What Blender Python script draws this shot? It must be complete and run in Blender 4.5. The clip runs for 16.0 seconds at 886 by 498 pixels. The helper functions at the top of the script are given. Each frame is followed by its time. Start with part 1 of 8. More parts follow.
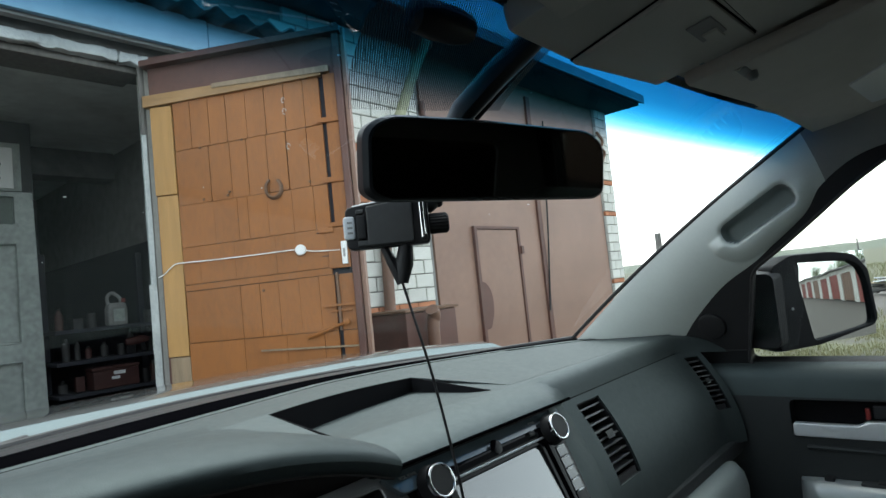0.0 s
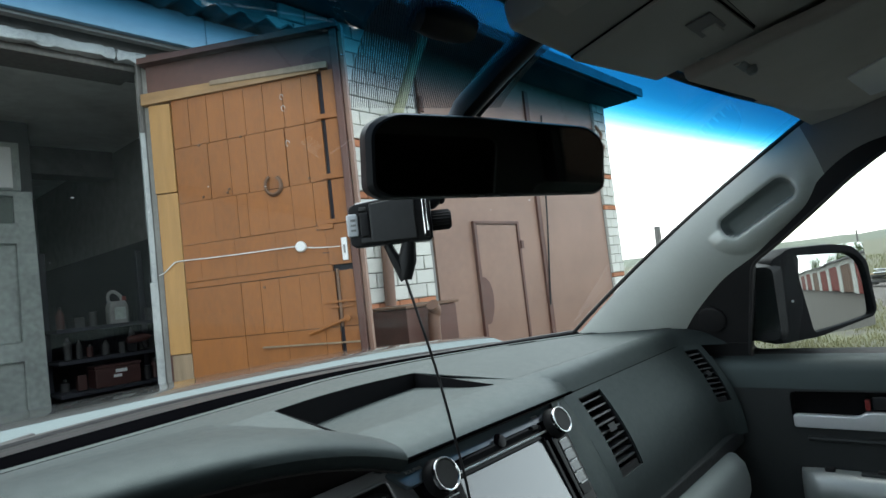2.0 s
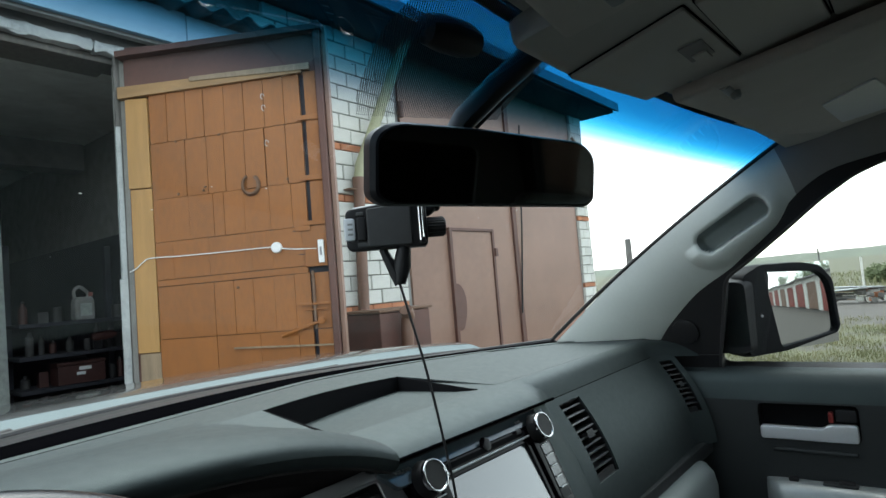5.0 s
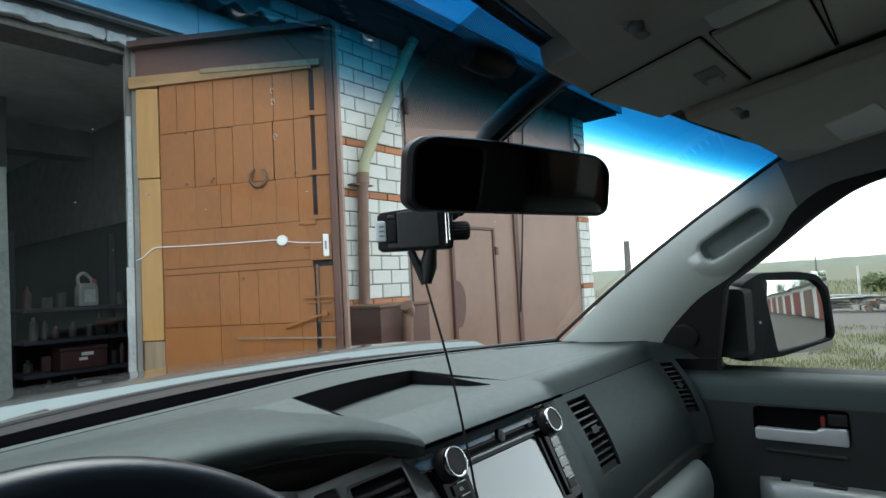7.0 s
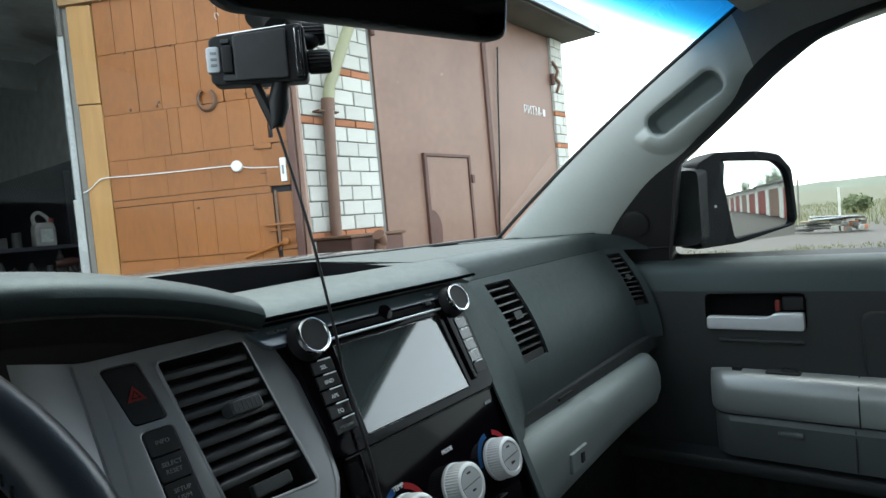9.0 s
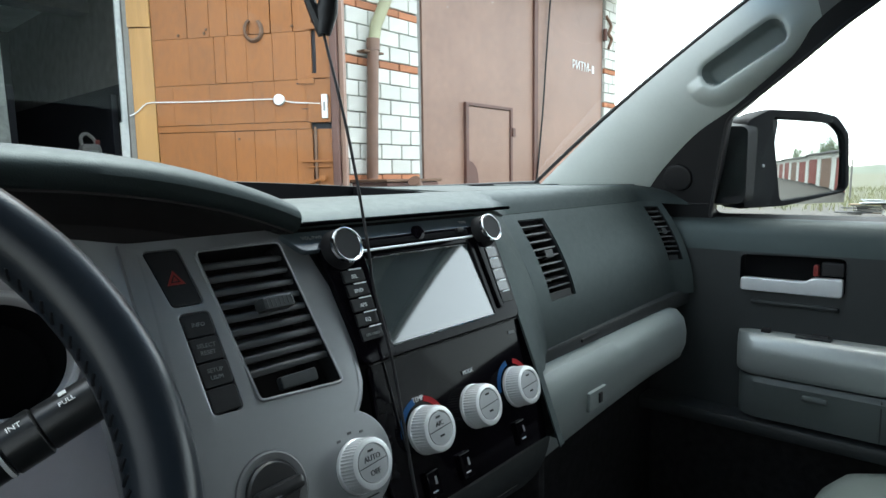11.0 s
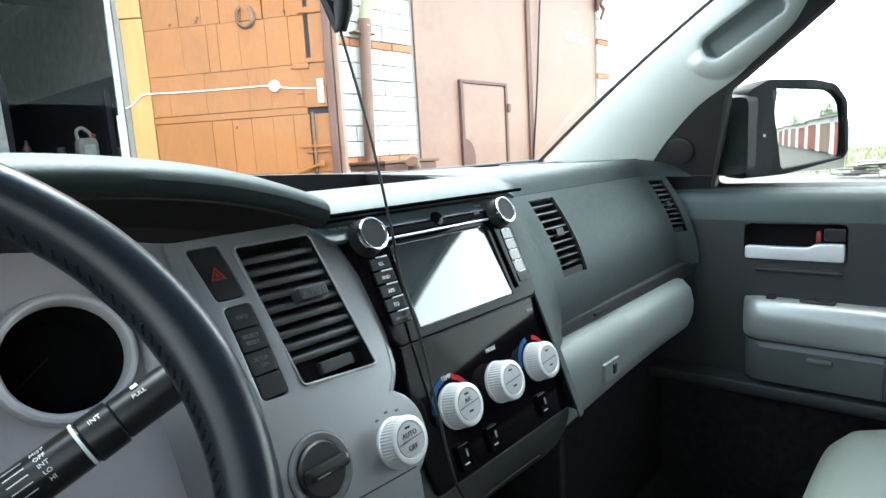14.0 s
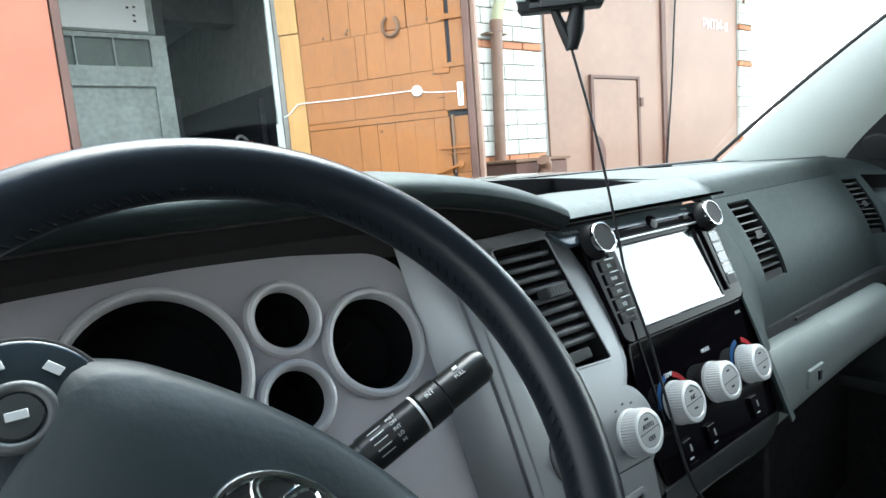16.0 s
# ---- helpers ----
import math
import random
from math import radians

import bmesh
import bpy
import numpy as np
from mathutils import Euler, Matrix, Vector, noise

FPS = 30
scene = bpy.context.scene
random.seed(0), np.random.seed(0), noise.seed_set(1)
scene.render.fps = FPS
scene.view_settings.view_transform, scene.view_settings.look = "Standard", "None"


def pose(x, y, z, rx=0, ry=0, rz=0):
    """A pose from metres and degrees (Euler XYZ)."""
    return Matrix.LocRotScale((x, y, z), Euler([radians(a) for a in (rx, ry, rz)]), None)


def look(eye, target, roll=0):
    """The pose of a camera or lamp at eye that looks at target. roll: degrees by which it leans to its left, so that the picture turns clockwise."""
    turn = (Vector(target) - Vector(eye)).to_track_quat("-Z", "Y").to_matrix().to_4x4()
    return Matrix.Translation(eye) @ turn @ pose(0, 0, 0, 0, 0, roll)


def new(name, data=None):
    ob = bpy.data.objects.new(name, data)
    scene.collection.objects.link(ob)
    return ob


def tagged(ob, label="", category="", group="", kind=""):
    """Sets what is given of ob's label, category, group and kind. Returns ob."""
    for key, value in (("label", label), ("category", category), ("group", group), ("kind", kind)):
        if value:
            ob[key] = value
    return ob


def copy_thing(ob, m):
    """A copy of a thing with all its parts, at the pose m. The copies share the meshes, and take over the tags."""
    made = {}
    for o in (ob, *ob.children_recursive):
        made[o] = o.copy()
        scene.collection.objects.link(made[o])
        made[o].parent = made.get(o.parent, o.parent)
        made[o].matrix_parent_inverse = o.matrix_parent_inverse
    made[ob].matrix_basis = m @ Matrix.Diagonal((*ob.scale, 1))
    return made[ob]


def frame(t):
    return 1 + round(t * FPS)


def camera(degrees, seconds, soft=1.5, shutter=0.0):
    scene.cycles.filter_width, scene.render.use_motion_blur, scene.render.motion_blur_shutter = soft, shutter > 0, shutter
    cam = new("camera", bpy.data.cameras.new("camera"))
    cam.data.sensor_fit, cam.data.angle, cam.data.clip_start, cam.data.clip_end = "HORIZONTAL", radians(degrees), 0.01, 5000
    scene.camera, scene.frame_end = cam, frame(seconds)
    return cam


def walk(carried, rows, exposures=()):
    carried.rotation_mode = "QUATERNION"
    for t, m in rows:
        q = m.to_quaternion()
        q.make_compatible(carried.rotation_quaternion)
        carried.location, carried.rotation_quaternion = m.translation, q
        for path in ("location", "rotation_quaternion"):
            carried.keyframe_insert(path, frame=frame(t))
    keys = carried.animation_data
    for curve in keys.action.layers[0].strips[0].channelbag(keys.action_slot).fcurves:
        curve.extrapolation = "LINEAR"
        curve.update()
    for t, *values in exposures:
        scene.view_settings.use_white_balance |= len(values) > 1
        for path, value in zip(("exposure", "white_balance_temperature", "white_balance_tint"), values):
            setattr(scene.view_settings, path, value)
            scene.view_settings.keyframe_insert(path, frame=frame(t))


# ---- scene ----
cam = camera(72.6, 16.0, soft=1.5)
PATH = [
    (0, (-0.5498, 0.3291, 1.5894), (0.9522, 1.6427, 1.7259), -5.95),
    (0.5, (-0.5513, 0.3345, 1.5886), (0.9342, 1.6678, 1.7128), -6.05),
    (1, (-0.5508, 0.3295, 1.5894), (0.9442, 1.6527, 1.7085), -6.51),
    (1.5, (-0.5549, 0.3312, 1.5886), (0.9435, 1.6507, 1.7050), -6.26),
    (2, (-0.5561, 0.3280, 1.5907), (0.9466, 1.6423, 1.7113), -6.47),
    (2.5, (-0.5554, 0.3266, 1.5906), (0.9487, 1.6387, 1.7160), -6.42),
    (3, (-0.5558, 0.3255, 1.5917), (0.9502, 1.6351, 1.7215), -6.40),
    (3.5, (-0.5593, 0.3220, 1.5950), (0.9516, 1.6235, 1.7474), -6.37),
    (4, (-0.5705, 0.3205, 1.5954), (0.9584, 1.6021, 1.7365), -5.79),
    (4.2, (-0.5697, 0.3417, 1.5888), (0.9650, 1.6169, 1.7244), -5.68),
    (6.5, (-0.6347, 0.3183, 1.6040), (0.9626, 1.5143, 1.7394), -3.22),
    (7, (-0.6403, 0.3290, 1.5993), (0.9245, 1.5689, 1.7175), -3.10),
    (7.5, (-0.6116, 0.3213, 1.5611), (0.9401, 1.5796, 1.6541), -3.14),
    (8, (-0.5377, 0.3244, 1.5179), (1.0377, 1.5523, 1.4147), -2.99),
    (8.5, (-0.4802, 0.3296, 1.4977), (1.1111, 1.5348, 1.3737), -4.00),
    (8.7, (-0.4649, 0.3236, 1.4967), (1.1208, 1.5393, 1.4077), -5.12),
    (10.8, (-0.4680, 0.3079, 1.4728), (1.0559, 1.5916, 1.3000), -1.83),
    (11, (-0.4707, 0.3175, 1.4647), (1.0311, 1.6171, 1.2285), -0.83),
    (11.5, (-0.4793, 0.3257, 1.4644), (0.9443, 1.7032, 1.1891), -1.27),
    (12, (-0.4781, 0.3301, 1.4580), (0.9253, 1.7217, 1.1511), -1.63),
    (12.5, (-0.4747, 0.3315, 1.4479), (0.9220, 1.7195, 1.0978), -2.34),
    (13, (-0.4704, 0.3253, 1.4419), (0.9368, 1.6968, 1.0693), -2.28),
    (13.5, (-0.4532, 0.3099, 1.4524), (1.0581, 1.5711, 1.0987), -4.60),
    (14, (-0.5035, 0.3195, 1.4752), (0.9925, 1.6109, 1.1683), -3.25),
    (14.5, (-0.5273, 0.3349, 1.4717), (0.8774, 1.7157, 1.1252), -4.44),
    (15, (-0.5595, 0.3427, 1.4759), (0.7879, 1.7770, 1.1192), -2.67),
    (15.5, (-0.5665, 0.3505, 1.4667), (0.7108, 1.8461, 1.1040), -4.21),
    (16, (-0.6209, 0.3639, 1.4954), (0.5982, 1.9230, 1.2069), -4.52),
]
EXPOSURES = [(0.0, 2.14), (7.2, 2.14), (8.0, 2.25), (8.7, 2.5), (10.8, 2.8), (11.5, 3.1), (12.5, 3.54), (13.5, 3.87), (15.0, 3.66), (16.0, 3.60)]
walk(cam, [(t, look(eye, target, roll)) for t, eye, target, roll in PATH], EXPOSURES)

# ---- world and sun: bright overcast ----
world = bpy.data.worlds.new("overcast_sky")
scene.world = world
world.use_nodes = True
wn, wl = world.node_tree.nodes, world.node_tree.links
sky = wn.new("ShaderNodeTexSky")
sky.sky_type = "NISHITA"
sky.sun_disc = False
sky.sun_elevation, sky.sun_rotation = radians(62), radians(40)
sky.dust_density, sky.air_density = 1.0, 1.0
soft_sky = wn.new("ShaderNodeHueSaturation")
soft_sky.inputs["Saturation"].default_value = 0.25
wl.new(sky.outputs["Color"], soft_sky.inputs["Color"])
wl.new(soft_sky.outputs["Color"], wn["Background"].inputs["Color"])
wn["Background"].inputs["Strength"].default_value = 0.15

sun_data = bpy.data.lights.new("sun", "SUN")
sun_data.energy, sun_data.angle, sun_data.color = 0.5, radians(40), (1.0, 0.98, 0.95)
sun = new("sun", sun_data)
sun.matrix_world = look((18.1, 21.6, 53.0), (0, 0, 0))


# ---- materials ----
def node_material(name):
    m = bpy.data.materials.new(name)
    m.use_nodes = True
    return m, m.node_tree.nodes, m.node_tree.links, m.node_tree.nodes["Principled BSDF"]


def surface(name, colour, rough=0.5, metal=0.0, vary=0.12, scale=6.0, grain=0.0, grain_scale=900.0, coat=0.0, coat_rough=0.03, stretch=(1, 1, 1), tint=None, spread=0.0, spec=0.5, blotch=0.35, spec_tint=None):
    """Plain surface with two scales of variation in colour and roughness, and a fine relief."""
    m, n, l, b = node_material(name)
    co = n.new("ShaderNodeTexCoord")
    mp = n.new("ShaderNodeMapping")
    mp.inputs["Scale"].default_value = stretch
    l.new(co.outputs["Object"], mp.inputs["Vector"])
    big = n.new("ShaderNodeTexNoise")
    big.inputs["Scale"].default_value, big.inputs["Detail"].default_value = scale, 6
    l.new(mp.outputs["Vector"], big.inputs["Vector"])
    fine = n.new("ShaderNodeTexNoise")
    fine.inputs["Scale"].default_value, fine.inputs["Detail"].default_value = scale * 11, 5
    l.new(mp.outputs["Vector"], fine.inputs["Vector"])
    blend = n.new("ShaderNodeMix")
    blend.inputs["Factor"].default_value = blotch
    l.new(big.outputs["Fac"], blend.inputs["A"])
    l.new(fine.outputs["Fac"], blend.inputs["B"])
    ramp = n.new("ShaderNodeMapRange")
    ramp.inputs["From Min"].default_value, ramp.inputs["From Max"].default_value = 0.3, 0.7
    l.new(blend.outputs["Result"], ramp.inputs["Value"])
    mix = n.new("ShaderNodeMix")
    mix.data_type = "RGBA"
    low = tuple(c * (1 - vary) for c in colour)
    high = tuple(min(1, c * (1 + vary)) for c in colour) if tint is None else tint
    mix.inputs["A"].default_value, mix.inputs["B"].default_value = (*low, 1), (*high, 1)
    l.new(ramp.outputs["Result"], mix.inputs["Factor"])
    last = mix.outputs["Result"]
    if spread:
        info = n.new("ShaderNodeObjectInfo")
        vr = n.new("ShaderNodeMapRange")
        vr.inputs["To Min"].default_value, vr.inputs["To Max"].default_value = 1 - spread, 1 + spread
        l.new(info.outputs["Random"], vr.inputs["Value"])
        hs = n.new("ShaderNodeHueSaturation")
        l.new(vr.outputs["Result"], hs.inputs["Value"])
        l.new(last, hs.inputs["Color"])
        last = hs.outputs["Color"]
    l.new(last, b.inputs["Base Color"])
    rr = n.new("ShaderNodeMapRange")
    rr.inputs["To Min"].default_value, rr.inputs["To Max"].default_value = max(0.02, rough * 0.85), min(1, rough * 1.15)
    l.new(fine.outputs["Fac"], rr.inputs["Value"])
    l.new(rr.outputs["Result"], b.inputs["Roughness"])
    b.inputs["Metallic"].default_value = metal
    b.inputs["Coat Weight"].default_value = coat
    b.inputs["Coat Roughness"].default_value = coat_rough
    b.inputs["Specular IOR Level"].default_value = spec
    if spec_tint:
        b.inputs["Specular Tint"].default_value = (*spec_tint, 1)
    if grain:
        g = n.new("ShaderNodeTexNoise")
        g.inputs["Scale"].default_value, g.inputs["Detail"].default_value = grain_scale, 3
        l.new(co.outputs["Object"], g.inputs["Vector"])
        bump = n.new("ShaderNodeBump")
        bump.inputs["Strength"].default_value, bump.inputs["Distance"].default_value = grain, 0.001
        l.new(g.outputs["Fac"], bump.inputs["Height"])
        l.new(bump.outputs["Normal"], b.inputs["Normal"])
    return m


def glazing(name, gloss=1.0, band=False, clear=(0.91, 0.96, 0.945)):
    """Clear window glass; band: blue sunshade strip towards the top of the windscreen."""
    m, n, l, b = node_material(name)
    n.remove(b)
    through_light = n.new("ShaderNodeBsdfTransparent")
    through_light.inputs["Color"].default_value = (*clear, 1)
    if band:
        geo = n.new("ShaderNodeNewGeometry")
        sep = n.new("ShaderNodeSeparateXYZ")
        l.new(geo.outputs["Position"], sep.inputs["Vector"])
        rng = n.new("ShaderNodeMapRange")
        rng.inputs["From Min"].default_value, rng.inputs["From Max"].default_value = BAND_LOW, BAND_HIGH
        sq = n.new("ShaderNodeMath")
        sq.operation = "MULTIPLY"
        l.new(sep.outputs["X"], sq.inputs[0])
        l.new(sep.outputs["X"], sq.inputs[1])
        arch = n.new("ShaderNodeMath")
        arch.operation = "MULTIPLY_ADD"
        arch.inputs[1].default_value = 0.055
        lean = n.new("ShaderNodeMath")
        lean.operation = "MULTIPLY_ADD"
        lean.inputs[1].default_value = -0.019
        l.new(sep.outputs["X"], lean.inputs[0])
        l.new(sep.outputs["Z"], lean.inputs[2])
        l.new(sq.outputs["Value"], arch.inputs[0])
        l.new(lean.outputs["Value"], arch.inputs[2])
        l.new(arch.outputs["Value"], rng.inputs["Value"])
        grade = n.new("ShaderNodeValToRGB")
        stops = ((0.0, (0.868, 0.955, 0.945)), (0.15, (0.76, 0.87, 0.90)), (0.25, (0.54, 0.67, 0.75)), (0.34, (0.30, 0.44, 0.56)), (0.43, (0.105, 0.285, 0.42)), (0.53, (0.022, 0.195, 0.335)), (0.63, (0.007, 0.118, 0.235)), (0.77, (0.003, 0.068, 0.160)), (1.0, (0.0015, 0.040, 0.110)))
        while len(grade.color_ramp.elements) < len(stops):
            grade.color_ramp.elements.new(0.5)
        for e, (at_, c) in zip(grade.color_ramp.elements, stops):
            e.position, e.color = at_, (*c, 1)
        l.new(rng.outputs["Result"], grade.inputs["Fac"])
        l.new(grade.outputs["Color"], through_light.inputs["Color"])
    shine = n.new("ShaderNodeBsdfGlossy")
    shine.inputs["Roughness"].default_value = 0.02
    fres = n.new("ShaderNodeFresnel")
    fres.inputs["IOR"].default_value = 1.45
    scale = n.new("ShaderNodeMath")
    scale.operation = "MULTIPLY"
    scale.inputs[1].default_value = gloss
    l.new(fres.outputs["Fac"], scale.inputs[0])
    mix = n.new("ShaderNodeMixShader")
    l.new(scale.outputs["Value"], mix.inputs["Fac"])
    l.new(through_light.outputs["BSDF"], mix.inputs[1])
    l.new(shine.outputs["BSDF"], mix.inputs[2])
    l.new(mix.outputs["Shader"], n["Material Output"].inputs["Surface"])
    return m


def dotted(name, pitch=0.0032, fill=0.36):
    """Black ceramic dot print on glass: opaque dots with clear gaps."""
    m, n, l, b = node_material(name)
    b.inputs["Base Color"].default_value, b.inputs["Roughness"].default_value = (0.01, 0.01, 0.011, 1), 0.5
    co = n.new("ShaderNodeTexCoord")
    sep = n.new("ShaderNodeSeparateXYZ")
    l.new(co.outputs["Object"], sep.inputs["Vector"])
    rows = []
    slant = n.new("ShaderNodeMath")
    slant.operation = "MULTIPLY_ADD"
    slant.inputs[1].default_value = 1.82
    l.new(sep.outputs["Z"], slant.inputs[0])
    l.new(sep.outputs["X"], slant.inputs[2])
    for axis, step in ((slant.outputs["Value"], pitch), (sep.outputs["Z"], pitch * 0.62)):
        k = n.new("ShaderNodeMath")
        k.operation = "MULTIPLY"
        k.inputs[1].default_value = 2 * math.pi / step
        l.new(axis, k.inputs[0])
        w = n.new("ShaderNodeMath")
        w.operation = "SINE"
        l.new(k.outputs["Value"], w.inputs[0])
        rows.append(w)
    both = n.new("ShaderNodeMath")
    both.operation = "MULTIPLY_ADD"
    both.inputs[1].default_value = 0.10
    l.new(rows[1].outputs["Value"], both.inputs[0])
    l.new(rows[0].outputs["Value"], both.inputs[2])
    thin = n.new("ShaderNodeMapRange")
    geo = n.new("ShaderNodeNewGeometry")
    up = n.new("ShaderNodeSeparateXYZ")
    l.new(geo.outputs["Position"], up.inputs["Vector"])
    l.new(up.outputs["Z"], thin.inputs["Value"])
    thin.inputs["From Min"].default_value, thin.inputs["From Max"].default_value = 1.760, 1.792
    thin.inputs["To Min"].default_value, thin.inputs["To Max"].default_value = -0.85, fill
    lt = n.new("ShaderNodeMath")
    lt.operation = "LESS_THAN"
    l.new(thin.outputs["Result"], lt.inputs[1])
    l.new(both.outputs["Value"], lt.inputs[0])
    tr = n.new("ShaderNodeBsdfTransparent")
    mix = n.new("ShaderNodeMixShader")
    l.new(lt.outputs["Value"], mix.inputs["Fac"])
    l.new(tr.outputs["BSDF"], mix.inputs[1])
    l.new(b.outputs["BSDF"], mix.inputs[2])
    l.new(mix.outputs["Shader"], n["Material Output"].inputs["Surface"])
    return m


def ground_material():
    m, n, l, b = node_material("dirt_and_grass")
    geo = n.new("ShaderNodeNewGeometry")
    parts = []
    for scale in (0.12, 1.3, 14.0, 60.0):
        t = n.new("ShaderNodeTexNoise")
        t.inputs["Scale"].default_value, t.inputs["Detail"].default_value = scale, 7
        l.new(geo.outputs["Position"], t.inputs["Vector"])
        parts.append(t)
    dirt = n.new("ShaderNodeMix")
    dirt.data_type = "RGBA"
    dirt.inputs["A"].default_value, dirt.inputs["B"].default_value = (0.012, 0.010, 0.008, 1), (0.112, 0.100, 0.086, 1)
    l.new(parts[2].outputs["Fac"], dirt.inputs["Factor"])
    grass = n.new("ShaderNodeMix")
    grass.data_type = "RGBA"
    grass.inputs["A"].default_value, grass.inputs["B"].default_value = (0.012, 0.018, 0.004, 1), (0.150, 0.150, 0.075, 1)
    l.new(parts[3].outputs["Fac"], grass.inputs["Factor"])
    # the bare track crosses in front of the garages; meadow further out
    sep = n.new("ShaderNodeSeparateXYZ")
    l.new(geo.outputs["Position"], sep.inputs["Vector"])
    far = n.new("ShaderNodeMapRange")
    far.inputs["From Min"].default_value, far.inputs["From Max"].default_value = 24, 34
    l.new(sep.outputs["X"], far.inputs["Value"])
    near = n.new("ShaderNodeMapRange")
    near.inputs["From Min"].default_value, near.inputs["From Max"].default_value = 18.5, 15.5
    l.new(sep.outputs["X"], near.inputs["Value"])
    lane = n.new("ShaderNodeMapRange")
    lane.inputs["From Min"].default_value, lane.inputs["From Max"].default_value = 2.5, 5.0
    l.new(sep.outputs["X"], lane.inputs["Value"])
    strip = n.new("ShaderNodeMath")
    strip.operation = "MULTIPLY"
    ahead = n.new("ShaderNodeMapRange")
    ahead.inputs["From Min"].default_value, ahead.inputs["From Max"].default_value = -4.0, -2.0
    l.new(sep.outputs["Y"], ahead.inputs["Value"])
    lane2 = n.new("ShaderNodeMath")
    lane2.operation = "MULTIPLY"
    l.new(lane.outputs["Result"], lane2.inputs[0])
    l.new(ahead.outputs["Result"], lane2.inputs[1])
    l.new(near.outputs["Result"], strip.inputs[0])
    l.new(lane2.outputs["Value"], strip.inputs[1])
    both = n.new("ShaderNodeMath")
    both.operation = "MAXIMUM"
    l.new(far.outputs["Result"], both.inputs[0])
    l.new(strip.outputs["Value"], both.inputs[1])
    patch = n.new("ShaderNodeMath")
    patch.operation = "MULTIPLY_ADD"
    l.new(parts[1].outputs["Fac"], patch.inputs[0])
    patch.inputs[1].default_value, patch.inputs[2].default_value = 3.4, -1.95
    add = n.new("ShaderNodeMath")
    add.operation = "ADD"
    add.use_clamp = True
    l.new(both.outputs["Value"], add.inputs[0])
    l.new(patch.outputs["Value"], add.inputs[1])
    mul = n.new("ShaderNodeMath")
    mul.operation = "MULTIPLY"
    l.new(add.outputs["Value"], mul.inputs[0])
    l.new(both.outputs["Value"], mul.inputs[1])
    mix = n.new("ShaderNodeMix")
    mix.data_type = "RGBA"
    l.new(mul.outputs["Value"], mix.inputs["Factor"])
    l.new(dirt.outputs["Result"], mix.inputs["A"])
    l.new(grass.outputs["Result"], mix.inputs["B"])
    l.new(mix.outputs["Result"], b.inputs["Base Color"])
    b.inputs["Roughness"].default_value = 0.95
    bump = n.new("ShaderNodeBump")
    bump.inputs["Strength"].default_value, bump.inputs["Distance"].default_value = 0.6, 0.05
    l.new(parts[2].outputs["Fac"], bump.inputs["Height"])
    l.new(bump.outputs["Normal"], b.inputs["Normal"])
    return m


BAND_LOW, BAND_HIGH = 1.7620, 1.8215
DASH = surface("charcoal_dash_plastic", (0.0190, 0.0235, 0.0242), 0.58, vary=0.10, scale=9, grain=0.25, grain_scale=900, spec=0.62, spec_tint=(0.78, 1.0, 0.99))
DASH_DARK = surface("black_grained_plastic", (0.018, 0.0212, 0.0222), 0.55, vary=0.1, scale=9, grain=0.3, grain_scale=700, spec=0.42)
UNDER_HOOD = surface("matt_black_flocked_plastic", (0.009, 0.009, 0.010), 0.9, vary=0.1, spec=0.04)
SILVER = surface("satin_silver_plastic", (0.262, 0.268, 0.278), 0.38, metal=0.55, vary=0.04, scale=14)
ARM = surface("satin_grey_armrest", (0.29, 0.315, 0.308), 0.34, metal=0.35, vary=0.05, scale=12, grain=0.1, grain_scale=900)
TRIM_MID = surface("mid_grey_trim", (0.072, 0.085, 0.084), 0.5, vary=0.07, scale=9, grain=0.3, grain_scale=700)
DIM_PRINT = surface("dim_grey_print", (0.15, 0.155, 0.155), 0.5, vary=0.05)
# Red darkened so that shelf items sit in the garage's shade.
DULL_RED = surface("dark_red_paint", (0.055, 0.020, 0.017), 0.6, vary=0.3, scale=9)
SILVER_LIGHT = surface("bright_silver_paint", (0.66, 0.68, 0.69), 0.35, metal=0.45, vary=0.04, scale=14)
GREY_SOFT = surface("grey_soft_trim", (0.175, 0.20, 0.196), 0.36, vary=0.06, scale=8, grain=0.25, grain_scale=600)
GLOSS = surface("piano_black", (0.0026, 0.0021, 0.0032), 0.05, vary=0.2, spec=0.075)
# Silver panel finish again, its colour raised to make up for weak light.
PANEL_LIFTED = surface("lightened_warm_grey_panel", (0.45, 0.425, 0.447), 0.40, metal=0.35, vary=0.04, scale=14, grain=0.08, grain_scale=1600)
# Roof rail tone with the shade put into a darker grey.
RAIL_SHADE = surface("shaded_roof_rail", (0.22, 0.218, 0.215), 0.6, vary=0.06, scale=14, grain=0.3, grain_scale=900)
STALK = surface("glossy_black_stalk", (0.010, 0.011, 0.012), 0.32, vary=0.15, spec=0.6)
GLOSS_BAND = surface("glossy_slate_trim", (0.070, 0.090, 0.102), 0.20, vary=0.10, spec=0.8)
HOOD = surface("charcoal_hood_plastic", (0.0150, 0.0192, 0.0200), 0.60, vary=0.10, scale=9, grain=0.25, grain_scale=900, spec=0.48, spec_tint=(0.76, 1.0, 1.0))
# Unseen pane added to cut the light from the driver's side.
SIDE_DIMMER = glazing("light_cutting_driver_pane", 0.3, clear=(0.70, 0.725, 0.71))
BLACK = surface("matt_black_plastic", (0.0115, 0.0115, 0.0125), 0.5, vary=0.15, grain=0.1, spec=0.28)
RUBBER = surface("black_rubber", (0.015, 0.015, 0.016), 0.65, vary=0.2)
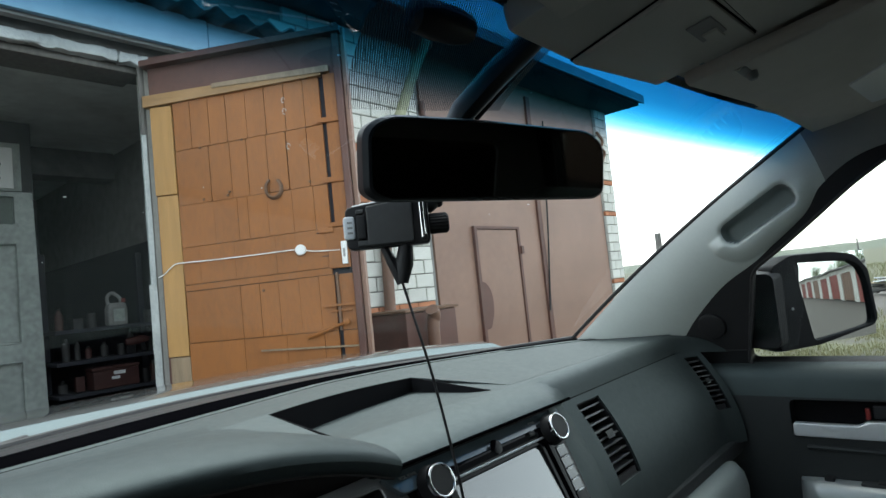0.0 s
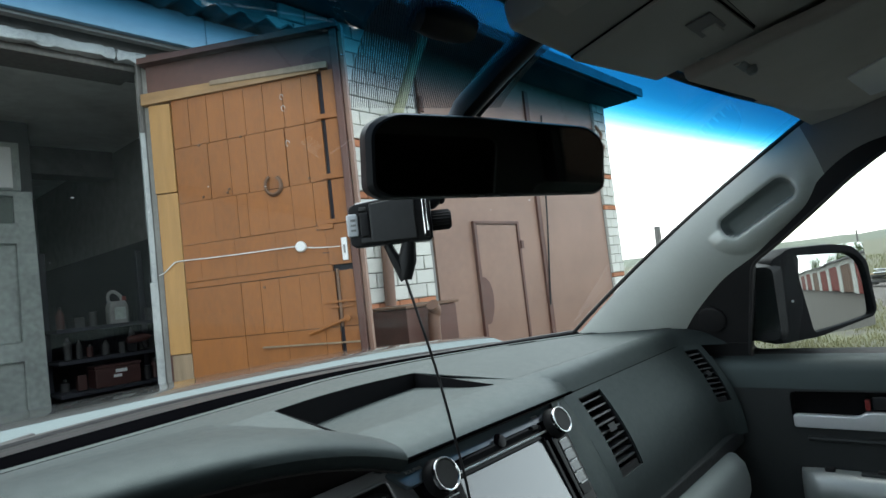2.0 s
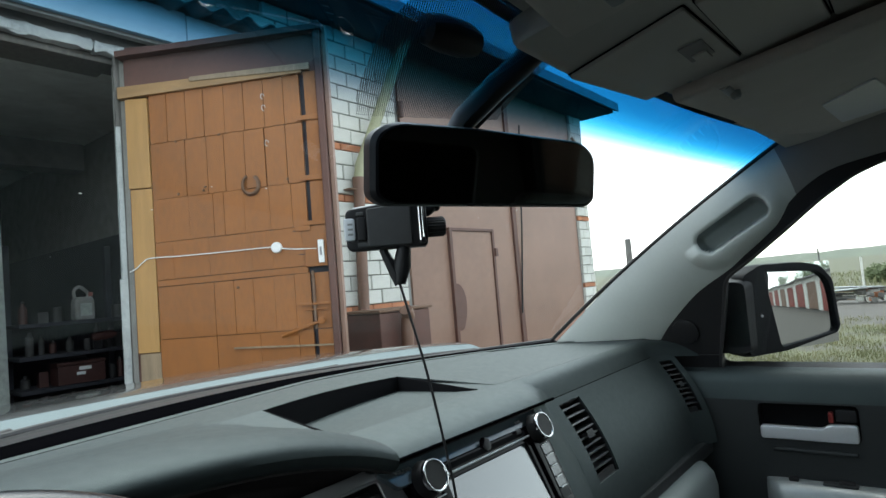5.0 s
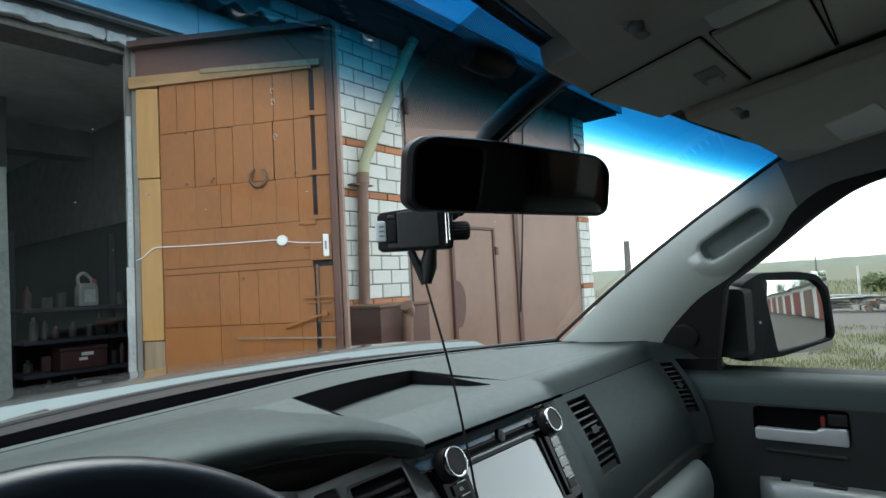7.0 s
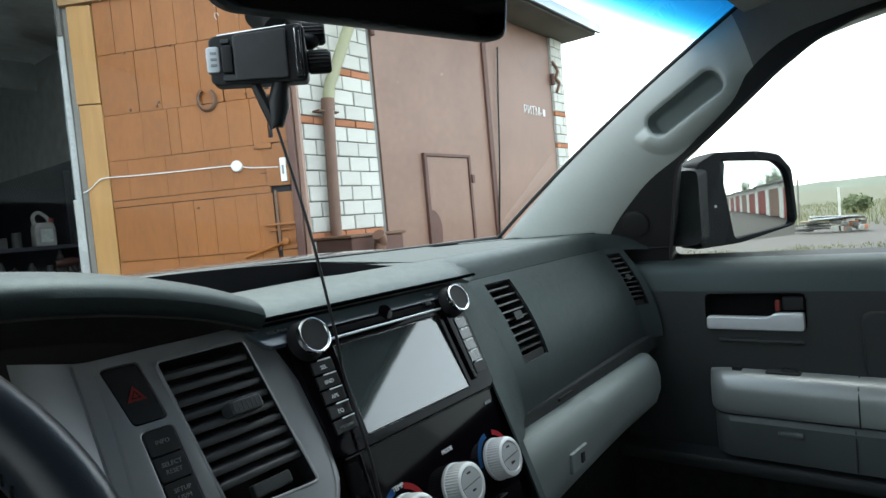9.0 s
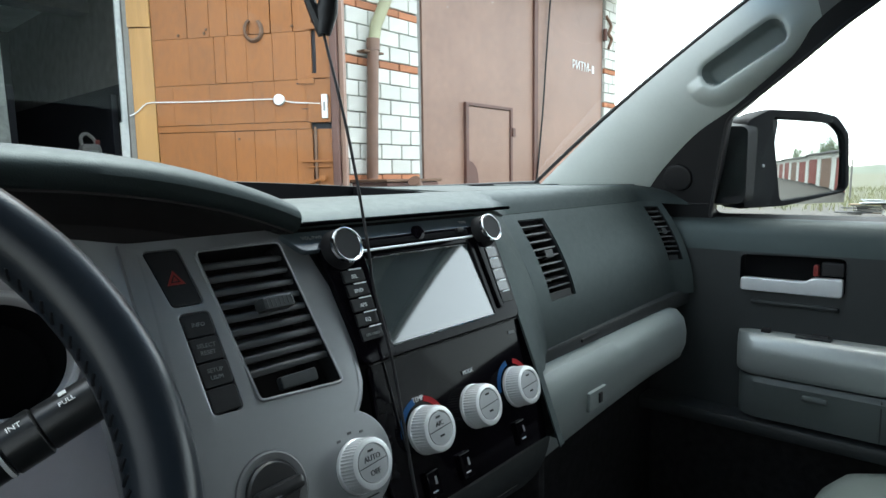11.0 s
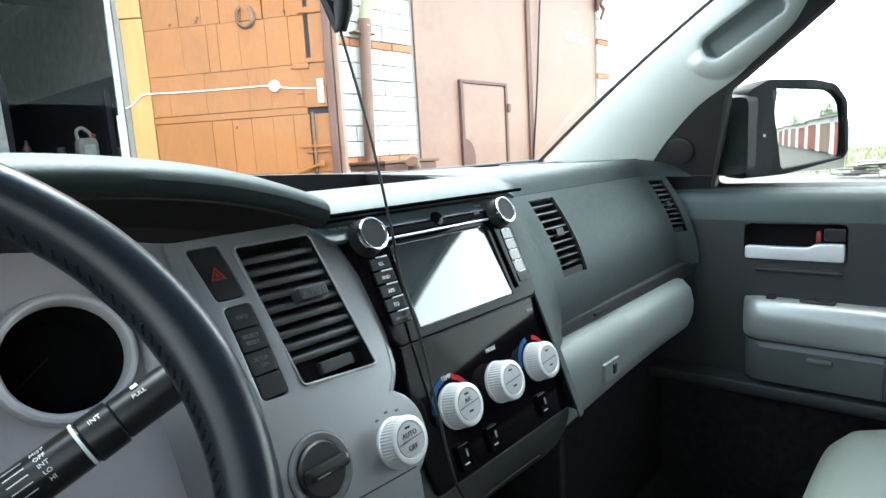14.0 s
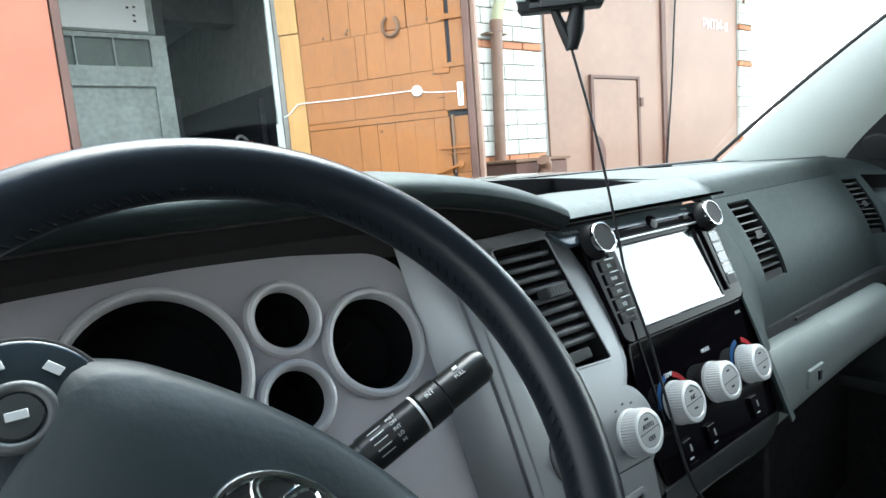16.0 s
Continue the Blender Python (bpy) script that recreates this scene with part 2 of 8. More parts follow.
LEATHER = surface("black_wheel_leather", (0.0100, 0.0135, 0.0185), 0.30, vary=0.15, scale=20, grain=0.09, grain_scale=900, spec=0.32)
LEATHER_PAD = surface("dark_airbag_vinyl", (0.007, 0.0135, 0.0165), 0.48, vary=0.1, scale=14, grain=0.30, grain_scale=190, spec=0.35)
THREAD = surface("black_stitching", (0.007, 0.008, 0.010), 0.6, spec=0.3)
GREEN_DULL = surface("dull_green_old_paint", (0.125, 0.155, 0.135), 0.6, vary=0.25, scale=4)
OLD_TIMBER = surface("grey_weathered_timber", (0.13, 0.125, 0.115), 0.8, vary=0.35, scale=6, stretch=(6, 6, 0.7))
CHROME = surface("chrome", (0.72, 0.73, 0.74), 0.12, metal=1.0, vary=0.05, scale=30)
STEEL = surface("brushed_metal_paint", (0.55, 0.56, 0.57), 0.3, metal=0.75, vary=0.05, scale=30)
KNOB = surface("satin_aluminium_plastic", (0.70, 0.715, 0.715), 0.32, metal=0.4, vary=0.05, scale=40)
KNOB_FACE = surface("pale_grey_key", (0.40, 0.41, 0.415), 0.4, metal=0.2, vary=0.04, scale=40)
SEAT = surface("grey_seat_leather", (0.120, 0.143, 0.134), 0.42, vary=0.06, scale=9, grain=0.5, grain_scale=350)
LINING = surface("beige_grey_roof_lining", (0.48, 0.458, 0.42), 0.85, vary=0.05, scale=30, grain=0.5, grain_scale=1400)
PILLAR = surface("pale_grey_pillar_plastic", (0.54, 0.58, 0.55), 0.50, vary=0.04, scale=14, grain=0.3, grain_scale=900)
CONSOLE = surface("warm_grey_console_plastic", (0.41, 0.395, 0.36), 0.5, vary=0.04, scale=14, grain=0.25, grain_scale=900)
CARPET = surface("black_carpet", (0.019, 0.019, 0.020), 0.95, vary=0.4, scale=60, grain=0.6, grain_scale=900, spec=0.08)
SCREEN = surface("switched_off_display_glass", (0.034, 0.045, 0.047), 0.05, vary=0.1, spec=1.0, coat=1.0, coat_rough=0.03)
WHITE_PRINT = surface("white_print", (0.72, 0.74, 0.75), 0.5, vary=0.05)
GREY_PRINT = surface("grey_print", (0.23, 0.24, 0.24), 0.5, vary=0.05)
DARK_PRINT = surface("dark_grey_print", (0.06, 0.06, 0.065), 0.5, vary=0.05)
RED_PRINT = surface("red_print", (0.30, 0.016, 0.020), 0.7, vary=0.1, spec=0.12)
BLUE_PRINT = surface("blue_print", (0.012, 0.070, 0.19), 0.7, vary=0.1, spec=0.12)
RED_DIM = surface("dull_red_print", (0.19, 0.018, 0.015), 0.4, vary=0.1)
LED = surface("white_key_marker", (0.85, 0.88, 0.9), 0.3, vary=0.02)
MIRROR = surface("mirror_glass", (0.66, 0.69, 0.68), 0.015, metal=1.0, vary=0.02)
DARK_MIRROR = surface("dimmed_mirror_glass", (0.125, 0.135, 0.13), 0.03, metal=1.0, vary=0.02)
GLASS = glazing("side_window_glass", 0.6)
# Quarter panes behind the camera, added to cut ambient light in the cab.
REAR_DIMMER = glazing("light_cutting_rear_pane", 0.6, clear=(0.58, 0.60, 0.58))
# Near-opaque rear pane, added to keep light out of the mirror.
REAR_BLOCK = glazing("near_opaque_rear_pane", 0.3, clear=(0.05, 0.055, 0.05))
WINDSCREEN = glazing("windscreen_glass", 0.07, band=True)
BEZEL = surface("pale_grey_gauge_ring", (0.58, 0.565, 0.575), 0.42, metal=0.2, vary=0.04, scale=30)
POD = surface("dark_wheel_pod_plastic", (0.008, 0.013, 0.0165), 0.25, vary=0.1, scale=20)
GAP = surface("dead_black_felt", (0.002, 0.002, 0.0025), 0.95, vary=0.2, spec=0.0)
HOOD_IN = surface("dark_brown_black_plastic", (0.034, 0.031, 0.032), 0.8, vary=0.1, spec=0.2)
DIAL = surface("mid_grey_dial_ring", (0.155, 0.158, 0.16), 0.45, vary=0.05, scale=30)
MIRROR_NECK = surface("dark_mirror_neck", (0.0065, 0.0075, 0.009), 0.55, vary=0.15, spec=0.18)
MIRROR_BLACK = surface("dark_mirror_shell", (0.004, 0.0045, 0.006), 0.65, vary=0.15, spec=0.10)
COWL = surface("sun_bleached_black_plastic", (0.009, 0.010, 0.011), 0.7, vary=0.3, scale=18, spec=0.12, stretch=(1, 6, 1))
SIDE_KEY = surface("glossy_grey_side_key", (0.030, 0.034, 0.034), 0.22, vary=0.1, spec=0.8)
VENT_TAB = surface("dark_grey_vent_tab", (0.045, 0.048, 0.049), 0.4, vary=0.1, spec=0.5)
GRIP = surface("dull_black_turn_grip", (0.016, 0.016, 0.017), 0.3, vary=0.1, spec=0.5)
VENT = surface("grey_black_vent_plastic", (0.056, 0.058, 0.061), 0.42, vary=0.1, scale=20)
DOTS = dotted("ceramic_dot_print", 0.0028, 0.26)
PAINT = surface("pale_blue_grey_car_paint", (0.22, 0.28, 0.285), 0.35, metal=0.0, vary=0.05, coat=1.0, coat_rough=0.03)
# Sky reflected along the bonnet's edge, painted as a flat pale blue-grey.
SKY_STRIP = surface("bonnet_sky_reflection", (0.102, 0.142, 0.148), 0.5, vary=0.08, scale=5, spec=0.3)
BONNET = surface("grey_blue_car_paint", (0.012, 0.016, 0.017), 0.4, vary=0.1, spec=0.5, coat=1.0, coat_rough=0.02)
CLEAR_PLASTIC = surface("frosted_plastic", (0.55, 0.58, 0.6), 0.35, vary=0.05)
WHITE_PLASTIC = surface("white_plastic", (0.78, 0.79, 0.78), 0.4, vary=0.05, scale=20)

PLANK = surface("orange_painted_plank", (0.285, 0.099, 0.017), 0.55, vary=0.19, scale=2.2, stretch=(2.5, 2.5, 0.8), grain=0.35, grain_scale=130, spread=0.035, blotch=0.5)
PLANK_YELLOW = surface("ochre_painted_board", (0.43, 0.235, 0.075), 0.55, vary=0.2, scale=3, stretch=(7, 7, 0.6), grain=0.3, grain_scale=160, spread=0.06)
BARE_WOOD = surface("weathered_wood", (0.30, 0.22, 0.14), 0.8, vary=0.3, scale=4, stretch=(8, 8, 0.8), spread=0.1)
BROWN_METAL = surface("brown_painted_sheet_metal", (0.225, 0.122, 0.085), 0.5, vary=0.13, scale=1.3, blotch=0.4, grain=0.2, grain_scale=40, tint=(0.285, 0.165, 0.118))
BROWN_WORN = surface("worn_red_brown_steel", (0.105, 0.046, 0.034), 0.6, vary=0.25, scale=4, grain=0.2, grain_scale=60)
BRICK_WHITE = surface("white_lime_brick", (0.60, 0.60, 0.555), 0.9, vary=0.10, scale=7, grain=0.6, grain_scale=120, spread=0.09)
BRICK_RED = surface("orange_clay_brick", (0.42, 0.17, 0.085), 0.9, vary=0.18, scale=7, grain=0.6, grain_scale=120, spread=0.15)
MORTAR = surface("grey_mortar", (0.22, 0.213, 0.20), 0.95, vary=0.25, scale=10, grain=0.8, grain_scale=90)
PLASTER = surface("dark_stained_plaster", (0.11, 0.105, 0.10), 0.9, vary=0.5, scale=1.6, grain=0.4, grain_scale=30)
# Ceiling pale, upper walls mid, lower walls near black: garage shade by colour.
CEILING_PALE = surface("lightened_garage_ceiling", (0.66, 0.67, 0.64), 0.9, vary=0.30, scale=1.6, grain=0.4, grain_scale=30)
GARAGE_WALL = surface("shade_dark_garage_wall", (0.0145, 0.0175, 0.024), 0.9, vary=0.35, scale=1.2, grain=0.3, grain_scale=30)
UPPER_WALL = surface("lighter_grey_upper_wall", (0.062, 0.066, 0.066), 0.9, vary=0.4, scale=1.2, grain=0.3, grain_scale=30)
OCHRE_WORN = surface("worn_ochre_board", (0.34, 0.20, 0.085), 0.65, vary=0.25, scale=4, stretch=(1, 1, 5), grain=0.3, grain_scale=120)
# Near-black tone for shaded garage surfaces and dark gaps.
DEEP_DARK = surface("deep_shade_tone", (0.024, 0.026, 0.034), 0.9, vary=0.4, scale=1.5)
CONCRETE = surface("weathered_concrete", (0.34, 0.335, 0.31), 0.9, vary=0.3, scale=2.5, grain=0.5, grain_scale=60)
WHITEWASH = surface("flaking_whitewash", (0.40, 0.43, 0.425), 0.8, vary=0.35, scale=5, grain=0.4, grain_scale=60)
GREY_PAINT = surface("faded_grey_green_paint", (0.36, 0.40, 0.375), 0.6, vary=0.38, scale=2.4, blotch=0.45, grain=0.2, grain_scale=60)
SALMON = surface("salmon_red_paint", (0.37, 0.118, 0.068), 0.6, vary=0.12, scale=2)
SLATE = surface("grey_asbestos_slate", (0.20, 0.205, 0.20), 0.9, vary=0.3, scale=3, grain=0.4, grain_scale=60)
ZINC = surface("galvanised_sheet", (0.42, 0.44, 0.45), 0.4, metal=0.6, vary=0.2, scale=3)
RUST_PIPE = surface("brown_pipe_paint", (0.17, 0.09, 0.06), 0.55, vary=0.25, scale=5)
OLIVE_PIPE = surface("faded_olive_pipe_paint", (0.36, 0.36, 0.22), 0.55, vary=0.2, scale=5)
DUSTY = surface("dusty_translucent_plastic", (0.24, 0.24, 0.23), 0.6, vary=0.3, scale=12)
# Dark grey; on shelf clutter it carries the dimness of the garage.
DARK_GREY = surface("dark_grey_plastic", (0.035, 0.036, 0.036), 0.7, vary=0.35, scale=14)
RUST = surface("rusty_iron", (0.16, 0.09, 0.055), 0.75, vary=0.35, scale=30)
WHITE_SHEET = surface("white_painted_fascia", (0.80, 0.84, 0.85), 0.5, vary=0.10, scale=3, grain=0.2, grain_scale=60)
BLUE_BOARD = surface("faded_light_blue_paint", (0.36, 0.60, 0.72), 0.6, vary=0.16, scale=3, grain=0.2, grain_scale=60)
WHITE_WALL = surface("whitewashed_garage_wall", (0.55, 0.54, 0.50), 0.9, vary=0.2, scale=2)
RED_GATE = surface("dark_red_gate_paint", (0.20, 0.045, 0.035), 0.55, vary=0.15, scale=2)
BROWN_GATE = surface("brown_gate_paint", (0.17, 0.10, 0.07), 0.55, vary=0.15, scale=2)
ROOF_FELT = surface("grey_roof_felt", (0.16, 0.155, 0.15), 0.9, vary=0.25, scale=2)
LEAVES = surface("spring_leaves", (0.075, 0.105, 0.04), 0.7, vary=0.3, scale=0.7, tint=(0.12, 0.15, 0.055))
DARK_LEAVES = surface("dark_leaves", (0.045, 0.075, 0.03), 0.7, vary=0.3, scale=0.7, tint=(0.09, 0.13, 0.045))
BARK = surface("bark", (0.10, 0.08, 0.06), 0.9, vary=0.3, scale=8)
GRASS = surface("meadow_grass_blades", (0.10, 0.135, 0.035), 0.8, vary=0.3, scale=0.8, tint=(0.26, 0.235, 0.13))
HILLS = surface("far_wooded_hills", (0.066, 0.080, 0.050), 0.95, vary=0.45, scale=0.05)
GROUND = ground_material()


# ---- mesh tools ----
def frame_of(origin, a, b, n):
    m = Matrix.Identity(4)
    for i, v in enumerate((a, b, n, origin)):
        for j in range(3):
            m[j][i] = v[j]
    return m


def thing(name, at, label, category, group="", kind=""):
    e = new(name)
    e.location = at
    e.empty_display_size = 0.05
    return tagged(e, label, category, group, kind)


PIECES = ("plank", "slat", "brick", "stone", "sheet", "board", "speck", "tick", "rib", "nail", "marker", "stitching")


def part(name, bm, material, parent=None, label="", smooth=True, angle=38):
    """One mesh object from a bmesh in world metres, under a thing or a part."""
    if parent is not None:
        root = parent
        while root.parent is not None:
            root = root.parent
        bmesh.ops.translate(bm, verts=bm.verts, vec=-root.location)
    me = bpy.data.meshes.new(name)
    bm.to_mesh(me)
    bm.free()
    me.materials.append(material)
    if smooth:
        me.shade_smooth()
        me.set_sharp_from_angle(angle=radians(angle))
    ob = new(name, me)
    if smooth and angle == 38 and name not in PIECES:
        even = ob.modifiers.new("even_normals", "WEIGHTED_NORMAL")
        even.keep_sharp = True
    if parent is not None:
        ob.parent = parent
        if parent.type == "MESH" and parent.parent is None:
            ob.location = (0, 0, 0)
    if label:
        ob["label"] = label
    return ob


def merge(*bms):
    """Joins several bmeshes of one part into the first."""
    base = bms[0]
    for other in bms[1:]:
        me = bpy.data.meshes.new("tmp")
        other.to_mesh(me)
        other.free()
        base.from_mesh(me)
        bpy.data.meshes.remove(me)
    return base


def bx(centre, size, bev=0.003, seg=2, m=None):
    bm = bmesh.new()
    bmesh.ops.create_cube(bm, size=1, matrix=Matrix.Translation(centre) @ Matrix.Diagonal((*size, 1)))
    if bev:
        bmesh.ops.bevel(bm, geom=bm.edges[:], offset=min(bev, min(size) * 0.49), segments=seg, profile=0.5, affect="EDGES")
    if m is not None:
        bmesh.ops.transform(bm, matrix=m, verts=bm.verts)
    return bm


def span(x0, x1, y0, y1, z0, z1, bev=0.003, m=None, seg=2):
    return bx(((x0 + x1) / 2, (y0 + y1) / 2, (z0 + z1) / 2), (abs(x1 - x0), abs(y1 - y0), abs(z1 - z0)), bev, seg, m)


def circle(cx, cy, r, n=32, ry=None):
    return [(cx + r * math.cos(2 * math.pi * i / n), cy + (ry or r) * math.sin(2 * math.pi * i / n)) for i in range(n)]


def rounded(pts, r, seg=4):
    """A polygon with its corners rounded."""
    out, k = [], len(pts)
    for i in range(k):
        p, a, c = Vector(pts[i]).to_2d(), Vector(pts[i - 1]).to_2d(), Vector(pts[(i + 1) % k]).to_2d()
        u, w = a - p, c - p
        d = min(r, u.length * 0.45, w.length * 0.45)
        s, e = p + u.normalized() * d, p + w.normalized() * d
        for j in range(seg + 1):
            t = j / seg
            q = s * (1 - t) ** 2 + p * 2 * t * (1 - t) + e * t * t
            out.append((q.x, q.y))
    return out


def rect(x0, y0, x1, y1, r=0.0, seg=4):
    pts = [(x0, y0), (x1, y0), (x1, y1), (x0, y1)]
    return rounded(pts, r, seg) if r else pts


def plate(outer, n0, n1, m=None, holes=(), bev=0.0):
    """A flat plate with holes through it, between the levels n0 and n1 of its frame."""
    bm = bmesh.new()
    loops = [outer, *holes]
    for level in (n0, n1):
        edges = []
        for pts in loops:
            vs = [bm.verts.new((x, y, level)) for x, y in pts]
            edges += [bm.edges.new((vs[i - 1], vs[i])) for i in range(len(vs))]
        bmesh.ops.triangle_fill(bm, use_beauty=True, use_dissolve=False, edges=edges)
    bm.verts.ensure_lookup_table()
    total = sum(len(p) for p in loops)
    start = 0
    for pts in loops:
        k = len(pts)
        for i in range(k):
            a, b = start + i, start + (i + 1) % k
            bm.faces.new((bm.verts[a], bm.verts[b], bm.verts[b + total], bm.verts[a + total]))
        start += k
    bmesh.ops.recalc_face_normals(bm, faces=bm.faces[:])
    if bev:
        rim = [e for e in bm.edges if len(e.link_faces) == 2 and e.calc_face_angle(0) > 1.2]
        bmesh.ops.bevel(bm, geom=rim, offset=bev, segments=2, profile=0.5, affect="EDGES")
    if m is not None:
        bmesh.ops.transform(bm, matrix=m, verts=bm.verts)
    return bm


def lathe(profile, m=None, seg=36, teeth=0, depth=0.0, band=(0, 0)):
    """Turned round the frame's third axis; profile of (radius, level); teeth: ridges on the levels in band."""
    bm = bmesh.new()
    rings = []
    for r, h in profile:
        if r < 1e-6:
            rings.append([bm.verts.new((0, 0, h))])
            continue
        ring = []
        for i in range(seg):
            rr = r
            if teeth and band[0] <= h <= band[1]:
                rr -= depth * (i % 2)
            a = 2 * math.pi * i / seg
            ring.append(bm.verts.new((rr * math.cos(a), rr * math.sin(a), h)))
        rings.append(ring)
    for a, b in zip(rings, rings[1:]):
        for i in range(seg):
            j = (i + 1) % seg
            if len(a) == 1 and len(b) > 1:
                bm.faces.new((a[0], b[i], b[j]))
            elif len(b) == 1 and len(a) > 1:
                bm.faces.new((a[i], a[j], b[0]))
            elif len(a) > 1:
                bm.faces.new((a[i], a[j], b[j], b[i]))
    bmesh.ops.recalc_face_normals(bm, faces=bm.faces[:])
    if m is not None:
        bmesh.ops.transform(bm, matrix=m, verts=bm.verts)
    return bm


def ragged(bm, amp, seed, step=0.06):
    """Break the long edges of a board or a plaster edge into an uneven, chipped line."""
    for _ in range(4):
        long_ = [e for e in bm.edges if e.calc_length() > step]
        if not long_:
            break
        bmesh.ops.subdivide_edges(bm, edges=long_, cuts=1)
    rnd = random.Random(seed)
    for v in bm.verts:
        v.co += Vector((rnd.gauss(0, amp * 0.4), rnd.gauss(0, amp * 0.6), rnd.gauss(0, amp)))
    return bm


def tube(path, radius, seg=10, closed=False, flat=1.0):
    """A round bar along a path; radius may be a list; flat squeezes it along its second axis."""
    bm = bmesh.new()
    pts = [Vector(p) for p in path]
    k = len(pts)
    rad = radius if isinstance(radius, (list, tuple)) else [radius] * k
    rings, side = [], None
    for i, p in enumerate(pts):
        if closed:
            d = pts[(i + 1) % k] - pts[i - 1]
        else:
            d = pts[min(i + 1, k - 1)] - pts[max(i - 1, 0)]
        d.normalize()
        if side is None:
            side = d.orthogonal().normalized()
        side = (side - d * side.dot(d)).normalized()
        up = d.cross(side)
        rings.append([bm.verts.new(p + rad[i] * (math.cos(2 * math.pi * j / seg) * side + flat * math.sin(2 * math.pi * j / seg) * up)) for j in range(seg)])
    pairs = list(zip(rings, rings[1:])) + ([(rings[-1], rings[0])] if closed else [])
    for a, b in pairs:
        for j in range(seg):
            bm.faces.new((a[j], a[(j + 1) % seg], b[(j + 1) % seg], b[j]))
    if not closed:
        bm.faces.new(rings[0])
        bm.faces.new(rings[-1])
    bmesh.ops.recalc_face_normals(bm, faces=bm.faces[:])
    return bm


def curve_points(ctrl, n=24):
    """A smooth line through control points."""
    c = [Vector(p) for p in ctrl]
    c = [c[0] * 2 - c[1], *c, c[-1] * 2 - c[-2]]
    out = []
    for i in range(1, len(c) - 2):
        for j in range(n):
            t = j / n
            a, b, d, e = c[i - 1], c[i], c[i + 1], c[i + 2]
            out.append(0.5 * (2 * b + (d - a) * t + (2 * a - 5 * b + 4 * d - e) * t * t + (3 * b - a - 3 * d + e) * t ** 3))
    out.append(c[-2].copy())
    return out


def loft(sections, close=False, caps=False):
    """A skin over rows of points."""
    bm = bmesh.new()
    rows = [[bm.verts.new(p) for p in s] for s in sections]
    for a, b in zip(rows, rows[1:]):
        k = len(a)
        for j in range(k if close else k - 1):
            bm.faces.new((a[j], a[(j + 1) % k], b[(j + 1) % k], b[j]))
    if caps:
        bm.faces.new(rows[0])
        bm.faces.new(rows[-1])
    bmesh.ops.recalc_face_normals(bm, faces=bm.faces[:])
    return bm


def thick(bm, t):
    """Gives an open skin thickness t."""
    bmesh.ops.recalc_face_normals(bm, faces=bm.faces[:])
    bmesh.ops.solidify(bm, geom=bm.faces[:], thickness=t)
    return bm


def lettering(text, size, m, material, parent, name="lettering", depth=0.0003):
    """Letters of the built-in font as a mesh, centred on the frame m."""
    cu = bpy.data.curves.new("tmp_text", "FONT")
    cu.body, cu.size, cu.align_x, cu.align_y, cu.extrude = text, size, "CENTER", "CENTER", depth
    cu.resolution_u = 2
    tmp = new("tmp_text", cu)
    dg = bpy.context.evaluated_depsgraph_get()
    me = bpy.data.meshes.new_from_object(tmp.evaluated_get(dg))
    bpy.data.objects.remove(tmp)
    bpy.data.curves.remove(cu)
    bm = bmesh.new()
    bm.from_mesh(me)
    bpy.data.meshes.remove(me)
    bmesh.ops.transform(bm, matrix=m, verts=bm.verts)
    return part(name, bm, material, parent, smooth=False)


def at(m, x, y, n=0.0, turn=0.0):
    return m @ Matrix.Translation((x, y, n)) @ Matrix.Rotation(radians(turn), 4, "Z")


# axes of the slanted panels: right along the dash, up along the panel, out of the panel
TILT = ((1, 0, 0), (0, 0.42, 0.908), (0, -0.908, 0.42))
STACK = frame_of((0, 0.75, 1.375), *TILT)
DRIVER = Matrix.Translation((0.0054, 0.0079, -0.0021)) @ STACK
CLIMATE = Matrix.Translation((0.0175, 0.010, -0.0035)) @ STACK
GAUGE = frame_of((0, 0.782, 1.345), *TILT)
# passenger side: back to front, up along the leaning side, outwards
SIDE = frame_of((0.80, 0, 1.38), (0, 1, 0), (-0.305, 0, 0.952), (0.952, 0, 0.305))


def hs(z):
    """Height on the centre stack for a level z."""
    return (z - 1.375) / 0.908


def hg(z):
    return (z - 1.345) / 0.908


# ---- cabin shell ----
def screen_base(x):
    return 1.345 - 0.61 * x * x


def screen_point(x, s, lift=0.0):
    """Point on the windscreen: x across at its foot, s from foot to top."""
    y0, z0 = screen_base(x), 1.434 + 0.012 * (x / 0.69) ** 2
    k = x / 0.69
    x1, y1, z1 = 0.657 * k, 0.612 - 0.097 * k * k, 1.815
    bow = 0.018 * 4 * s * (1 - s) * (1 - 0.3 * k * k)
    return Vector((x + (x1 - x) * s, y0 + (y1 - y0) * s + bow * 0.5 + lift * 0.45, z0 + (z1 - z0) * s + bow + lift * 0.89))


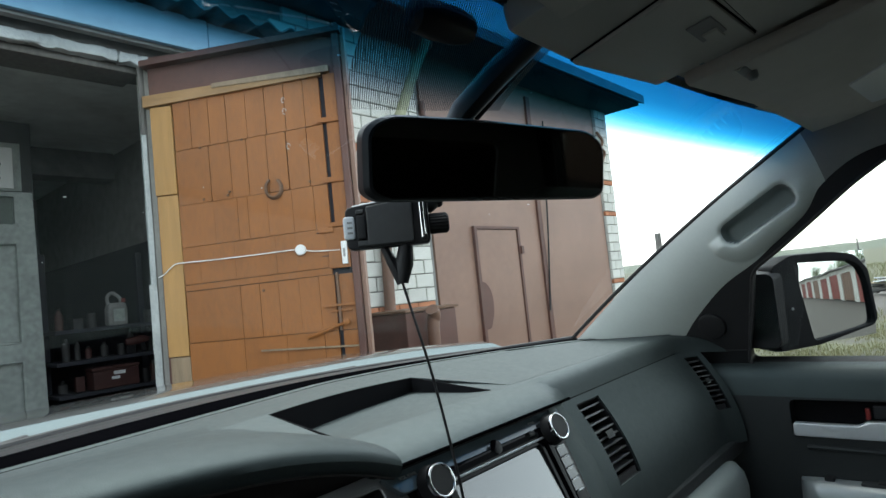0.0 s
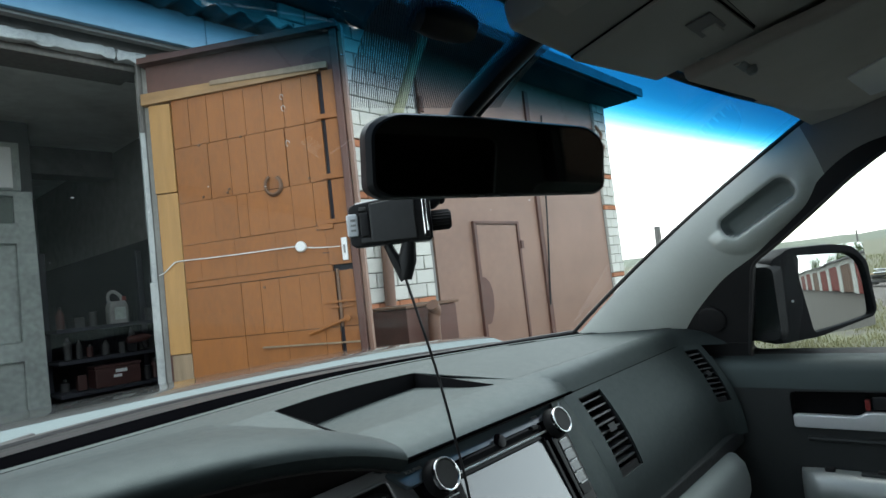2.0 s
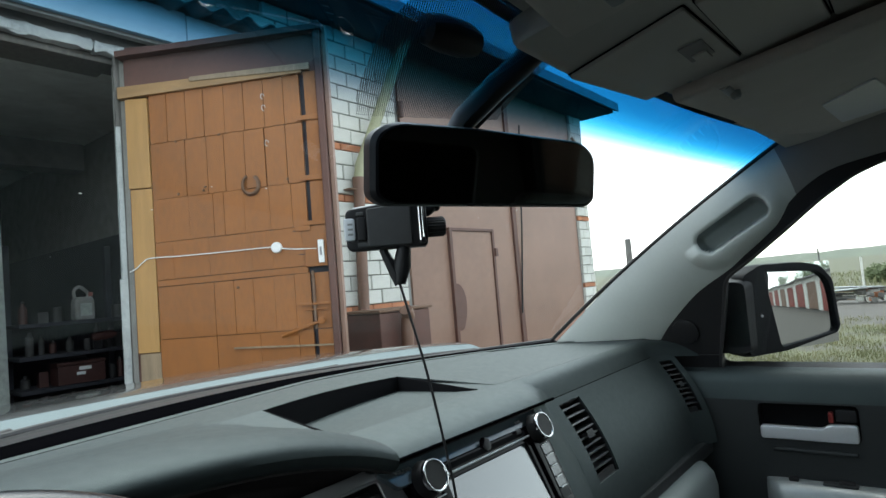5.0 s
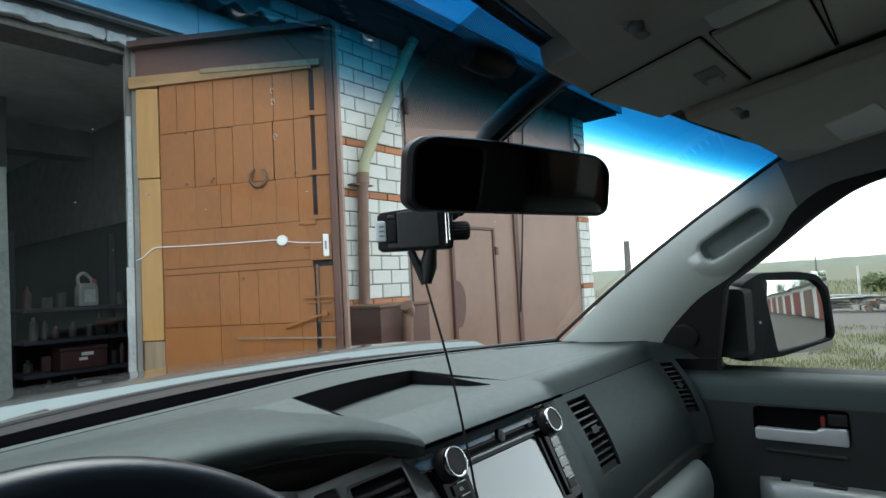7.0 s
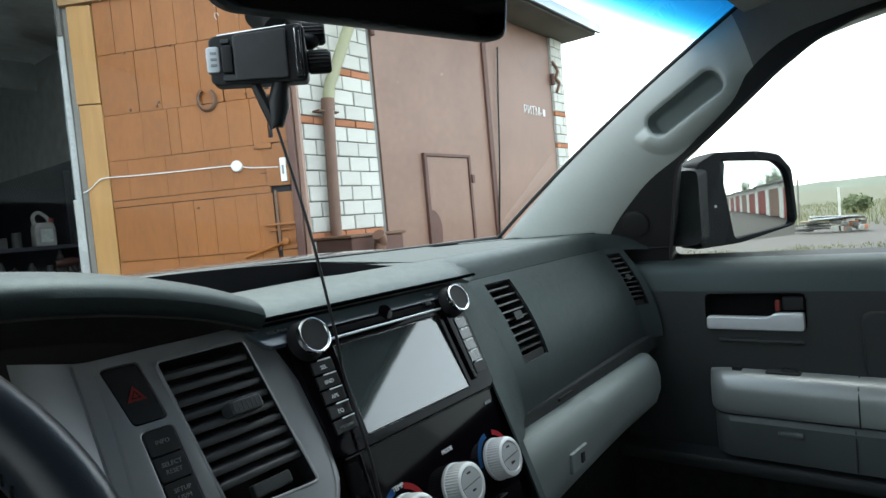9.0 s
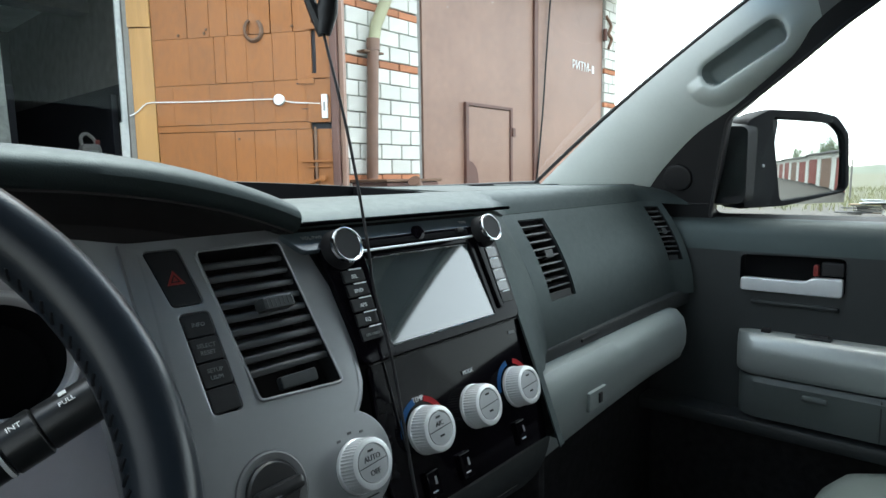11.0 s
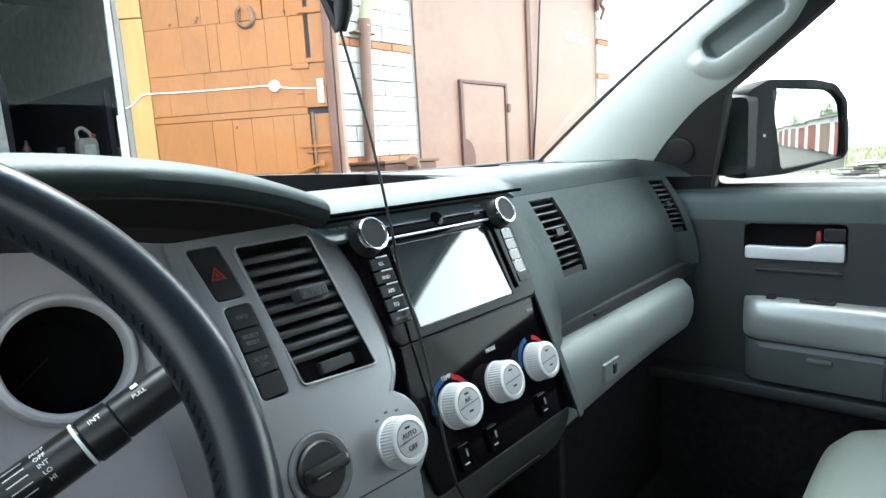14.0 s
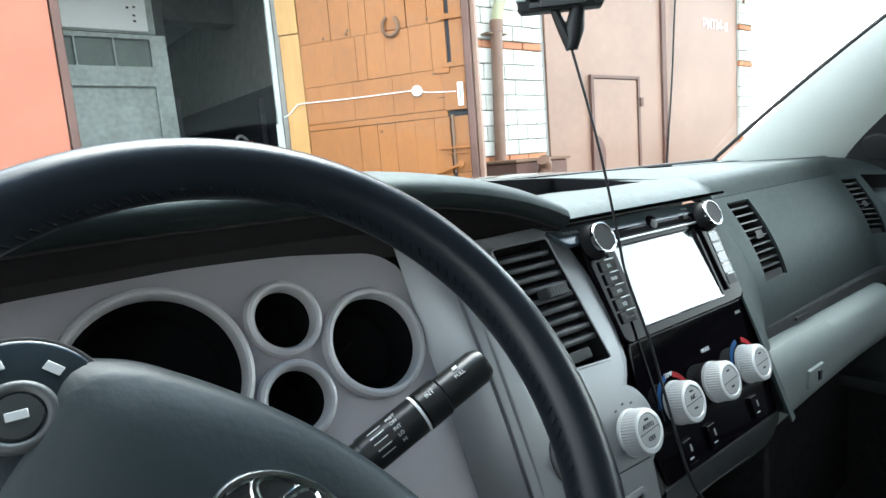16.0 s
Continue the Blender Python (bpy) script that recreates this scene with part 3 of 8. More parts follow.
def build_windscreen():
    ws = thing("windscreen", (0, 1.0, 1.43), "laminated windscreen with a blue sunshade band and dotted print", "windscreen", kind="structure")
    n = 28
    bm = loft([[screen_point(-0.70 + 1.40 * i / n, j / 12, 0.004) for i in range(n + 1)] for j in [*range(13), 12.7]])
    part("pane", bm, WINDSCREEN, ws)
    # dotted print round the mirror foot
    rows = []
    for j in range(9):
        v = j / 8
        row = []
        for i in range(21):
            u = 0.60 * i / 20
            w = 0.055 * min(1.0, v * 2.0) ** 0.7
            x = -0.205 - w + (0.330 + w) * u
            foot = 0.826 + 0.075 * min(1.0, u * 1.3) + 0.05 * max(0.0, u - 0.85) / 0.15
            row.append(screen_point(x, foot + (1.05 - foot) * v, 0.0015))
        rows.append(row)
    bm = loft(rows)
    d = part("dot_print", bm, DOTS, ws, "black dotted sunshade print")
    rim = [screen_point(-0.70 + 1.4 * i / 40, 0.005, 0.0) for i in range(41)]
    part("seal", tube(rim, 0.006, 8), RUBBER, ws)
    edge = [screen_point(0.690, i / 20, -0.003) for i in range(21)]
    part("side_seal", tube(edge, 0.0042, 8), RUBBER, ws)
    edge = [screen_point(-0.697, i / 20, 0.002) for i in range(21)]
    part("side_seal", tube(edge, 0.0035, 8), RUBBER, ws)
    # white specks on the outside of the glass
    rnd = random.Random(5)
    for k in range(26):
        p = screen_point(rnd.uniform(-0.50, 0.30), rnd.uniform(0.50, 0.97), 0.006)
        d = rnd.choice((0.6, 0.8, 1.0, 1.5))
        part("speck", bx(p, (0.0016 * d, 0.0012 * d, 0.0008), 0.0003), WHITE_PLASTIC, ws)


def lining_z(x, y):
    return 1.79 + 0.14 * min(0.57 - y, 0.35) * (1 if y < 0.57 else 0.4) + 0.034 - 0.045 * (abs(x) / 0.66) ** 4 + 0.012 * max(0.0, 1 - max(0.0, 0.60 - y) / 0.16)


def build_roof():
    roof = thing("ceiling", (0, 0, 1.85), "beige-grey fabric roof lining of a truck cab", "roof lining", kind="structure")
    rows = []
    for j in range(25):
        y = 0.60 - 1.75 * j / 24
        row = []
        for i in range(33):
            x = -0.70 + 1.40 * i / 32
            yy = y - 0.097 * (x / 0.69) ** 2 if j == 0 else min(y, 0.60 - 0.097 * (x / 0.69) ** 2 - 0.01 * j)
            row.append((x, yy, lining_z(x, yy)))
        rows.append(row)
    bm = loft(rows)
    part("lining", bm, LINING, roof)
    # sheet metal roof over it
    rows = [[(-0.74 + 1.48 * i / 16, (0.575 - 0.16 * (-1 + i / 8) ** 2) * (1 - j / 10) - 1.25 * j / 10, 1.885 - 0.04 * (abs(-1 + i / 8)) ** 3 - (0.03 if j == 0 else 0)) for i in range(17)] for j in range(11)]
    part("roof_panel", thick(loft(rows), 0.02), PAINT, roof)
    strip = []
    for k, (dy, dz) in enumerate(((0.0, 0.004), (-0.012, 0.010), (-0.045, 0.0))):
        strip.append([screen_point(-0.70 + 1.40 * i / 24, 1.030) + Vector((0, dy, dz)) if k < 2 else Vector((-0.66 + 1.32 * i / 24, 0.545 - 0.097 * (-1 + i / 12) ** 2, lining_z(-0.66 + 1.32 * i / 24, 0.54) + 0.012)) for i in range(25)])
    part("header_trim", thick(loft(strip), 0.004), LINING, roof)
    header = [(-0.66 + 1.32 * i / 24, 0.606 - 0.090 * (-1 + i / 12) ** 2, 1.832 - 0.010 * (-1 + i / 12) ** 2) for i in range(25)]
    part("header_edge", tube(header, 0.006, 10), LINING, roof)


def build_pillar(s):
    """Front pillar trim with its grab handle; s is +1 on the passenger side."""
    pil = thing("a_pillar", (0.70 * s, 0.9, 1.43), "pale grey plastic windscreen pillar trim" + (" with a moulded grab handle" if s > 0 else ""), "pillar trim", kind="structure")
    rail1 = curve_points([(0.690, 1.058, 1.425), (0.677, 0.857, 1.590), (0.666, 0.690, 1.705), (0.657, 0.515, 1.817), (0.63, 0.42, 1.838), (0.60, 0.20, 1.850), (0.60, -0.1, 1.855), (0.60, -0.45, 1.855)], 64 if s > 0 else 10)
    rail2 = curve_points([(0.790, 0.842, 1.405), (0.752, 0.72, 1.525), (0.728, 0.625, 1.590), (0.694, 0.49, 1.708), (0.684, 0.38, 1.746), (0.679, 0.20, 1.763), (0.678, -0.1, 1.770), (0.678, -0.45, 1.768)], 64 if s > 0 else 10)
    # passenger side: hollow and raised handle pressed into the trim; a runs along the hollow, p across it
    def pressed(y, z):
        a = -0.864 * (y - 0.6846) + 0.503 * (z - 1.6576)
        p = 0.503 * (y - 0.6846) + 0.864 * (z - 1.6576)
        qx, qy = abs(a - 0.058) - 0.055, abs(p + 0.0215) - 0.0035
        d = math.hypot(max(qx, 0), max(qy, 0)) + min(max(qx, qy), 0) - 0.018
        return a, p, d

    rows, masks = [], []
    cells = 44 if s > 0 else 12
    for a, b in zip(rail1, rail2):
        row, mask = [], []
        for j in range(cells + 1):
            t = j / cells
            p = a.lerp(b, t)
            bulge = 0.022 * math.sin(math.pi * min(1, t * 1.0)) ** 0.8
            x, y, z = p.x - bulge * 0.9, p.y - bulge * 0.25, p.z - bulge * 0.1
            kind = 0
            if s > 0:
                al, ac, d = pressed(y, z)
                if abs(d) < 0.0022:
                    gy, gz = (pressed(y + 1e-4, z)[2] - d) / 1e-4, (pressed(y, z + 1e-4)[2] - d) / 1e-4
                    y, z = y - gy * d, z - gz * d
                    al, ac, d = pressed(y, z)
                if d < 0.004:
                    k = min(1.0, (0.004 - d) / 0.013)
                    x += 0.030 * k * k * (3 - 2 * k)
                    kind = 1 if d < 0.0004 else 0
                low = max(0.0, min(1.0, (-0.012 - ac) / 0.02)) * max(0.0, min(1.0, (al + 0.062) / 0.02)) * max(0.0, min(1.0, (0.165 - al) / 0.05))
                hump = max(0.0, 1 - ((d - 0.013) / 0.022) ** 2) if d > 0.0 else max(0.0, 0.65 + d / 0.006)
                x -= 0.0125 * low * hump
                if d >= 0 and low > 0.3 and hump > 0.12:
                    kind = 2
                # Trim turning from the light: its shade is a separate darker material.
                if len(rows) > 183:
                    kind = 3
            row.append((s * x, y, z))
            mask.append(kind)
        rows.append(row)
        masks.append(mask)
    groups = {}
    for i in range(len(rows) - 1):
        for j in range(cells):
            q = (masks[i][j], masks[i][j + 1], masks[i + 1][j], masks[i + 1][j + 1])
            kind = 1 if min(q) == 1 == max(q) else (3 if q.count(3) > 1 else (2 if q.count(2) > 1 else 0))
            groups.setdefault(kind, []).append((i, j))
    # Hollow is the same pale plastic; its darker grey carries the shade.
    for kind, (nm, mat, lb) in enumerate((("trim", PILLAR, ""), ("recess", GREY_SOFT, "hollow behind the grab handle, shade in its colour"), ("grab_handle", PILLAR, "moulded pale grey grab handle"), ("roof_rail", RAIL_SHADE, "roof rail trim, darkened in its colour for shade"))):
        if kind not in groups:
            continue
        bm = bmesh.new()
        made = {}
        for i, j in groups[kind]:
            vs = []
            for c in ((i, j), (i, j + 1), (i + 1, j + 1), (i + 1, j)):
                if c not in made:
                    made[c] = bm.verts.new(rows[c[0]][c[1]])
                vs.append(made[c])
            bm.faces.new(vs)
        if kind == 0:
            for i in range(len(rows) - 1):
                ends = []
                for k in (i, i + 1):
                    a, b = rail1[k], rail2[k]
                    m_ = a.lerp(b, 0.5)
                    ends.append([rows[k][-1], (s * (b.x + 0.03), b.y, b.z), (s * (m_.x + 0.06), m_.y + 0.005, m_.z + 0.005), (s * (a.x + 0.02), a.y + 0.004, a.z + 0.003), rows[k][0]])
                for j in range(4):
                    bm.faces.new([bm.verts.new(q) for q in (ends[0][j], ends[0][j + 1], ends[1][j + 1], ends[1][j])])
            bmesh.ops.remove_doubles(bm, verts=bm.verts, dist=0.00001)
        bmesh.ops.recalc_face_normals(bm, faces=bm.faces[:])
        part(nm, bm, mat, pil, lb, angle=60)


def build_cab_walls():
    floor = thing("floor", (0, 0, 0.52), "black carpeted cab floor and footwell", "car floor", kind="structure")
    part("carpet", span(-0.80, 0.80, -1.15, 1.25, 0.48, 0.52, 0.01), CARPET, floor)
    part("firewall", span(-0.80, 0.80, 1.18, 1.24, 0.52, 1.40, 0.01), CARPET, floor)
    part("tunnel", span(-0.16, 0.16, 0.0, 1.18, 0.52, 0.74, 0.05), CARPET, floor)
    rear = thing("wall_rear", (0, -1.15, 0.52), "grey rear cab wall with a wide window", "cab wall", kind="structure")
    part("panel", plate(rect(-0.80, 0.52, 0.80, 1.86, 0.05), 0, 0.04, frame_of((0, -1.15, 0), (1, 0, 0), (0, 0, 1), (0, -1, 0)), holes=[rect(-0.52, 1.40, 0.52, 1.68, 0.05)]), GREY_SOFT, rear)
    g = part("pane", span(-0.63, 0.63, -1.175, -1.170, 1.35, 1.75, 0), REAR_BLOCK, rear)
    g.visible_shadow = False
    # driver's side: door with its window, and the rear quarter on both sides
    left = thing("wall_driver_side", (-0.80, -0.1, 0.52), "dark driver door panel with unseen panes added to cut light", "cab wall", kind="structure")
    m = frame_of((-0.80, 0, 1.38), (0, 1, 0), (0.305, 0, 0.952), (-0.952, 0, 0.305))
    outline = [(1.10, -0.02), (0.66, 0.33), (0.50, 0.455), (-1.18, 0.47), (-1.18, -0.02)]
    hole1 = rounded([(0.70, 0.0), (0.66, 0.20), (0.49, 0.347), (0.354, 0.389), (-0.30, 0.40), (-0.33, 0.0)], 0.03)
    hole2 = rounded([(-0.45, 0.0), (-0.43, 0.40), (-0.95, 0.38), (-1.0, 0.0)], 0.03)
    part("window_frame", plate(outline, 0, 0.035, m, holes=[hole1, hole2]), DASH_DARK, left)
    part("panel", span(-0.86, -0.78, -1.18, 1.10, 0.52, 1.375, 0.02), DASH_DARK, left)
    part("rear_pane", plate(rect(-1.05, -0.02, -0.40, 0.42), 0.012, 0.016, m), REAR_DIMMER, left)
    # Added front pane, only there to dim light through this window.
    part("front_pane", plate(rounded([(0.72, -0.02), (0.68, 0.21), (0.50, 0.36), (0.36, 0.41), (-0.32, 0.42), (-0.35, -0.02)], 0.02), 0.012, 0.016, m), SIDE_DIMMER, left)


def build_bonnet():
    hood = thing("bonnet", (0, 2.0, 1.40), "glossy truck bonnet with a sky reflection coloured on its rear edge", "car bonnet")
    rows = []
    prof = [(1.375, 1.395), (1.383, 1.410), (1.392, 1.4175), (1.405, 1.4235), (1.425, 1.4310), (1.445, 1.4380), (1.463, 1.4430), (1.482, 1.4465), (1.502, 1.4480)] + [(1.53 + 0.083 * k, 1.4480 - 0.20 * (0.03 + 0.083 * k) ** 2) for k in range(10)] + [(2.36, 1.20), (2.38, 0.95)]
    for y, z in prof:
        rows.append([(-0.86 + 1.72 * i / 24, y + 0.05 - 0.10 * (-1 + i / 12) ** 2, z - 0.020 * abs(-1 + i / 12) ** 4) for i in range(25)])
    part("panel", thick(loft(rows[6:]), 0.01), BONNET, hood)
    # Rear rows coloured pale in place of the sky's reflection.
    part("rear_edge", thick(loft([[(x, y, z - 0.0004) for x, y, z in r] for r in rows[:7]]), 0.008), SKY_STRIP, hood, "bonnet rear edge, sky reflection put into its pale colour")
    cowl = thing("cowl", (0, 1.4, 1.36), "black plastic cowl below the windscreen", "car cowl")
    rows = []
    for y, z in [(-0.02, 1.42), (0.012, 1.4420), (0.05, 1.4380), (0.085, 1.4320), (0.12, 1.38)]:
        rows.append([(-0.75 + 1.5 * i / 20, screen_base(-0.75 + 1.5 * i / 20) + y, z) for i in range(21)])
    part("grille", thick(loft(rows), 0.006), COWL, cowl)
    for x0, x1 in ((-0.62, 0.02), (0.02, 0.60)):
        wip = thing("wiper", (x0, 1.4, 1.44), "black wiper parked along the windscreen foot", "wiper", group="wipers")
        line = [(x0 + (x1 - x0) * i / 16, screen_base(x0 + (x1 - x0) * i / 16) + 0.075 - 0.02 * math.sin(math.pi * i / 16), 1.4385 + 0.003 * math.sin(math.pi * i / 16)) for i in range(17)]
        part("blade", tube(line, 0.006, 8), RUBBER, wip)
        part("arm", tube([(x0 + 0.02, screen_base(x0) + 0.08, 1.433), ((x0 + x1) / 2, screen_base((x0 + x1) / 2) + 0.085, 1.4405)], [0.010, 0.006], 8), BLACK, wip)


# ---- dashboard ----
def vent_slats(parent, x0t, x1t, x0b, x1b, z_top, z_bot, count, m, level, hfun, tab=None, spread=0.02):
    """Louvres of an air vent: slanted slats between two leaning sides, with a sliding tab."""
    for i in range(count):
        t = (i + 0.5) / count
        h = hfun(z_top + (z_bot - z_top) * t)
        a, b = x0t + (x0b - x0t) * t, x1t + (x1b - x1t) * t
        sl = bx((0, 0, 0), (b - a + 0.003, 0.0058, spread), 0.0018, 3)
        bmesh.ops.transform(sl, matrix=m @ Matrix.Translation(((a + b) / 2, h, level - spread * 0.45)) @ Matrix.Rotation(radians(20), 4, "X"), verts=sl.verts)
        part("slat", sl, VENT, parent)
    if tab:
        x, z, w = tab
        part("tab", bx((x, hfun(z), level + 0.006), (w, 0.0115 if w > 0.025 else 0.0062, 0.016), 0.0025, 2, m), VENT_TAB, parent, "ribbed vent slider")
        for k in range(7):
            part("rib", bx((x - w * 0.4 + w * 0.8 * k / 6, hfun(z), level + 0.0142), (0.0010, 0.0080 if w > 0.025 else 0.0040, 0.0008), 0.0003, 1, m), VENT_TAB, parent)


def ring(outer_r, inner_r, height, m, seg=40, n0=0.0):
    mid = (outer_r + inner_r) / 2
    prof = [(inner_r, n0 - 0.004), (inner_r, n0 + height * 0.5), (inner_r + (mid - inner_r) * 0.5, n0 + height * 0.92), (mid, n0 + height), (outer_r - (outer_r - mid) * 0.4, n0 + height * 0.85), (outer_r, n0 + height * 0.3), (outer_r, n0 - 0.004), (inner_r, n0 - 0.004)]
    return lathe(prof, m, seg)


def build_dash():
    dash = thing("dashboard", (0, 0.9, 1.1), "charcoal grained plastic truck dashboard with a silver driver panel", "dashboard")
    # top pad: flat top with a storage hollow, rolled front edge
    n = 36
    xs = [-0.785 + 1.57 * i / n for i in range(n + 1)]
    front = [(x, 0.842) for x in xs]
    back = [(x, screen_base(x) + 0.012) for x in reversed(xs)]
    hollow = rounded([(-0.152, 0.8455), (0.124, 0.8535), (0.168, 1.070), (-0.162, 0.995)], 0.008, 5)
    top = plate(front + back, 1.425, 1.445, holes=[hollow])
    roll = []
    for y, z in [(0.842, 1.445), (0.828, 1.442), (0.816, 1.434), (0.809, 1.422), (0.8045, 1.412), (0.803, 1.408)]:
        roll.append([(x, y + (0.842 - y) / 0.039 * (0.012 * (x - 0.24) / 0.45 - 8 * max(0.0, x - 0.68) ** 2), z - 0.9 * max(0.0, x - 0.70) ** 2) for x in [0.18 + 0.605 * i / 24 for i in range(25)]])
    lip = []
    for y, z in [(0.842, 1.445), (0.825, 1.4436), (0.806, 1.4400), (0.789, 1.4352), (0.778, 1.4300), (0.7710, 1.4245), (0.776, 1.4195), (0.800, 1.4180)]:
        row = []
        for x in [-0.17 + 0.42 * i / 24 for i in range(25)]:
            t = max(0.0, min(1.0, (x - 0.135) / 0.105))
            t = t * t * (3 - 2 * t)
            row.append((x, 0.842 - (0.842 - y) * (1 - 0.47 * t), 1.445 - (1.445 - z) * (1 + 0.75 * t)))
        lip.append(row)
    pad = part("top_pad", merge(top, loft(roll), loft(lip)), DASH, dash, "charcoal grained dash top")
    # black gap along the glass, ending the pad short of it
    def gap_y(x):
        return 1.222 - 0.42 * max(0.0, x - 0.12) ** 2 * 1.7 - 0.20 * max(0.0, 0.10 - x) - 0.02 * max(0.0, -x - 0.4)

    # the pad climbs to a low ridge behind the hollow, then falls to the glass
    def ridge(x):
        t = (x + 0.157) / 0.317
        if t > 1:
            return Vector((x, 1.049 + 0.03 * (1 - math.exp(-(t - 1) * 3)), 1.4458 + 0.0066 * math.exp(-(t - 1) * 4)))
        return Vector((x, 0.975 + 0.074 * t + 0.012 * math.sin(math.pi * max(0.0, t)), 1.465 - 0.0126 * max(0.0, t) ** 1.4))

    def rise(x0, x1, n, front):
        rows = []
        for i in range(n + 1):
            x = x0 + (x1 - x0) * i / n
            r = ridge(x)
            end = Vector((x, max(r.y + 0.03, min(gap_y(x), screen_base(x) - 0.02)), 1.4464))
            row = [r, r + Vector((0, 0.006, 0.0006))] + [r.lerp(end, k / 6) + Vector((0, 0, 0.0018 * math.sin(math.pi * k / 6))) for k in range(1, 7)]
            if front:
                row = [Vector((x, 0.850, 1.4452)).lerp(r, k / 4) for k in range(4)] + row
            rows.append(row)
        return loft(rows)

    part("rear_rise", thick(merge(rise(-0.70, -0.154, 16, True), rise(-0.154, 0.160, 14, False), rise(0.160, 0.50, 10, True)), 0.0015), DASH, pad, "charcoal dash top behind the hollow")
    # hollow: floor falls to the back, dark end wall
    back = [ridge(-0.154 + 0.314 * i / 10) for i in range(11)]
    floor = loft([[(-0.150 + 0.272 * i / 10, 0.847 + 0.0008 * i, 1.4445) for i in range(11)], [(p.x, 0.90, 1.4385) for p in back], [(p.x, p.y + 0.001, 1.428) for p in back]])
    part("hollow_floor", thick(floor, 0.002), DASH, pad)
    rim = [Vector((-0.150, 0.846, 1.4448))] + [p + Vector((0, 0, -0.0004)) for p in back] + [Vector((0.122, 0.854, 1.4448))]
    walls = loft([rim, [(p[0], p[1], 1.426) for p in rim]])
    part("hollow_wall", thick(walls, 0.002), UNDER_HOOD, pad, "black wall of the hollow")
    # seam along the pad
    seam = [(x, 0.8025 + 0.012 * (x - 0.24) / 0.45, 1.4085) for x in [0.215 + 0.47 * i / 20 for i in range(21)]]
    part("seam", tube(seam, 0.0034, 6), GAP, pad)
    seam = [(x, 0.7705, 1.4240) for x in [-0.165 + 0.35 * i / 12 for i in range(13)]]
    part("seam", tube(seam, 0.0022, 6), GAP, pad)

    # black strips along the glass
    gx = [-0.785 + 1.50 * i / 50 for i in range(51)]
    strip = [[(x, min(gap_y(x), screen_base(x) - 0.02), 1.4462) for x in gx], [(x, min(gap_y(x), screen_base(x) - 0.02) + 0.012, 1.4475) for x in gx]]
    part("pad_edge", thick(loft(strip), 0.002), DASH, pad)
    strip = [[(x, min(gap_y(x), screen_base(x) - 0.02) + 0.012, 1.4468) for x in gx], [(x, min(gap_y(x), screen_base(x) - 0.02) + 0.012 + 0.62 * max(0.0, screen_base(x) - min(gap_y(x), screen_base(x) - 0.02)), 1.4468) for x in gx]]
    frit = [[(x, strip[1][i][1], 1.4462) for i, x in enumerate(gx)], [(x, screen_base(x) + 0.012, 1.4472) for x in gx]]
    part("glass_edge", thick(loft(frit), 0.0012), BLACK, pad, "black printed edge of the glass")
    joint = [(x, min(gap_y(x), screen_base(x) - 0.02) - 0.010, 1.4472) for x in gx[4:46]]
    part("edge_seam", tube(joint, 0.0012, 6), UNDER_HOOD, pad, "fine dark seam near the glass")
    part("glass_gap", thick(loft(strip), 0.0012), GAP, pad, "black defroster gap along the glass")

    # instrument hood
    def lip_z(x):
        k = (x + 0.50) / 0.345
        return 1.478 - (0.046 if k > 0 else 0.055) * abs(k) ** 3.2

    hx = [-0.845 + 0.69 * i / 40 for i in range(41)]
    rows = []
    def pad_z(x, y):
        r = ridge(x)
        if y < r.y:
            return 1.4452 + (r.z - 1.4452) * max(0.0, min(1.0, (y - 0.85) / max(0.01, r.y - 0.85)))
        return r.z + (1.4464 - r.z) * min(1.0, (y - r.y) / max(0.03, gap_y(x) - r.y))

    for y, dz in [(0.768, -0.0150), (0.760, -0.0125), (0.7545, -0.0075), (0.752, -0.0015), (0.7535, 0.0040), (0.759, 0.0085), (0.769, 0.0122), (0.785, 0.0152), (0.805, 0.0168), (0.825, 0.0172), (0.85, 0.0168), (0.875, 0.0155), (0.90, 0.0135), (0.93, 0.0105), (0.96, 0.0075), (0.99, 0.005), (1.02, 0.003), (1.05, 0.0), (1.08, 0.0)]:
        w = max(0.0, min(1.0, (y - 0.80) / 0.26))
        w = w * w * (3 - 2 * w)
        rows.append([(x, y, (lip_z(x) + dz) * (1 - w) + w * (pad_z(x, y) - 0.0006 + (0.0022 if y < 1.04 else -0.002))) for x in hx])
    hood = part("instrument_hood", thick(loft(rows), 0.003), HOOD, dash, "rounded hood over the instruments")
    under = [[(x, y, lip_z(x) + dz) for x in hx] for y, dz in [(0.764, -0.0125), (0.79, -0.0145), (0.825, -0.036), (0.833, -0.06)]]
    part("hood_underside", thick(loft(under), 0.003), HOOD_IN, hood, "matt black underside of the hood")

    # instrument panel with four round gauges
    outline = [(-0.80, hg(1.06)), (-0.322, hg(1.06)), (-0.322, hg(1.20)), (-0.3215, hg(1.34)), (-0.3215, hg(1.403)), (-0.345, hg(1.420)), (-0.4255, hg(1.4297)), (-0.5027, hg(1.4326)), (-0.6184, hg(1.4297)), (-0.80, hg(1.403))]
    gauges = [(-0.5369, 1.3655, 0.0574), (-0.4414, 1.3843, 0.0236), (-0.3713, 1.3511, 0.0395), (-0.4486, 1.3279, 0.0236), (-0.6319, 1.3843, 0.0236), (-0.7023, 1.3511, 0.0395)]
    panel = part("instrument_panel", plate(rounded(outline, 0.02), -0.006, 0, GAUGE, holes=[circle(x, hg(z), r, 48) for x, z, r in gauges]), PANEL_LIFTED, dash, "satin grey instrument surround, lightened in its colour")
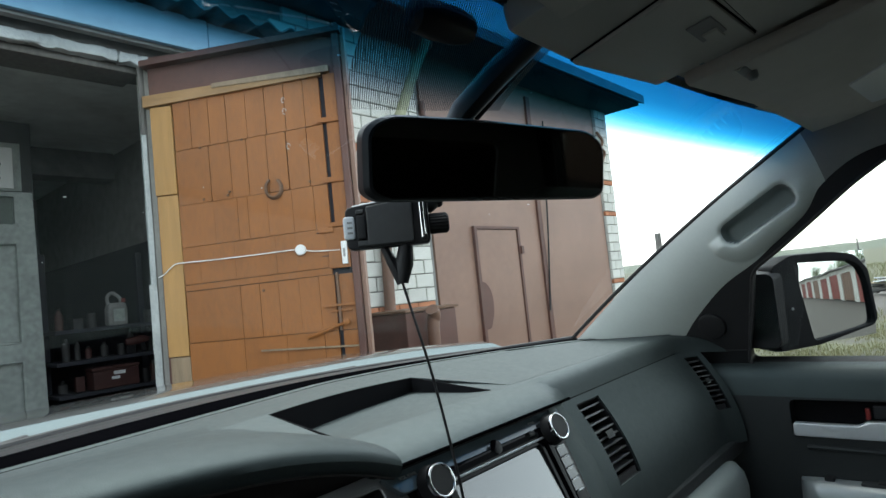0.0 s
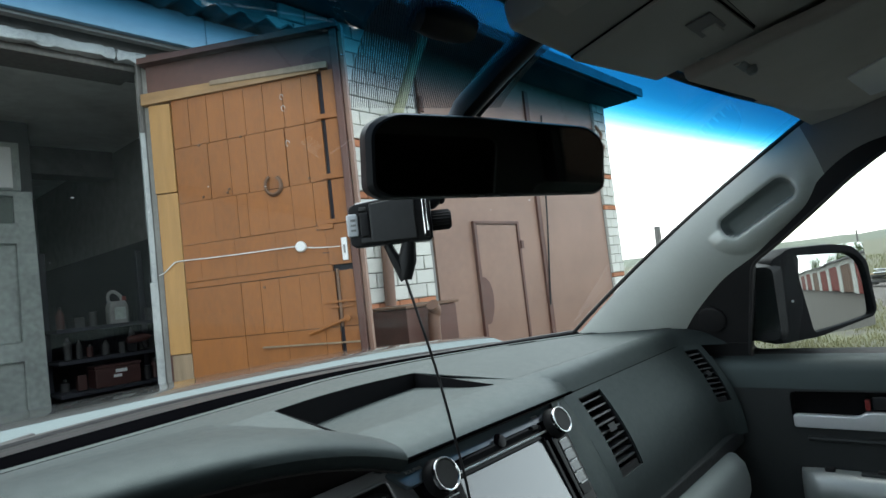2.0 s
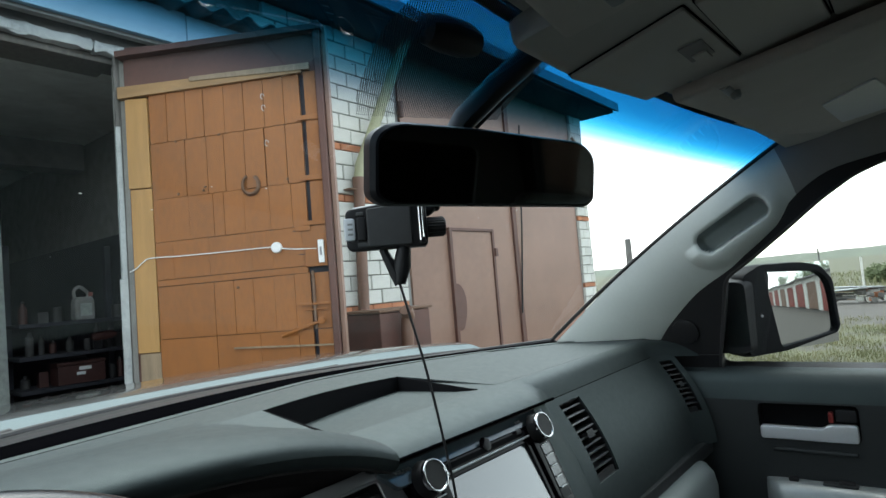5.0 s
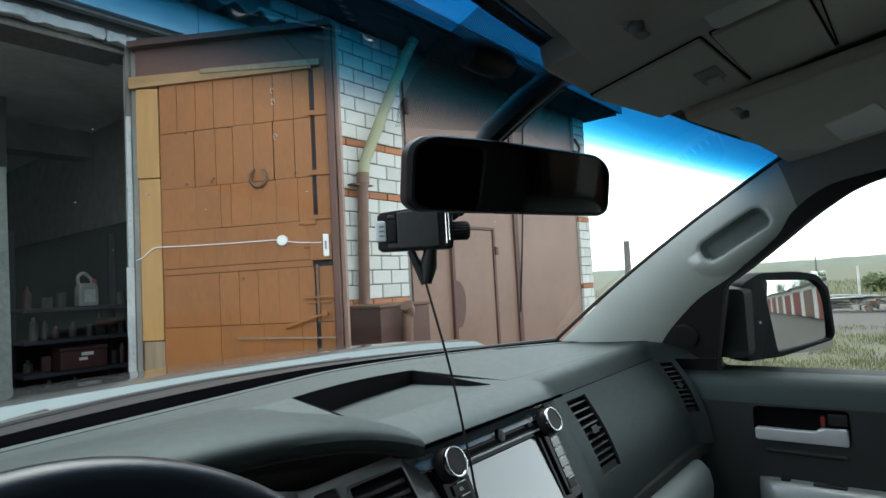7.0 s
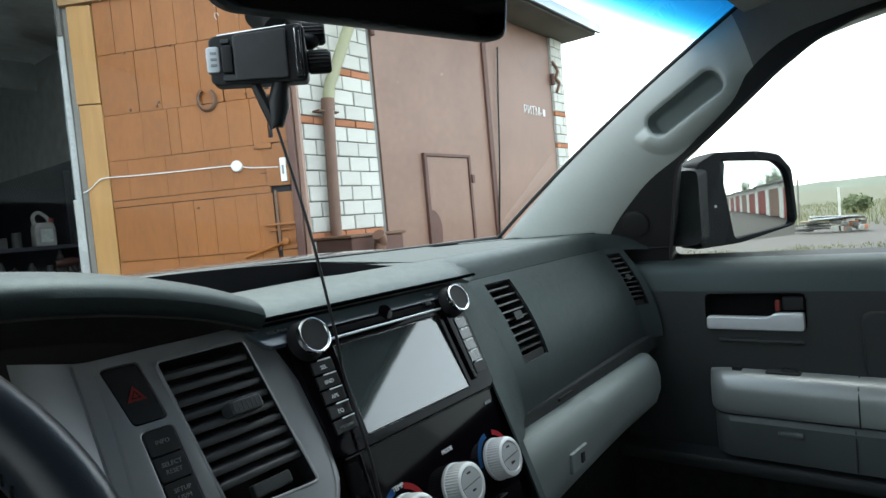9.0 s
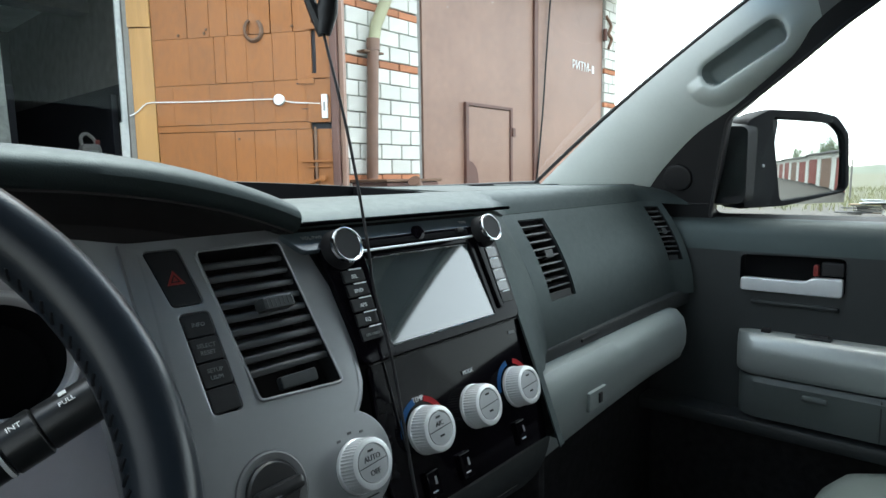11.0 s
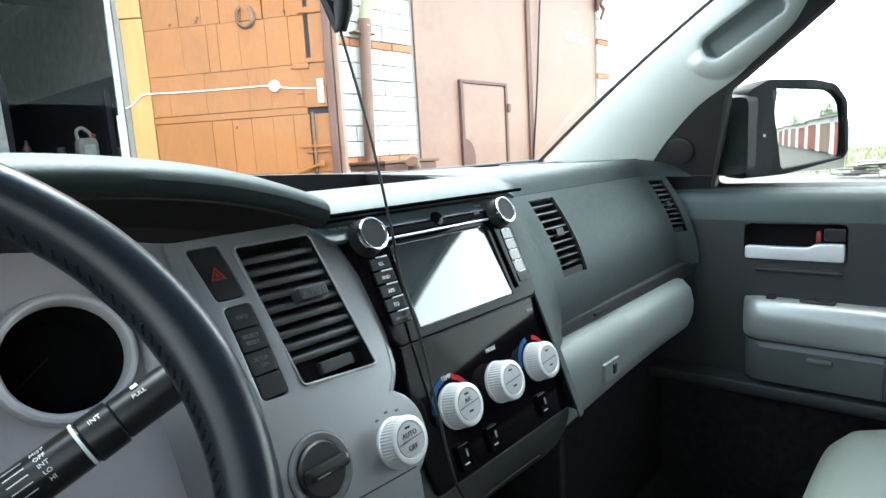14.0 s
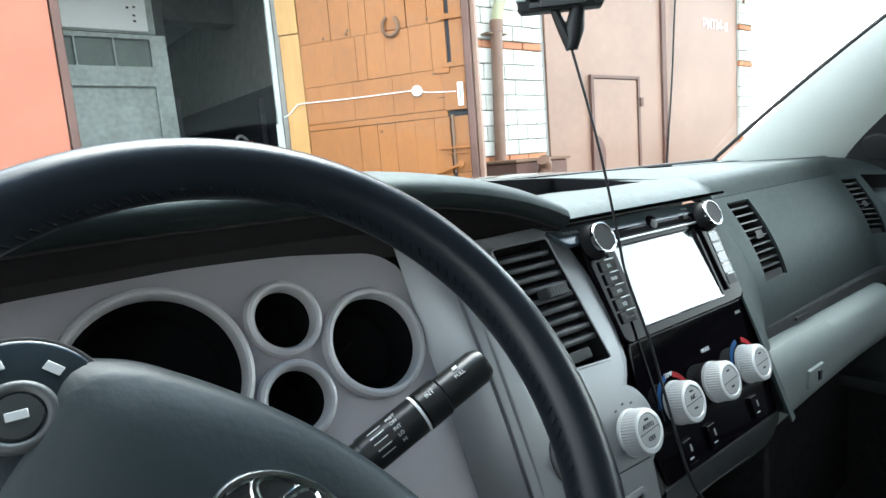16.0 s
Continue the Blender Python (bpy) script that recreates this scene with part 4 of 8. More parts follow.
    for x, z, r in gauges:
        g = part("gauge", lathe([(r, -0.001), (r * 0.97, -0.040), (r * 0.95, -0.048), (0, -0.048)], at(GAUGE, x, hg(z)), 48), UNDER_HOOD, dash, "deep round gauge, dark, switched off")
        part("bezel", ring(r + 0.0072, r - 0.0008, 0.0075, at(GAUGE, x, hg(z)), 48), BEZEL, g, "silver gauge ring")
        part("needle", bx((r * 0.25, -r * 0.2, -0.046), (r * 0.9, 0.0016, 0.001), 0.0003, 1, at(GAUGE, x, hg(z), 0, 215)), BLACK, g)
    # knee panel opening under the instruments
    part("knee_recess", plate(rounded([(-0.445, hg(1.10)), (-0.324, hg(1.10)), (-0.324, hg(1.214)), (-0.332, hg(1.2175)), (-0.406, hg(1.225)), (-0.445, hg(1.20))], 0.012), 0.0004, 0.003, GAUGE), DASH_DARK, dash)

    # driver side of the centre: silver panel, curved back to the instruments
    S = DRIVER
    flat_so_far = set(dash.children_recursive)
    sil = [(-0.298, hs(1.03)), (-0.150, hs(1.03)), (-0.144, hs(1.175)), (-0.141, hs(1.192))]
    c = (-0.1605, hs(1.2305))
    sil += [(c[0] + 0.0425 * math.cos(a), c[1] + 0.0425 * math.sin(a)) for a in [radians(-62 + 125 * i / 14) for i in range(15)]]
    sil += [(-0.128, hs(1.285)), (-0.1245, hs(1.33)), (-0.1285, hs(1.365)), (-0.1385, hs(1.40)), (-0.150, hs(1.419)), (-0.166, hs(1.426)), (-0.300, hs(1.424))]
    vent = rounded([(-0.245, hs(1.413)), (-0.166, hs(1.414)), (-0.150, hs(1.291)), (-0.230, hs(1.296))], 0.005)
    hazard = rounded([(-0.284, hs(1.417)), (-0.2565, hs(1.417)), (-0.2495, hs(1.3735)), (-0.2745, hs(1.3735))], 0.004)
    keys = rounded([(-0.2725, hs(1.368)), (-0.2485, hs(1.368)), (-0.2435, hs(1.295)), (-0.2675, hs(1.296))], 0.005)
    panel = part("silver_panel", plate(sil, -0.010, -0.002, S, holes=[vent, hazard, keys], bev=0.0015), SILVER, dash, "satin silver centre panel")
    edge = [p for p in sil[4:-1]]
    part("panel_edge", tube(curve_points([S @ Vector((x - 0.0052, h - (0.004 if h > hs(1.40) else 0.0), -0.0078)) for x, h in edge[14:]], 5), 0.0062, 12), SILVER, panel, "rounded silver edge")
    bend = []
    for i in range(17):
        t = i / 16
        e = t ** 1.75 * (1 - 0.18 * t) / 0.82
        x = -0.2870 - 0.0365 * t
        col = []
        for k in range(9):
            z = 1.424 - 0.36 * k / 8
            p0 = S @ Vector((x, hs(z), -0.0018))
            p1 = GAUGE @ Vector((x, hg(z), 0.0006))
            col.append(p0.lerp(p1, e))
        bend.append(col)
    part("panel_bend", loft(bend), SILVER, panel)
    # lip round the vent
    v = part("centre_vent", plate(rounded([(-0.2455, hs(1.4135)), (-0.1655, hs(1.4145)), (-0.1495, hs(1.2905)), (-0.2305, hs(1.2955))], 0.005), -0.040, -0.036, S), HOOD_IN, dash, "black louvred air vent")
    wall = loft([[S @ Vector((x, h, lv)) for x, h in vent + vent[:1]] for lv in (-0.038, -0.002)])
    part("duct", thick(wall, 0.001), BLACK, v)
    vent_slats(v, -0.243, -0.168, -0.229, -0.152, 1.409, 1.313, 9, S, -0.006, hs, tab=(-0.192, 1.363, 0.030))
    part("closing_wheel", bx((-0.188, hs(1.3035), -0.008), (0.036, 0.011, 0.008), 0.002, 2, S), DASH_DARK, v)
    lip = [S @ Vector((x, h, -0.0012)) for x, h in vent]
    part("vent_lip", tube(lip, 0.0014, 8, closed=True), SILVER, v)
    hz_sw = part("hazard_switch", plate(rounded([(-0.2835, hs(1.4165)), (-0.257, hs(1.4165)), (-0.250, hs(1.374)), (-0.274, hs(1.374))], 0.004), -0.008, -0.003, S, bev=0.001), BLACK, dash, "black hazard warning switch")
    tri_o = [(-0.007, -0.0045), (0.007, -0.0045), (0, 0.0075)]
    tri_i = [(-0.004, -0.0027), (0.004, -0.0027), (0, 0.0042)]
    part("warning_triangle", plate(tri_o, -0.0029, -0.0022, at(S, -0.266, hs(1.394)), holes=[tri_i]), RED_DIM, hz_sw, "red outlined warning triangle", smooth=False)
    part("warning_triangle", plate([(-0.002, -0.0015), (0.002, -0.0015), (0, 0.0022)], -0.0029, -0.0022, at(S, -0.266, hs(1.394))), RED_DIM, hz_sw, smooth=False)
    ks = part("key_block", plate(rounded([(-0.272, hs(1.3675)), (-0.249, hs(1.3675)), (-0.244, hs(1.2955)), (-0.267, hs(1.2965))], 0.004), -0.009, -0.006, S), UNDER_HOOD, dash)
    names = [("INFO",), ("SELECT", "RESET"), ("SETUP", "US/M"), ()]
    for i, words in enumerate(names):
        t0, t1 = i / 4, (i + 0.94) / 4
        za, zb = 1.3672 - 0.0715 * t0, 1.3672 - 0.0715 * t1
        xa, xb = -0.2718 + 0.005 * t0, -0.2718 + 0.005 * t1
        key = part("key", plate(rounded([(xa, hs(za)), (xa + 0.0228, hs(za)), (xb + 0.0228, hs(zb)), (xb, hs(zb))], 0.0025), -0.007, -0.0022, S, bev=0.0008), BLACK, ks)
        for j, w in enumerate(words):
            lettering(w, 0.0046, at(S, (xa + xb) / 2 + 0.0114, hs((za + zb) / 2) + (0.0028 if len(words) > 1 else 0) - 0.0056 * j, -0.0020, -2), DIM_PRINT, key)
    part("panel_seam", bx((-0.205, hs(1.1965), -0.0016), (0.135, 0.0012, 0.0012), 0, 1, S @ Matrix.Rotation(radians(-2), 4, "Z")), DASH_DARK, panel)
    blank = part("blank_switch_frame", plate(rect(-0.258, hs(1.115), -0.166, hs(1.184), 0.006), -0.003, 0.0004, S, holes=[rect(-0.253 + 0.0285 * i, hs(1.120), -0.2295 + 0.0285 * i, hs(1.178), 0.002) for i in range(3)], bev=0.001), SILVER, dash, "silver frame of blank switch slots")
    for i in range(3):
        part("blank_switch", plate(rect(-0.2525 + 0.0285 * i, hs(1.1205), -0.230 + 0.0285 * i, hs(1.1775)), -0.003, -0.0014, S), BLACK, blank)
    # light switch and fan knob
    k0 = at(S, -0.2385, hs(1.2355), -0.002)
    lk = part("light_switch", lathe([(0.0295, 0.0), (0.0295, 0.0015), (0.0280, 0.0022), (0.0235, 0.0008), (0.0228, -0.004), (0, -0.004)], k0, 40), DIAL, dash, "round lamp switch with a grey dial")
    part("turn_grip", merge(lathe([(0.0224, -0.004), (0.0222, 0.003), (0.0205, 0.005), (0, 0.005)], k0, 36), bx((0, 0, 0.009), (0.041, 0.011, 0.012), 0.004, 2, k0 @ Matrix.Rotation(radians(2), 4, "Z"))), GRIP, lk)
    part("pointer", bx((-0.009, -0.003, 0.0165), (0.012, 0.0011, 0.0004), 0, 1, k0), GREY_PRINT, lk)
    part("scale_ring", ring(0.0305, 0.0285, 0.0012, k0, 40), DARK_PRINT, lk)
    f0 = at(S, -0.1580, hs(1.2260), -0.002)
    for k, (a, w) in enumerate([(118, "OFF"), (92, ""), (66, "")]):
        p = (0.0285 * math.cos(radians(a)), 0.0285 * math.sin(radians(a)))
        part("dial_mark", bx((p[0], p[1], 0.0006), (0.0042, 0.0022, 0.0004), 0.0006, 1, f0), DARK_PRINT, panel)

    def air_knob(m, words, r=0.0226, height=0.0215):
        k = part("air_knob", lathe([(r * 1.03, 0.0), (r * 1.03, 0.003), (r, 0.004), (r * 0.97, height * 0.85), (r * 0.93, height * 0.97), (r * 0.88, height), (r * 0.74, height), (r * 0.70, height - 0.002), (0, height - 0.002)], m, 96, teeth=1, depth=0.0009, band=(0.0035, height * 0.86)), KNOB, dash, "ribbed silver rotary knob")
        part("key_face", lathe([(r * 0.69, height - 0.003), (r * 0.68, height - 0.0005), (0, height - 0.0002)], m, 40), KNOB_FACE, k, "grey push key in the knob")
        part("divider", bx((0, 0, height), (r * 1.34, 0.0008, 0.0004), 0, 1, m @ Matrix.Rotation(radians(4), 4, "Z")), DARK_PRINT, k)
        part("marker", bx((0, r * 0.48, height), (0.0055, 0.0018, 0.0006), 0, 1, m), BLACK, k)
        if words[1] != "OFF":
            part("marker", bx((0, -r * 0.30, height), (0.0055, 0.0018, 0.0006), 0, 1, m), BLACK, k)
        for j, w in enumerate(words):
            if w:
                lettering(w, 0.0064, at(m, 0, (0.0045 if j == 0 else -0.0072), height + 0.0002), DARK_PRINT, k)
        return k

    air_knob(f0, ("AUTO", "OFF"), 0.0220, 0.021)
    # bow the whole silver panel, so that its top leans back and its foot tucks under
    to_panel = DRIVER.inverted() @ Matrix.Translation(dash.location)
    from_panel = to_panel.inverted()
    bowed = set()
    for ob in dash.children_recursive:
        if ob in flat_so_far or ob.data in bowed:
            continue
        bowed.add(ob.data)
        bm = bmesh.new()
        bm.from_mesh(ob.data)
        bmesh.ops.transform(bm, matrix=to_panel, verts=bm.verts)
        if ob.name.startswith(("silver_panel", "panel_bend", "key_block", "hazard_switch", "centre_vent")):
            for k in range(28):
                bmesh.ops.bisect_plane(bm, geom=bm.verts[:] + bm.edges[:] + bm.faces[:], plane_co=(0, -0.23 + 0.0105 * k, 0), plane_no=(0, 1, 0))
        for v in bm.verts:
            u = v.co.y - hs(1.30)
            drop = 0.5 * u * u if abs(u) < 0.16 else 0.0128 + 0.16 * (abs(u) - 0.16)
            near = max(0.0, min(1.0, (v.co.x + 0.3235) / 0.0365))
            v.co.z += (0.0035 - drop) * near * near * (3 - 2 * near)
        bmesh.ops.transform(bm, matrix=from_panel, verts=bm.verts)
        bm.to_mesh(ob.data)
        bm.free()
        ob.data.set_sharp_from_angle(angle=radians(38))

    # centre body, black stack
    S = STACK
    body = [(-0.162, hs(1.421)), (0.192, hs(1.421)), (0.175, hs(1.36)), (0.160, hs(1.25)), (0.150, hs(1.165)), (-0.165, hs(1.165))]
    part("centre_body", plate(body, -0.045, -0.026, S), BLACK, dash)
    hinge = Matrix.Translation((0, hs(1.2285), -0.0075))
    S = CLIMATE @ hinge @ Matrix.Rotation(radians(5.5), 4, "X") @ hinge.inverted()
    lower = rounded([(-0.128, hs(1.296)), (0.132, hs(1.296)), (0.128, hs(1.235)), (0.112, hs(1.166)), (-0.135, hs(1.166)), (-0.138, hs(1.20))], 0.006)
    stack = part("climate_panel", plate(lower, -0.0125, -0.0075, S, bev=0.001), GLOSS, dash, "glossy black climate control panel")
    part("seam", bx((0.002, hs(1.2965), -0.0068), (0.255, 0.0014, 0.001), 0, 1, S), BLACK, stack)
    part("seam", bx((-0.108, hs(1.258), -0.0066), (0.0012, 0.085, 0.0016), 0, 1, S), BLACK, stack)
    part("small_label", bx((0.098, hs(1.284), -0.0066), (0.012, 0.0036, 0.0004), 0, 1, S), GREY_PRINT, stack)
    part("mode_label", bx((0.003, hs(1.262), -0.0066), (0.017, 0.0040, 0.0004), 0, 1, S), DARK_PRINT, stack)
    lettering("MODE", 0.0062, at(S, 0.003, hs(1.262), -0.0061), WHITE_PRINT, stack)
    for x, words, arcs in ((-0.0775, ("A/C", ""), True), (0.0005, ("", ""), False), (0.0775, ("", ""), True)):
        m = at(S, x, hs(1.2285), -0.0075)
        air_knob(m, words)
        if arcs:
            for a0, a1, mat in ((100, 178, BLUE_PRINT), (25, 75, RED_PRINT)):
                pts = [(0.0325 * math.cos(radians(a0 + (a1 - a0) * i / 12)), 0.0325 * math.sin(radians(a0 + (a1 - a0) * i / 12))) for i in range(13)]
                pts += [(0.0268 * math.cos(radians(a1 + (a0 - a1) * i / 12)), 0.0268 * math.sin(radians(a1 + (a0 - a1) * i / 12))) for i in range(13)]
                part("temperature_scale", plate(pts, 0.0, 0.0006, m), mat, stack, smooth=False)
            if x < 0:
                lettering("TEMP", 0.0065, at(m, 0, 0.0300, 0.0008), WHITE_PRINT, stack)
    for x, z in ((-0.0875, 1.184), (-0.038, 1.184), (0.063, 1.1845)):
        sw = part("rocker_switch", bx((x, hs(z), -0.006), (0.019, 0.026, 0.006), 0.002, 2, S), GLOSS, stack, "small black rocker switch")
        part("symbol", bx((x + 0.003, hs(z) + 0.003, -0.0028), (0.0030, 0.0075, 0.0004), 0.0012, 1, S), GREY_PRINT, sw)
        part("symbol", bx((x - 0.001, hs(z) - 0.0065, -0.0028), (0.0070, 0.0014, 0.0004), 0, 1, S), WHITE_PRINT, sw)
    # lower tray edge and dark hollow below
    part("tray", span(-0.13, 0.13, 0.66, 0.90, 1.00, 1.012, 0.004), BLACK, dash)
    foot = []
    for dz, back in ((0.0, 0.0), (0.012, 0.001), (0.030, 0.006), (0.050, 0.016), (0.072, 0.034), (0.095, 0.060), (0.12, 0.095)):
        row = []
        for k in range(13):
            u = k / 12
            p = S @ Vector((-0.140 + 0.254 * u, hs(1.1655), -0.009))
            row.append(p + Vector((0.012 * dz / 0.12 * (0.5 - u), back + 0.004 * math.sin(math.pi * u), -dz)))
        foot.append(row)
    cons = part("console_front", thick(loft(foot), 0.003), DASH_DARK, dash, "black console front tucked under the climate panel")
    part("pocket_lip", tube([p + Vector((0, -0.003, 0)) for p in foot[3][2:11]], 0.0016, 6), BLACK, cons)
    part("tray_back", span(-0.17, 0.17, 0.86, 0.89, 0.74, 1.16, 0.004), BLACK, dash)
    part("tray_cheek", span(-0.160, -0.146, 0.66, 0.90, 0.74, 1.16, 0.005), BLACK, dash)
    part("tray_cheek", span(0.150, 0.165, 0.70, 0.90, 0.74, 1.16, 0.005), CARPET, dash)

    S = STACK
    # passenger side: a face rounded from top to foot, turned inwards at its outer end
    def face(x, z, n=0.0):
        d, u = 1.41 - z, max(0.0, x - 0.68)
        slope = -0.80 + 4.4 * d
        turn = 16 * min(u, 0.06)
        y = 0.803 - 0.80 * d + 2.2 * d * d + 0.012 * (x - 0.24) / 0.45 - (8 * u * u if u < 0.06 else 0.0288 + 0.96 * (u - 0.06))
        out = Vector((-turn, -1, -slope)).normalized()
        return Vector((x, y, z)) + out * n

    vents = ((0.2395, 0.3115, 1.2925, 1.4005), (0.7000, 0.7315, 1.2965, 1.3990))
    xs = sorted({0.205, 0.222, *[0.3115 + 0.3885 * k / 14 for k in range(15)], *[v[k] for v in vents for k in (0, 1)], 0.2635, 0.2875, 0.7105, 0.721, 0.737, 0.7415})
    zs = sorted({1.231, 1.24, *[1.2505 + 0.159 * k / 20 for k in range(21)], *[v[k] for v in vents for k in (2, 3)]})
    bm = bmesh.new()
    grid = {}
    for x0, x1 in zip(xs, xs[1:]):
        for z0, z1 in zip(zs, zs[1:]):
            if any(v[0] < (x0 + x1) / 2 < v[1] and v[2] < (z0 + z1) / 2 < v[3] for v in vents):
                continue
            vs = []
            for c in ((x0, z0), (x1, z0), (x1, z1), (x0, z1)):
                if c not in grid:
                    grid[c] = bm.verts.new(face(*c))
                vs.append(grid[c])
            bm.faces.new(vs)
    fp = part("passenger_face", thick(bm, 0.003), DASH, dash, "charcoal panel over the glovebox")
    bend = []
    for i in range(9):
        t = i / 8
        e = t * t * (3 - 2 * t)
        col = []
        for k in range(13):
            z = 1.421 - 0.190 * k / 12
            x = (0.1405 - 0.05 * (1.421 - z)) * (1 - t) + t * 0.2235
            p0 = S @ Vector((x, hs(z), -0.0065))
            col.append(p0.lerp(face(x, min(z, 1.4095), 0.0012), e))
        bend.append(col)
    part("cheek", thick(loft(bend), 0.003), DASH, fp)
    side = []
    for k in range(6):
        z = 1.238 - 0.085 * k / 5
        p0 = S @ Vector((0.138 - 0.10 * (1.238 - z), hs(z), -0.012))
        side.append([p0, p0 + Vector((0.013, 0.002, 0)), p0 + Vector((0.019, 0.012, 0)), p0 + Vector((0.020, 0.10, 0))])
    part("side_trim", thick(loft(side), 0.002), DASH, fp)
    for nm, (x0, x1, z0, z1), tab_z in (("side_vent", vents[0], 1.353), ("end_vent", vents[1], 1.352)):
        cols = [x0 + (x1 - x0) * k / 4 for k in range(5)]
        vv = part(nm, thick(loft([[face(x, z, -0.030) for x in cols] for z in (z0, (z0 + z1) / 2, z1)]), 0.002), GAP, dash, "narrow black air vent")
        rim = [(x0, z0 + (z1 - z0) * k / 8) for k in range(8)] + [(x, z1) for x in cols[:-1]] + [(x1, z1 - (z1 - z0) * k / 8) for k in range(8)] + [(x, z0) for x in cols[:0:-1]]
        part("duct", thick(loft([[face(x, z, lv) for x, z in rim + rim[:1]] for lv in (-0.031, 0.0)]), 0.001), BLACK, vv)
        for k in range(9):
            z = z0 + 0.012 + (z1 - z0 - 0.014) * (k + 0.5) / 9
            rows = [[face(x, z + dz, lv) for x in cols] for dz, lv in ((-0.0011, -0.0022), (0.0009, -0.0018), (0.0055, -0.022), (0.0035, -0.0225))]
            part("slat", loft([*rows, rows[0]]), VENT, vv)
        part("closing_wheel", loft([[face(x, z0 + dz, lv) for x in (x0 + 0.006, x1 - 0.006)] for dz, lv in ((0.001, -0.006), (0.001, -0.001), (0.010, -0.0005), (0.0105, -0.006))]), BLACK, vv)
        xm, w = (x0 + x1) / 2, (x1 - x0) * 0.15
        part("tab", loft([[face(x, tab_z + dz, lv) for x in (xm - w, xm + w)] for dz, lv in ((-0.005, -0.010), (-0.005, 0.0035), (0.005, 0.0045), (0.005, -0.010))], caps=False), DASH_DARK, vv, "vent slider")
        g = 0.0075
        around = rounded([(x0 - g * 0.6, z0 - 0.021), (x1 + g, z0 - 0.021), (x1 + g * 0.8, z1 + 0.0035), (x0 - g * 0.6, z1 + 0.0035)], 0.006, 3)
        fine = []
        for q, r in zip(around, around[1:] + around[:1]):
            fine += [(q[0] + (r[0] - q[0]) * k / 5, q[1] + (r[1] - q[1]) * k / 5) for k in range(5)]
        part("vent_surround", tube([face(x, z, 0.0004) for x, z in fine], 0.0019, 8, closed=True), DASH, vv)
        wide = [(x + math.copysign(0.0024, x - (x0 + x1) / 2), z + math.copysign(0.0024, z - (z0 + z1) / 2)) for x, z in fine]
        part("surround_gap", tube([face(x, z, 0.0) for x, z in wide if x < 0.7405], 0.0009, 6), GAP, vv)
    part("under_ledge", span(0.165, 0.775, 0.725, 0.80, 1.205, 1.236, 0.006), DASH_DARK, dash, "dark ledge above the glovebox")
    part("ledge_clip", bx((0.325, 0.7235, 1.2265), (0.045, 0.004, 0.005), 0.001), BLACK, dash)
    # glovebox door, bulged, rounded at its outer end
    prof = [(0.775, 1.214), (0.735, 1.2195), (0.708, 1.214), (0.694, 1.198), (0.689, 1.175), (0.690, 1.150), (0.698, 1.128), (0.716, 1.113), (0.75, 1.105), (0.79, 1.104)]
    rows = []
    for i in range(41):
        t = i / 40
        x = 0.158 + 0.545 * t
        tail = max(0.0, (t - 0.86) / 0.14)
        k = 1 - math.sqrt(max(0.0, 1 - min(1.0, tail) ** 2)) if tail > 0 else 0.0
        drop = 0.020 * max(0.0, 1 - t * 1.6) ** 1.5
        rows.append([(x, y + k * 0.07 * (1 if y < 0.77 else 0.3), z * (1 - k * 0.55) + k * 0.55 * 1.17 - drop * (1.22 - z) / 0.11) for y, z in prof])
    gb = part("glovebox_door", thick(loft(rows), 0.004), GREY_SOFT, dash, "grey bulged glovebox door")
    part("latch", bx((0.280, 0.6905, 1.156), (0.052, 0.012, 0.028), 0.003), GREY_SOFT, gb, "flush glovebox latch")
    part("keyhole", bx((0.284, 0.6840, 1.157), (0.010, 0.004, 0.015), 0.002), BLACK, gb)
    # dark lower closing panels
    part("lower_panel", span(0.15, 0.78, 0.80, 0.84, 0.74, 1.22, 0.01), CARPET, dash)
    part("lower_panel", span(-0.78, -0.15, 0.84, 0.88, 0.74, 1.10, 0.01), DASH_DARK, dash)
    part("end_cap", span(0.768, 0.800, 0.76, 1.05, 0.95, 1.36, 0.01), DASH_DARK, dash)
    return dash


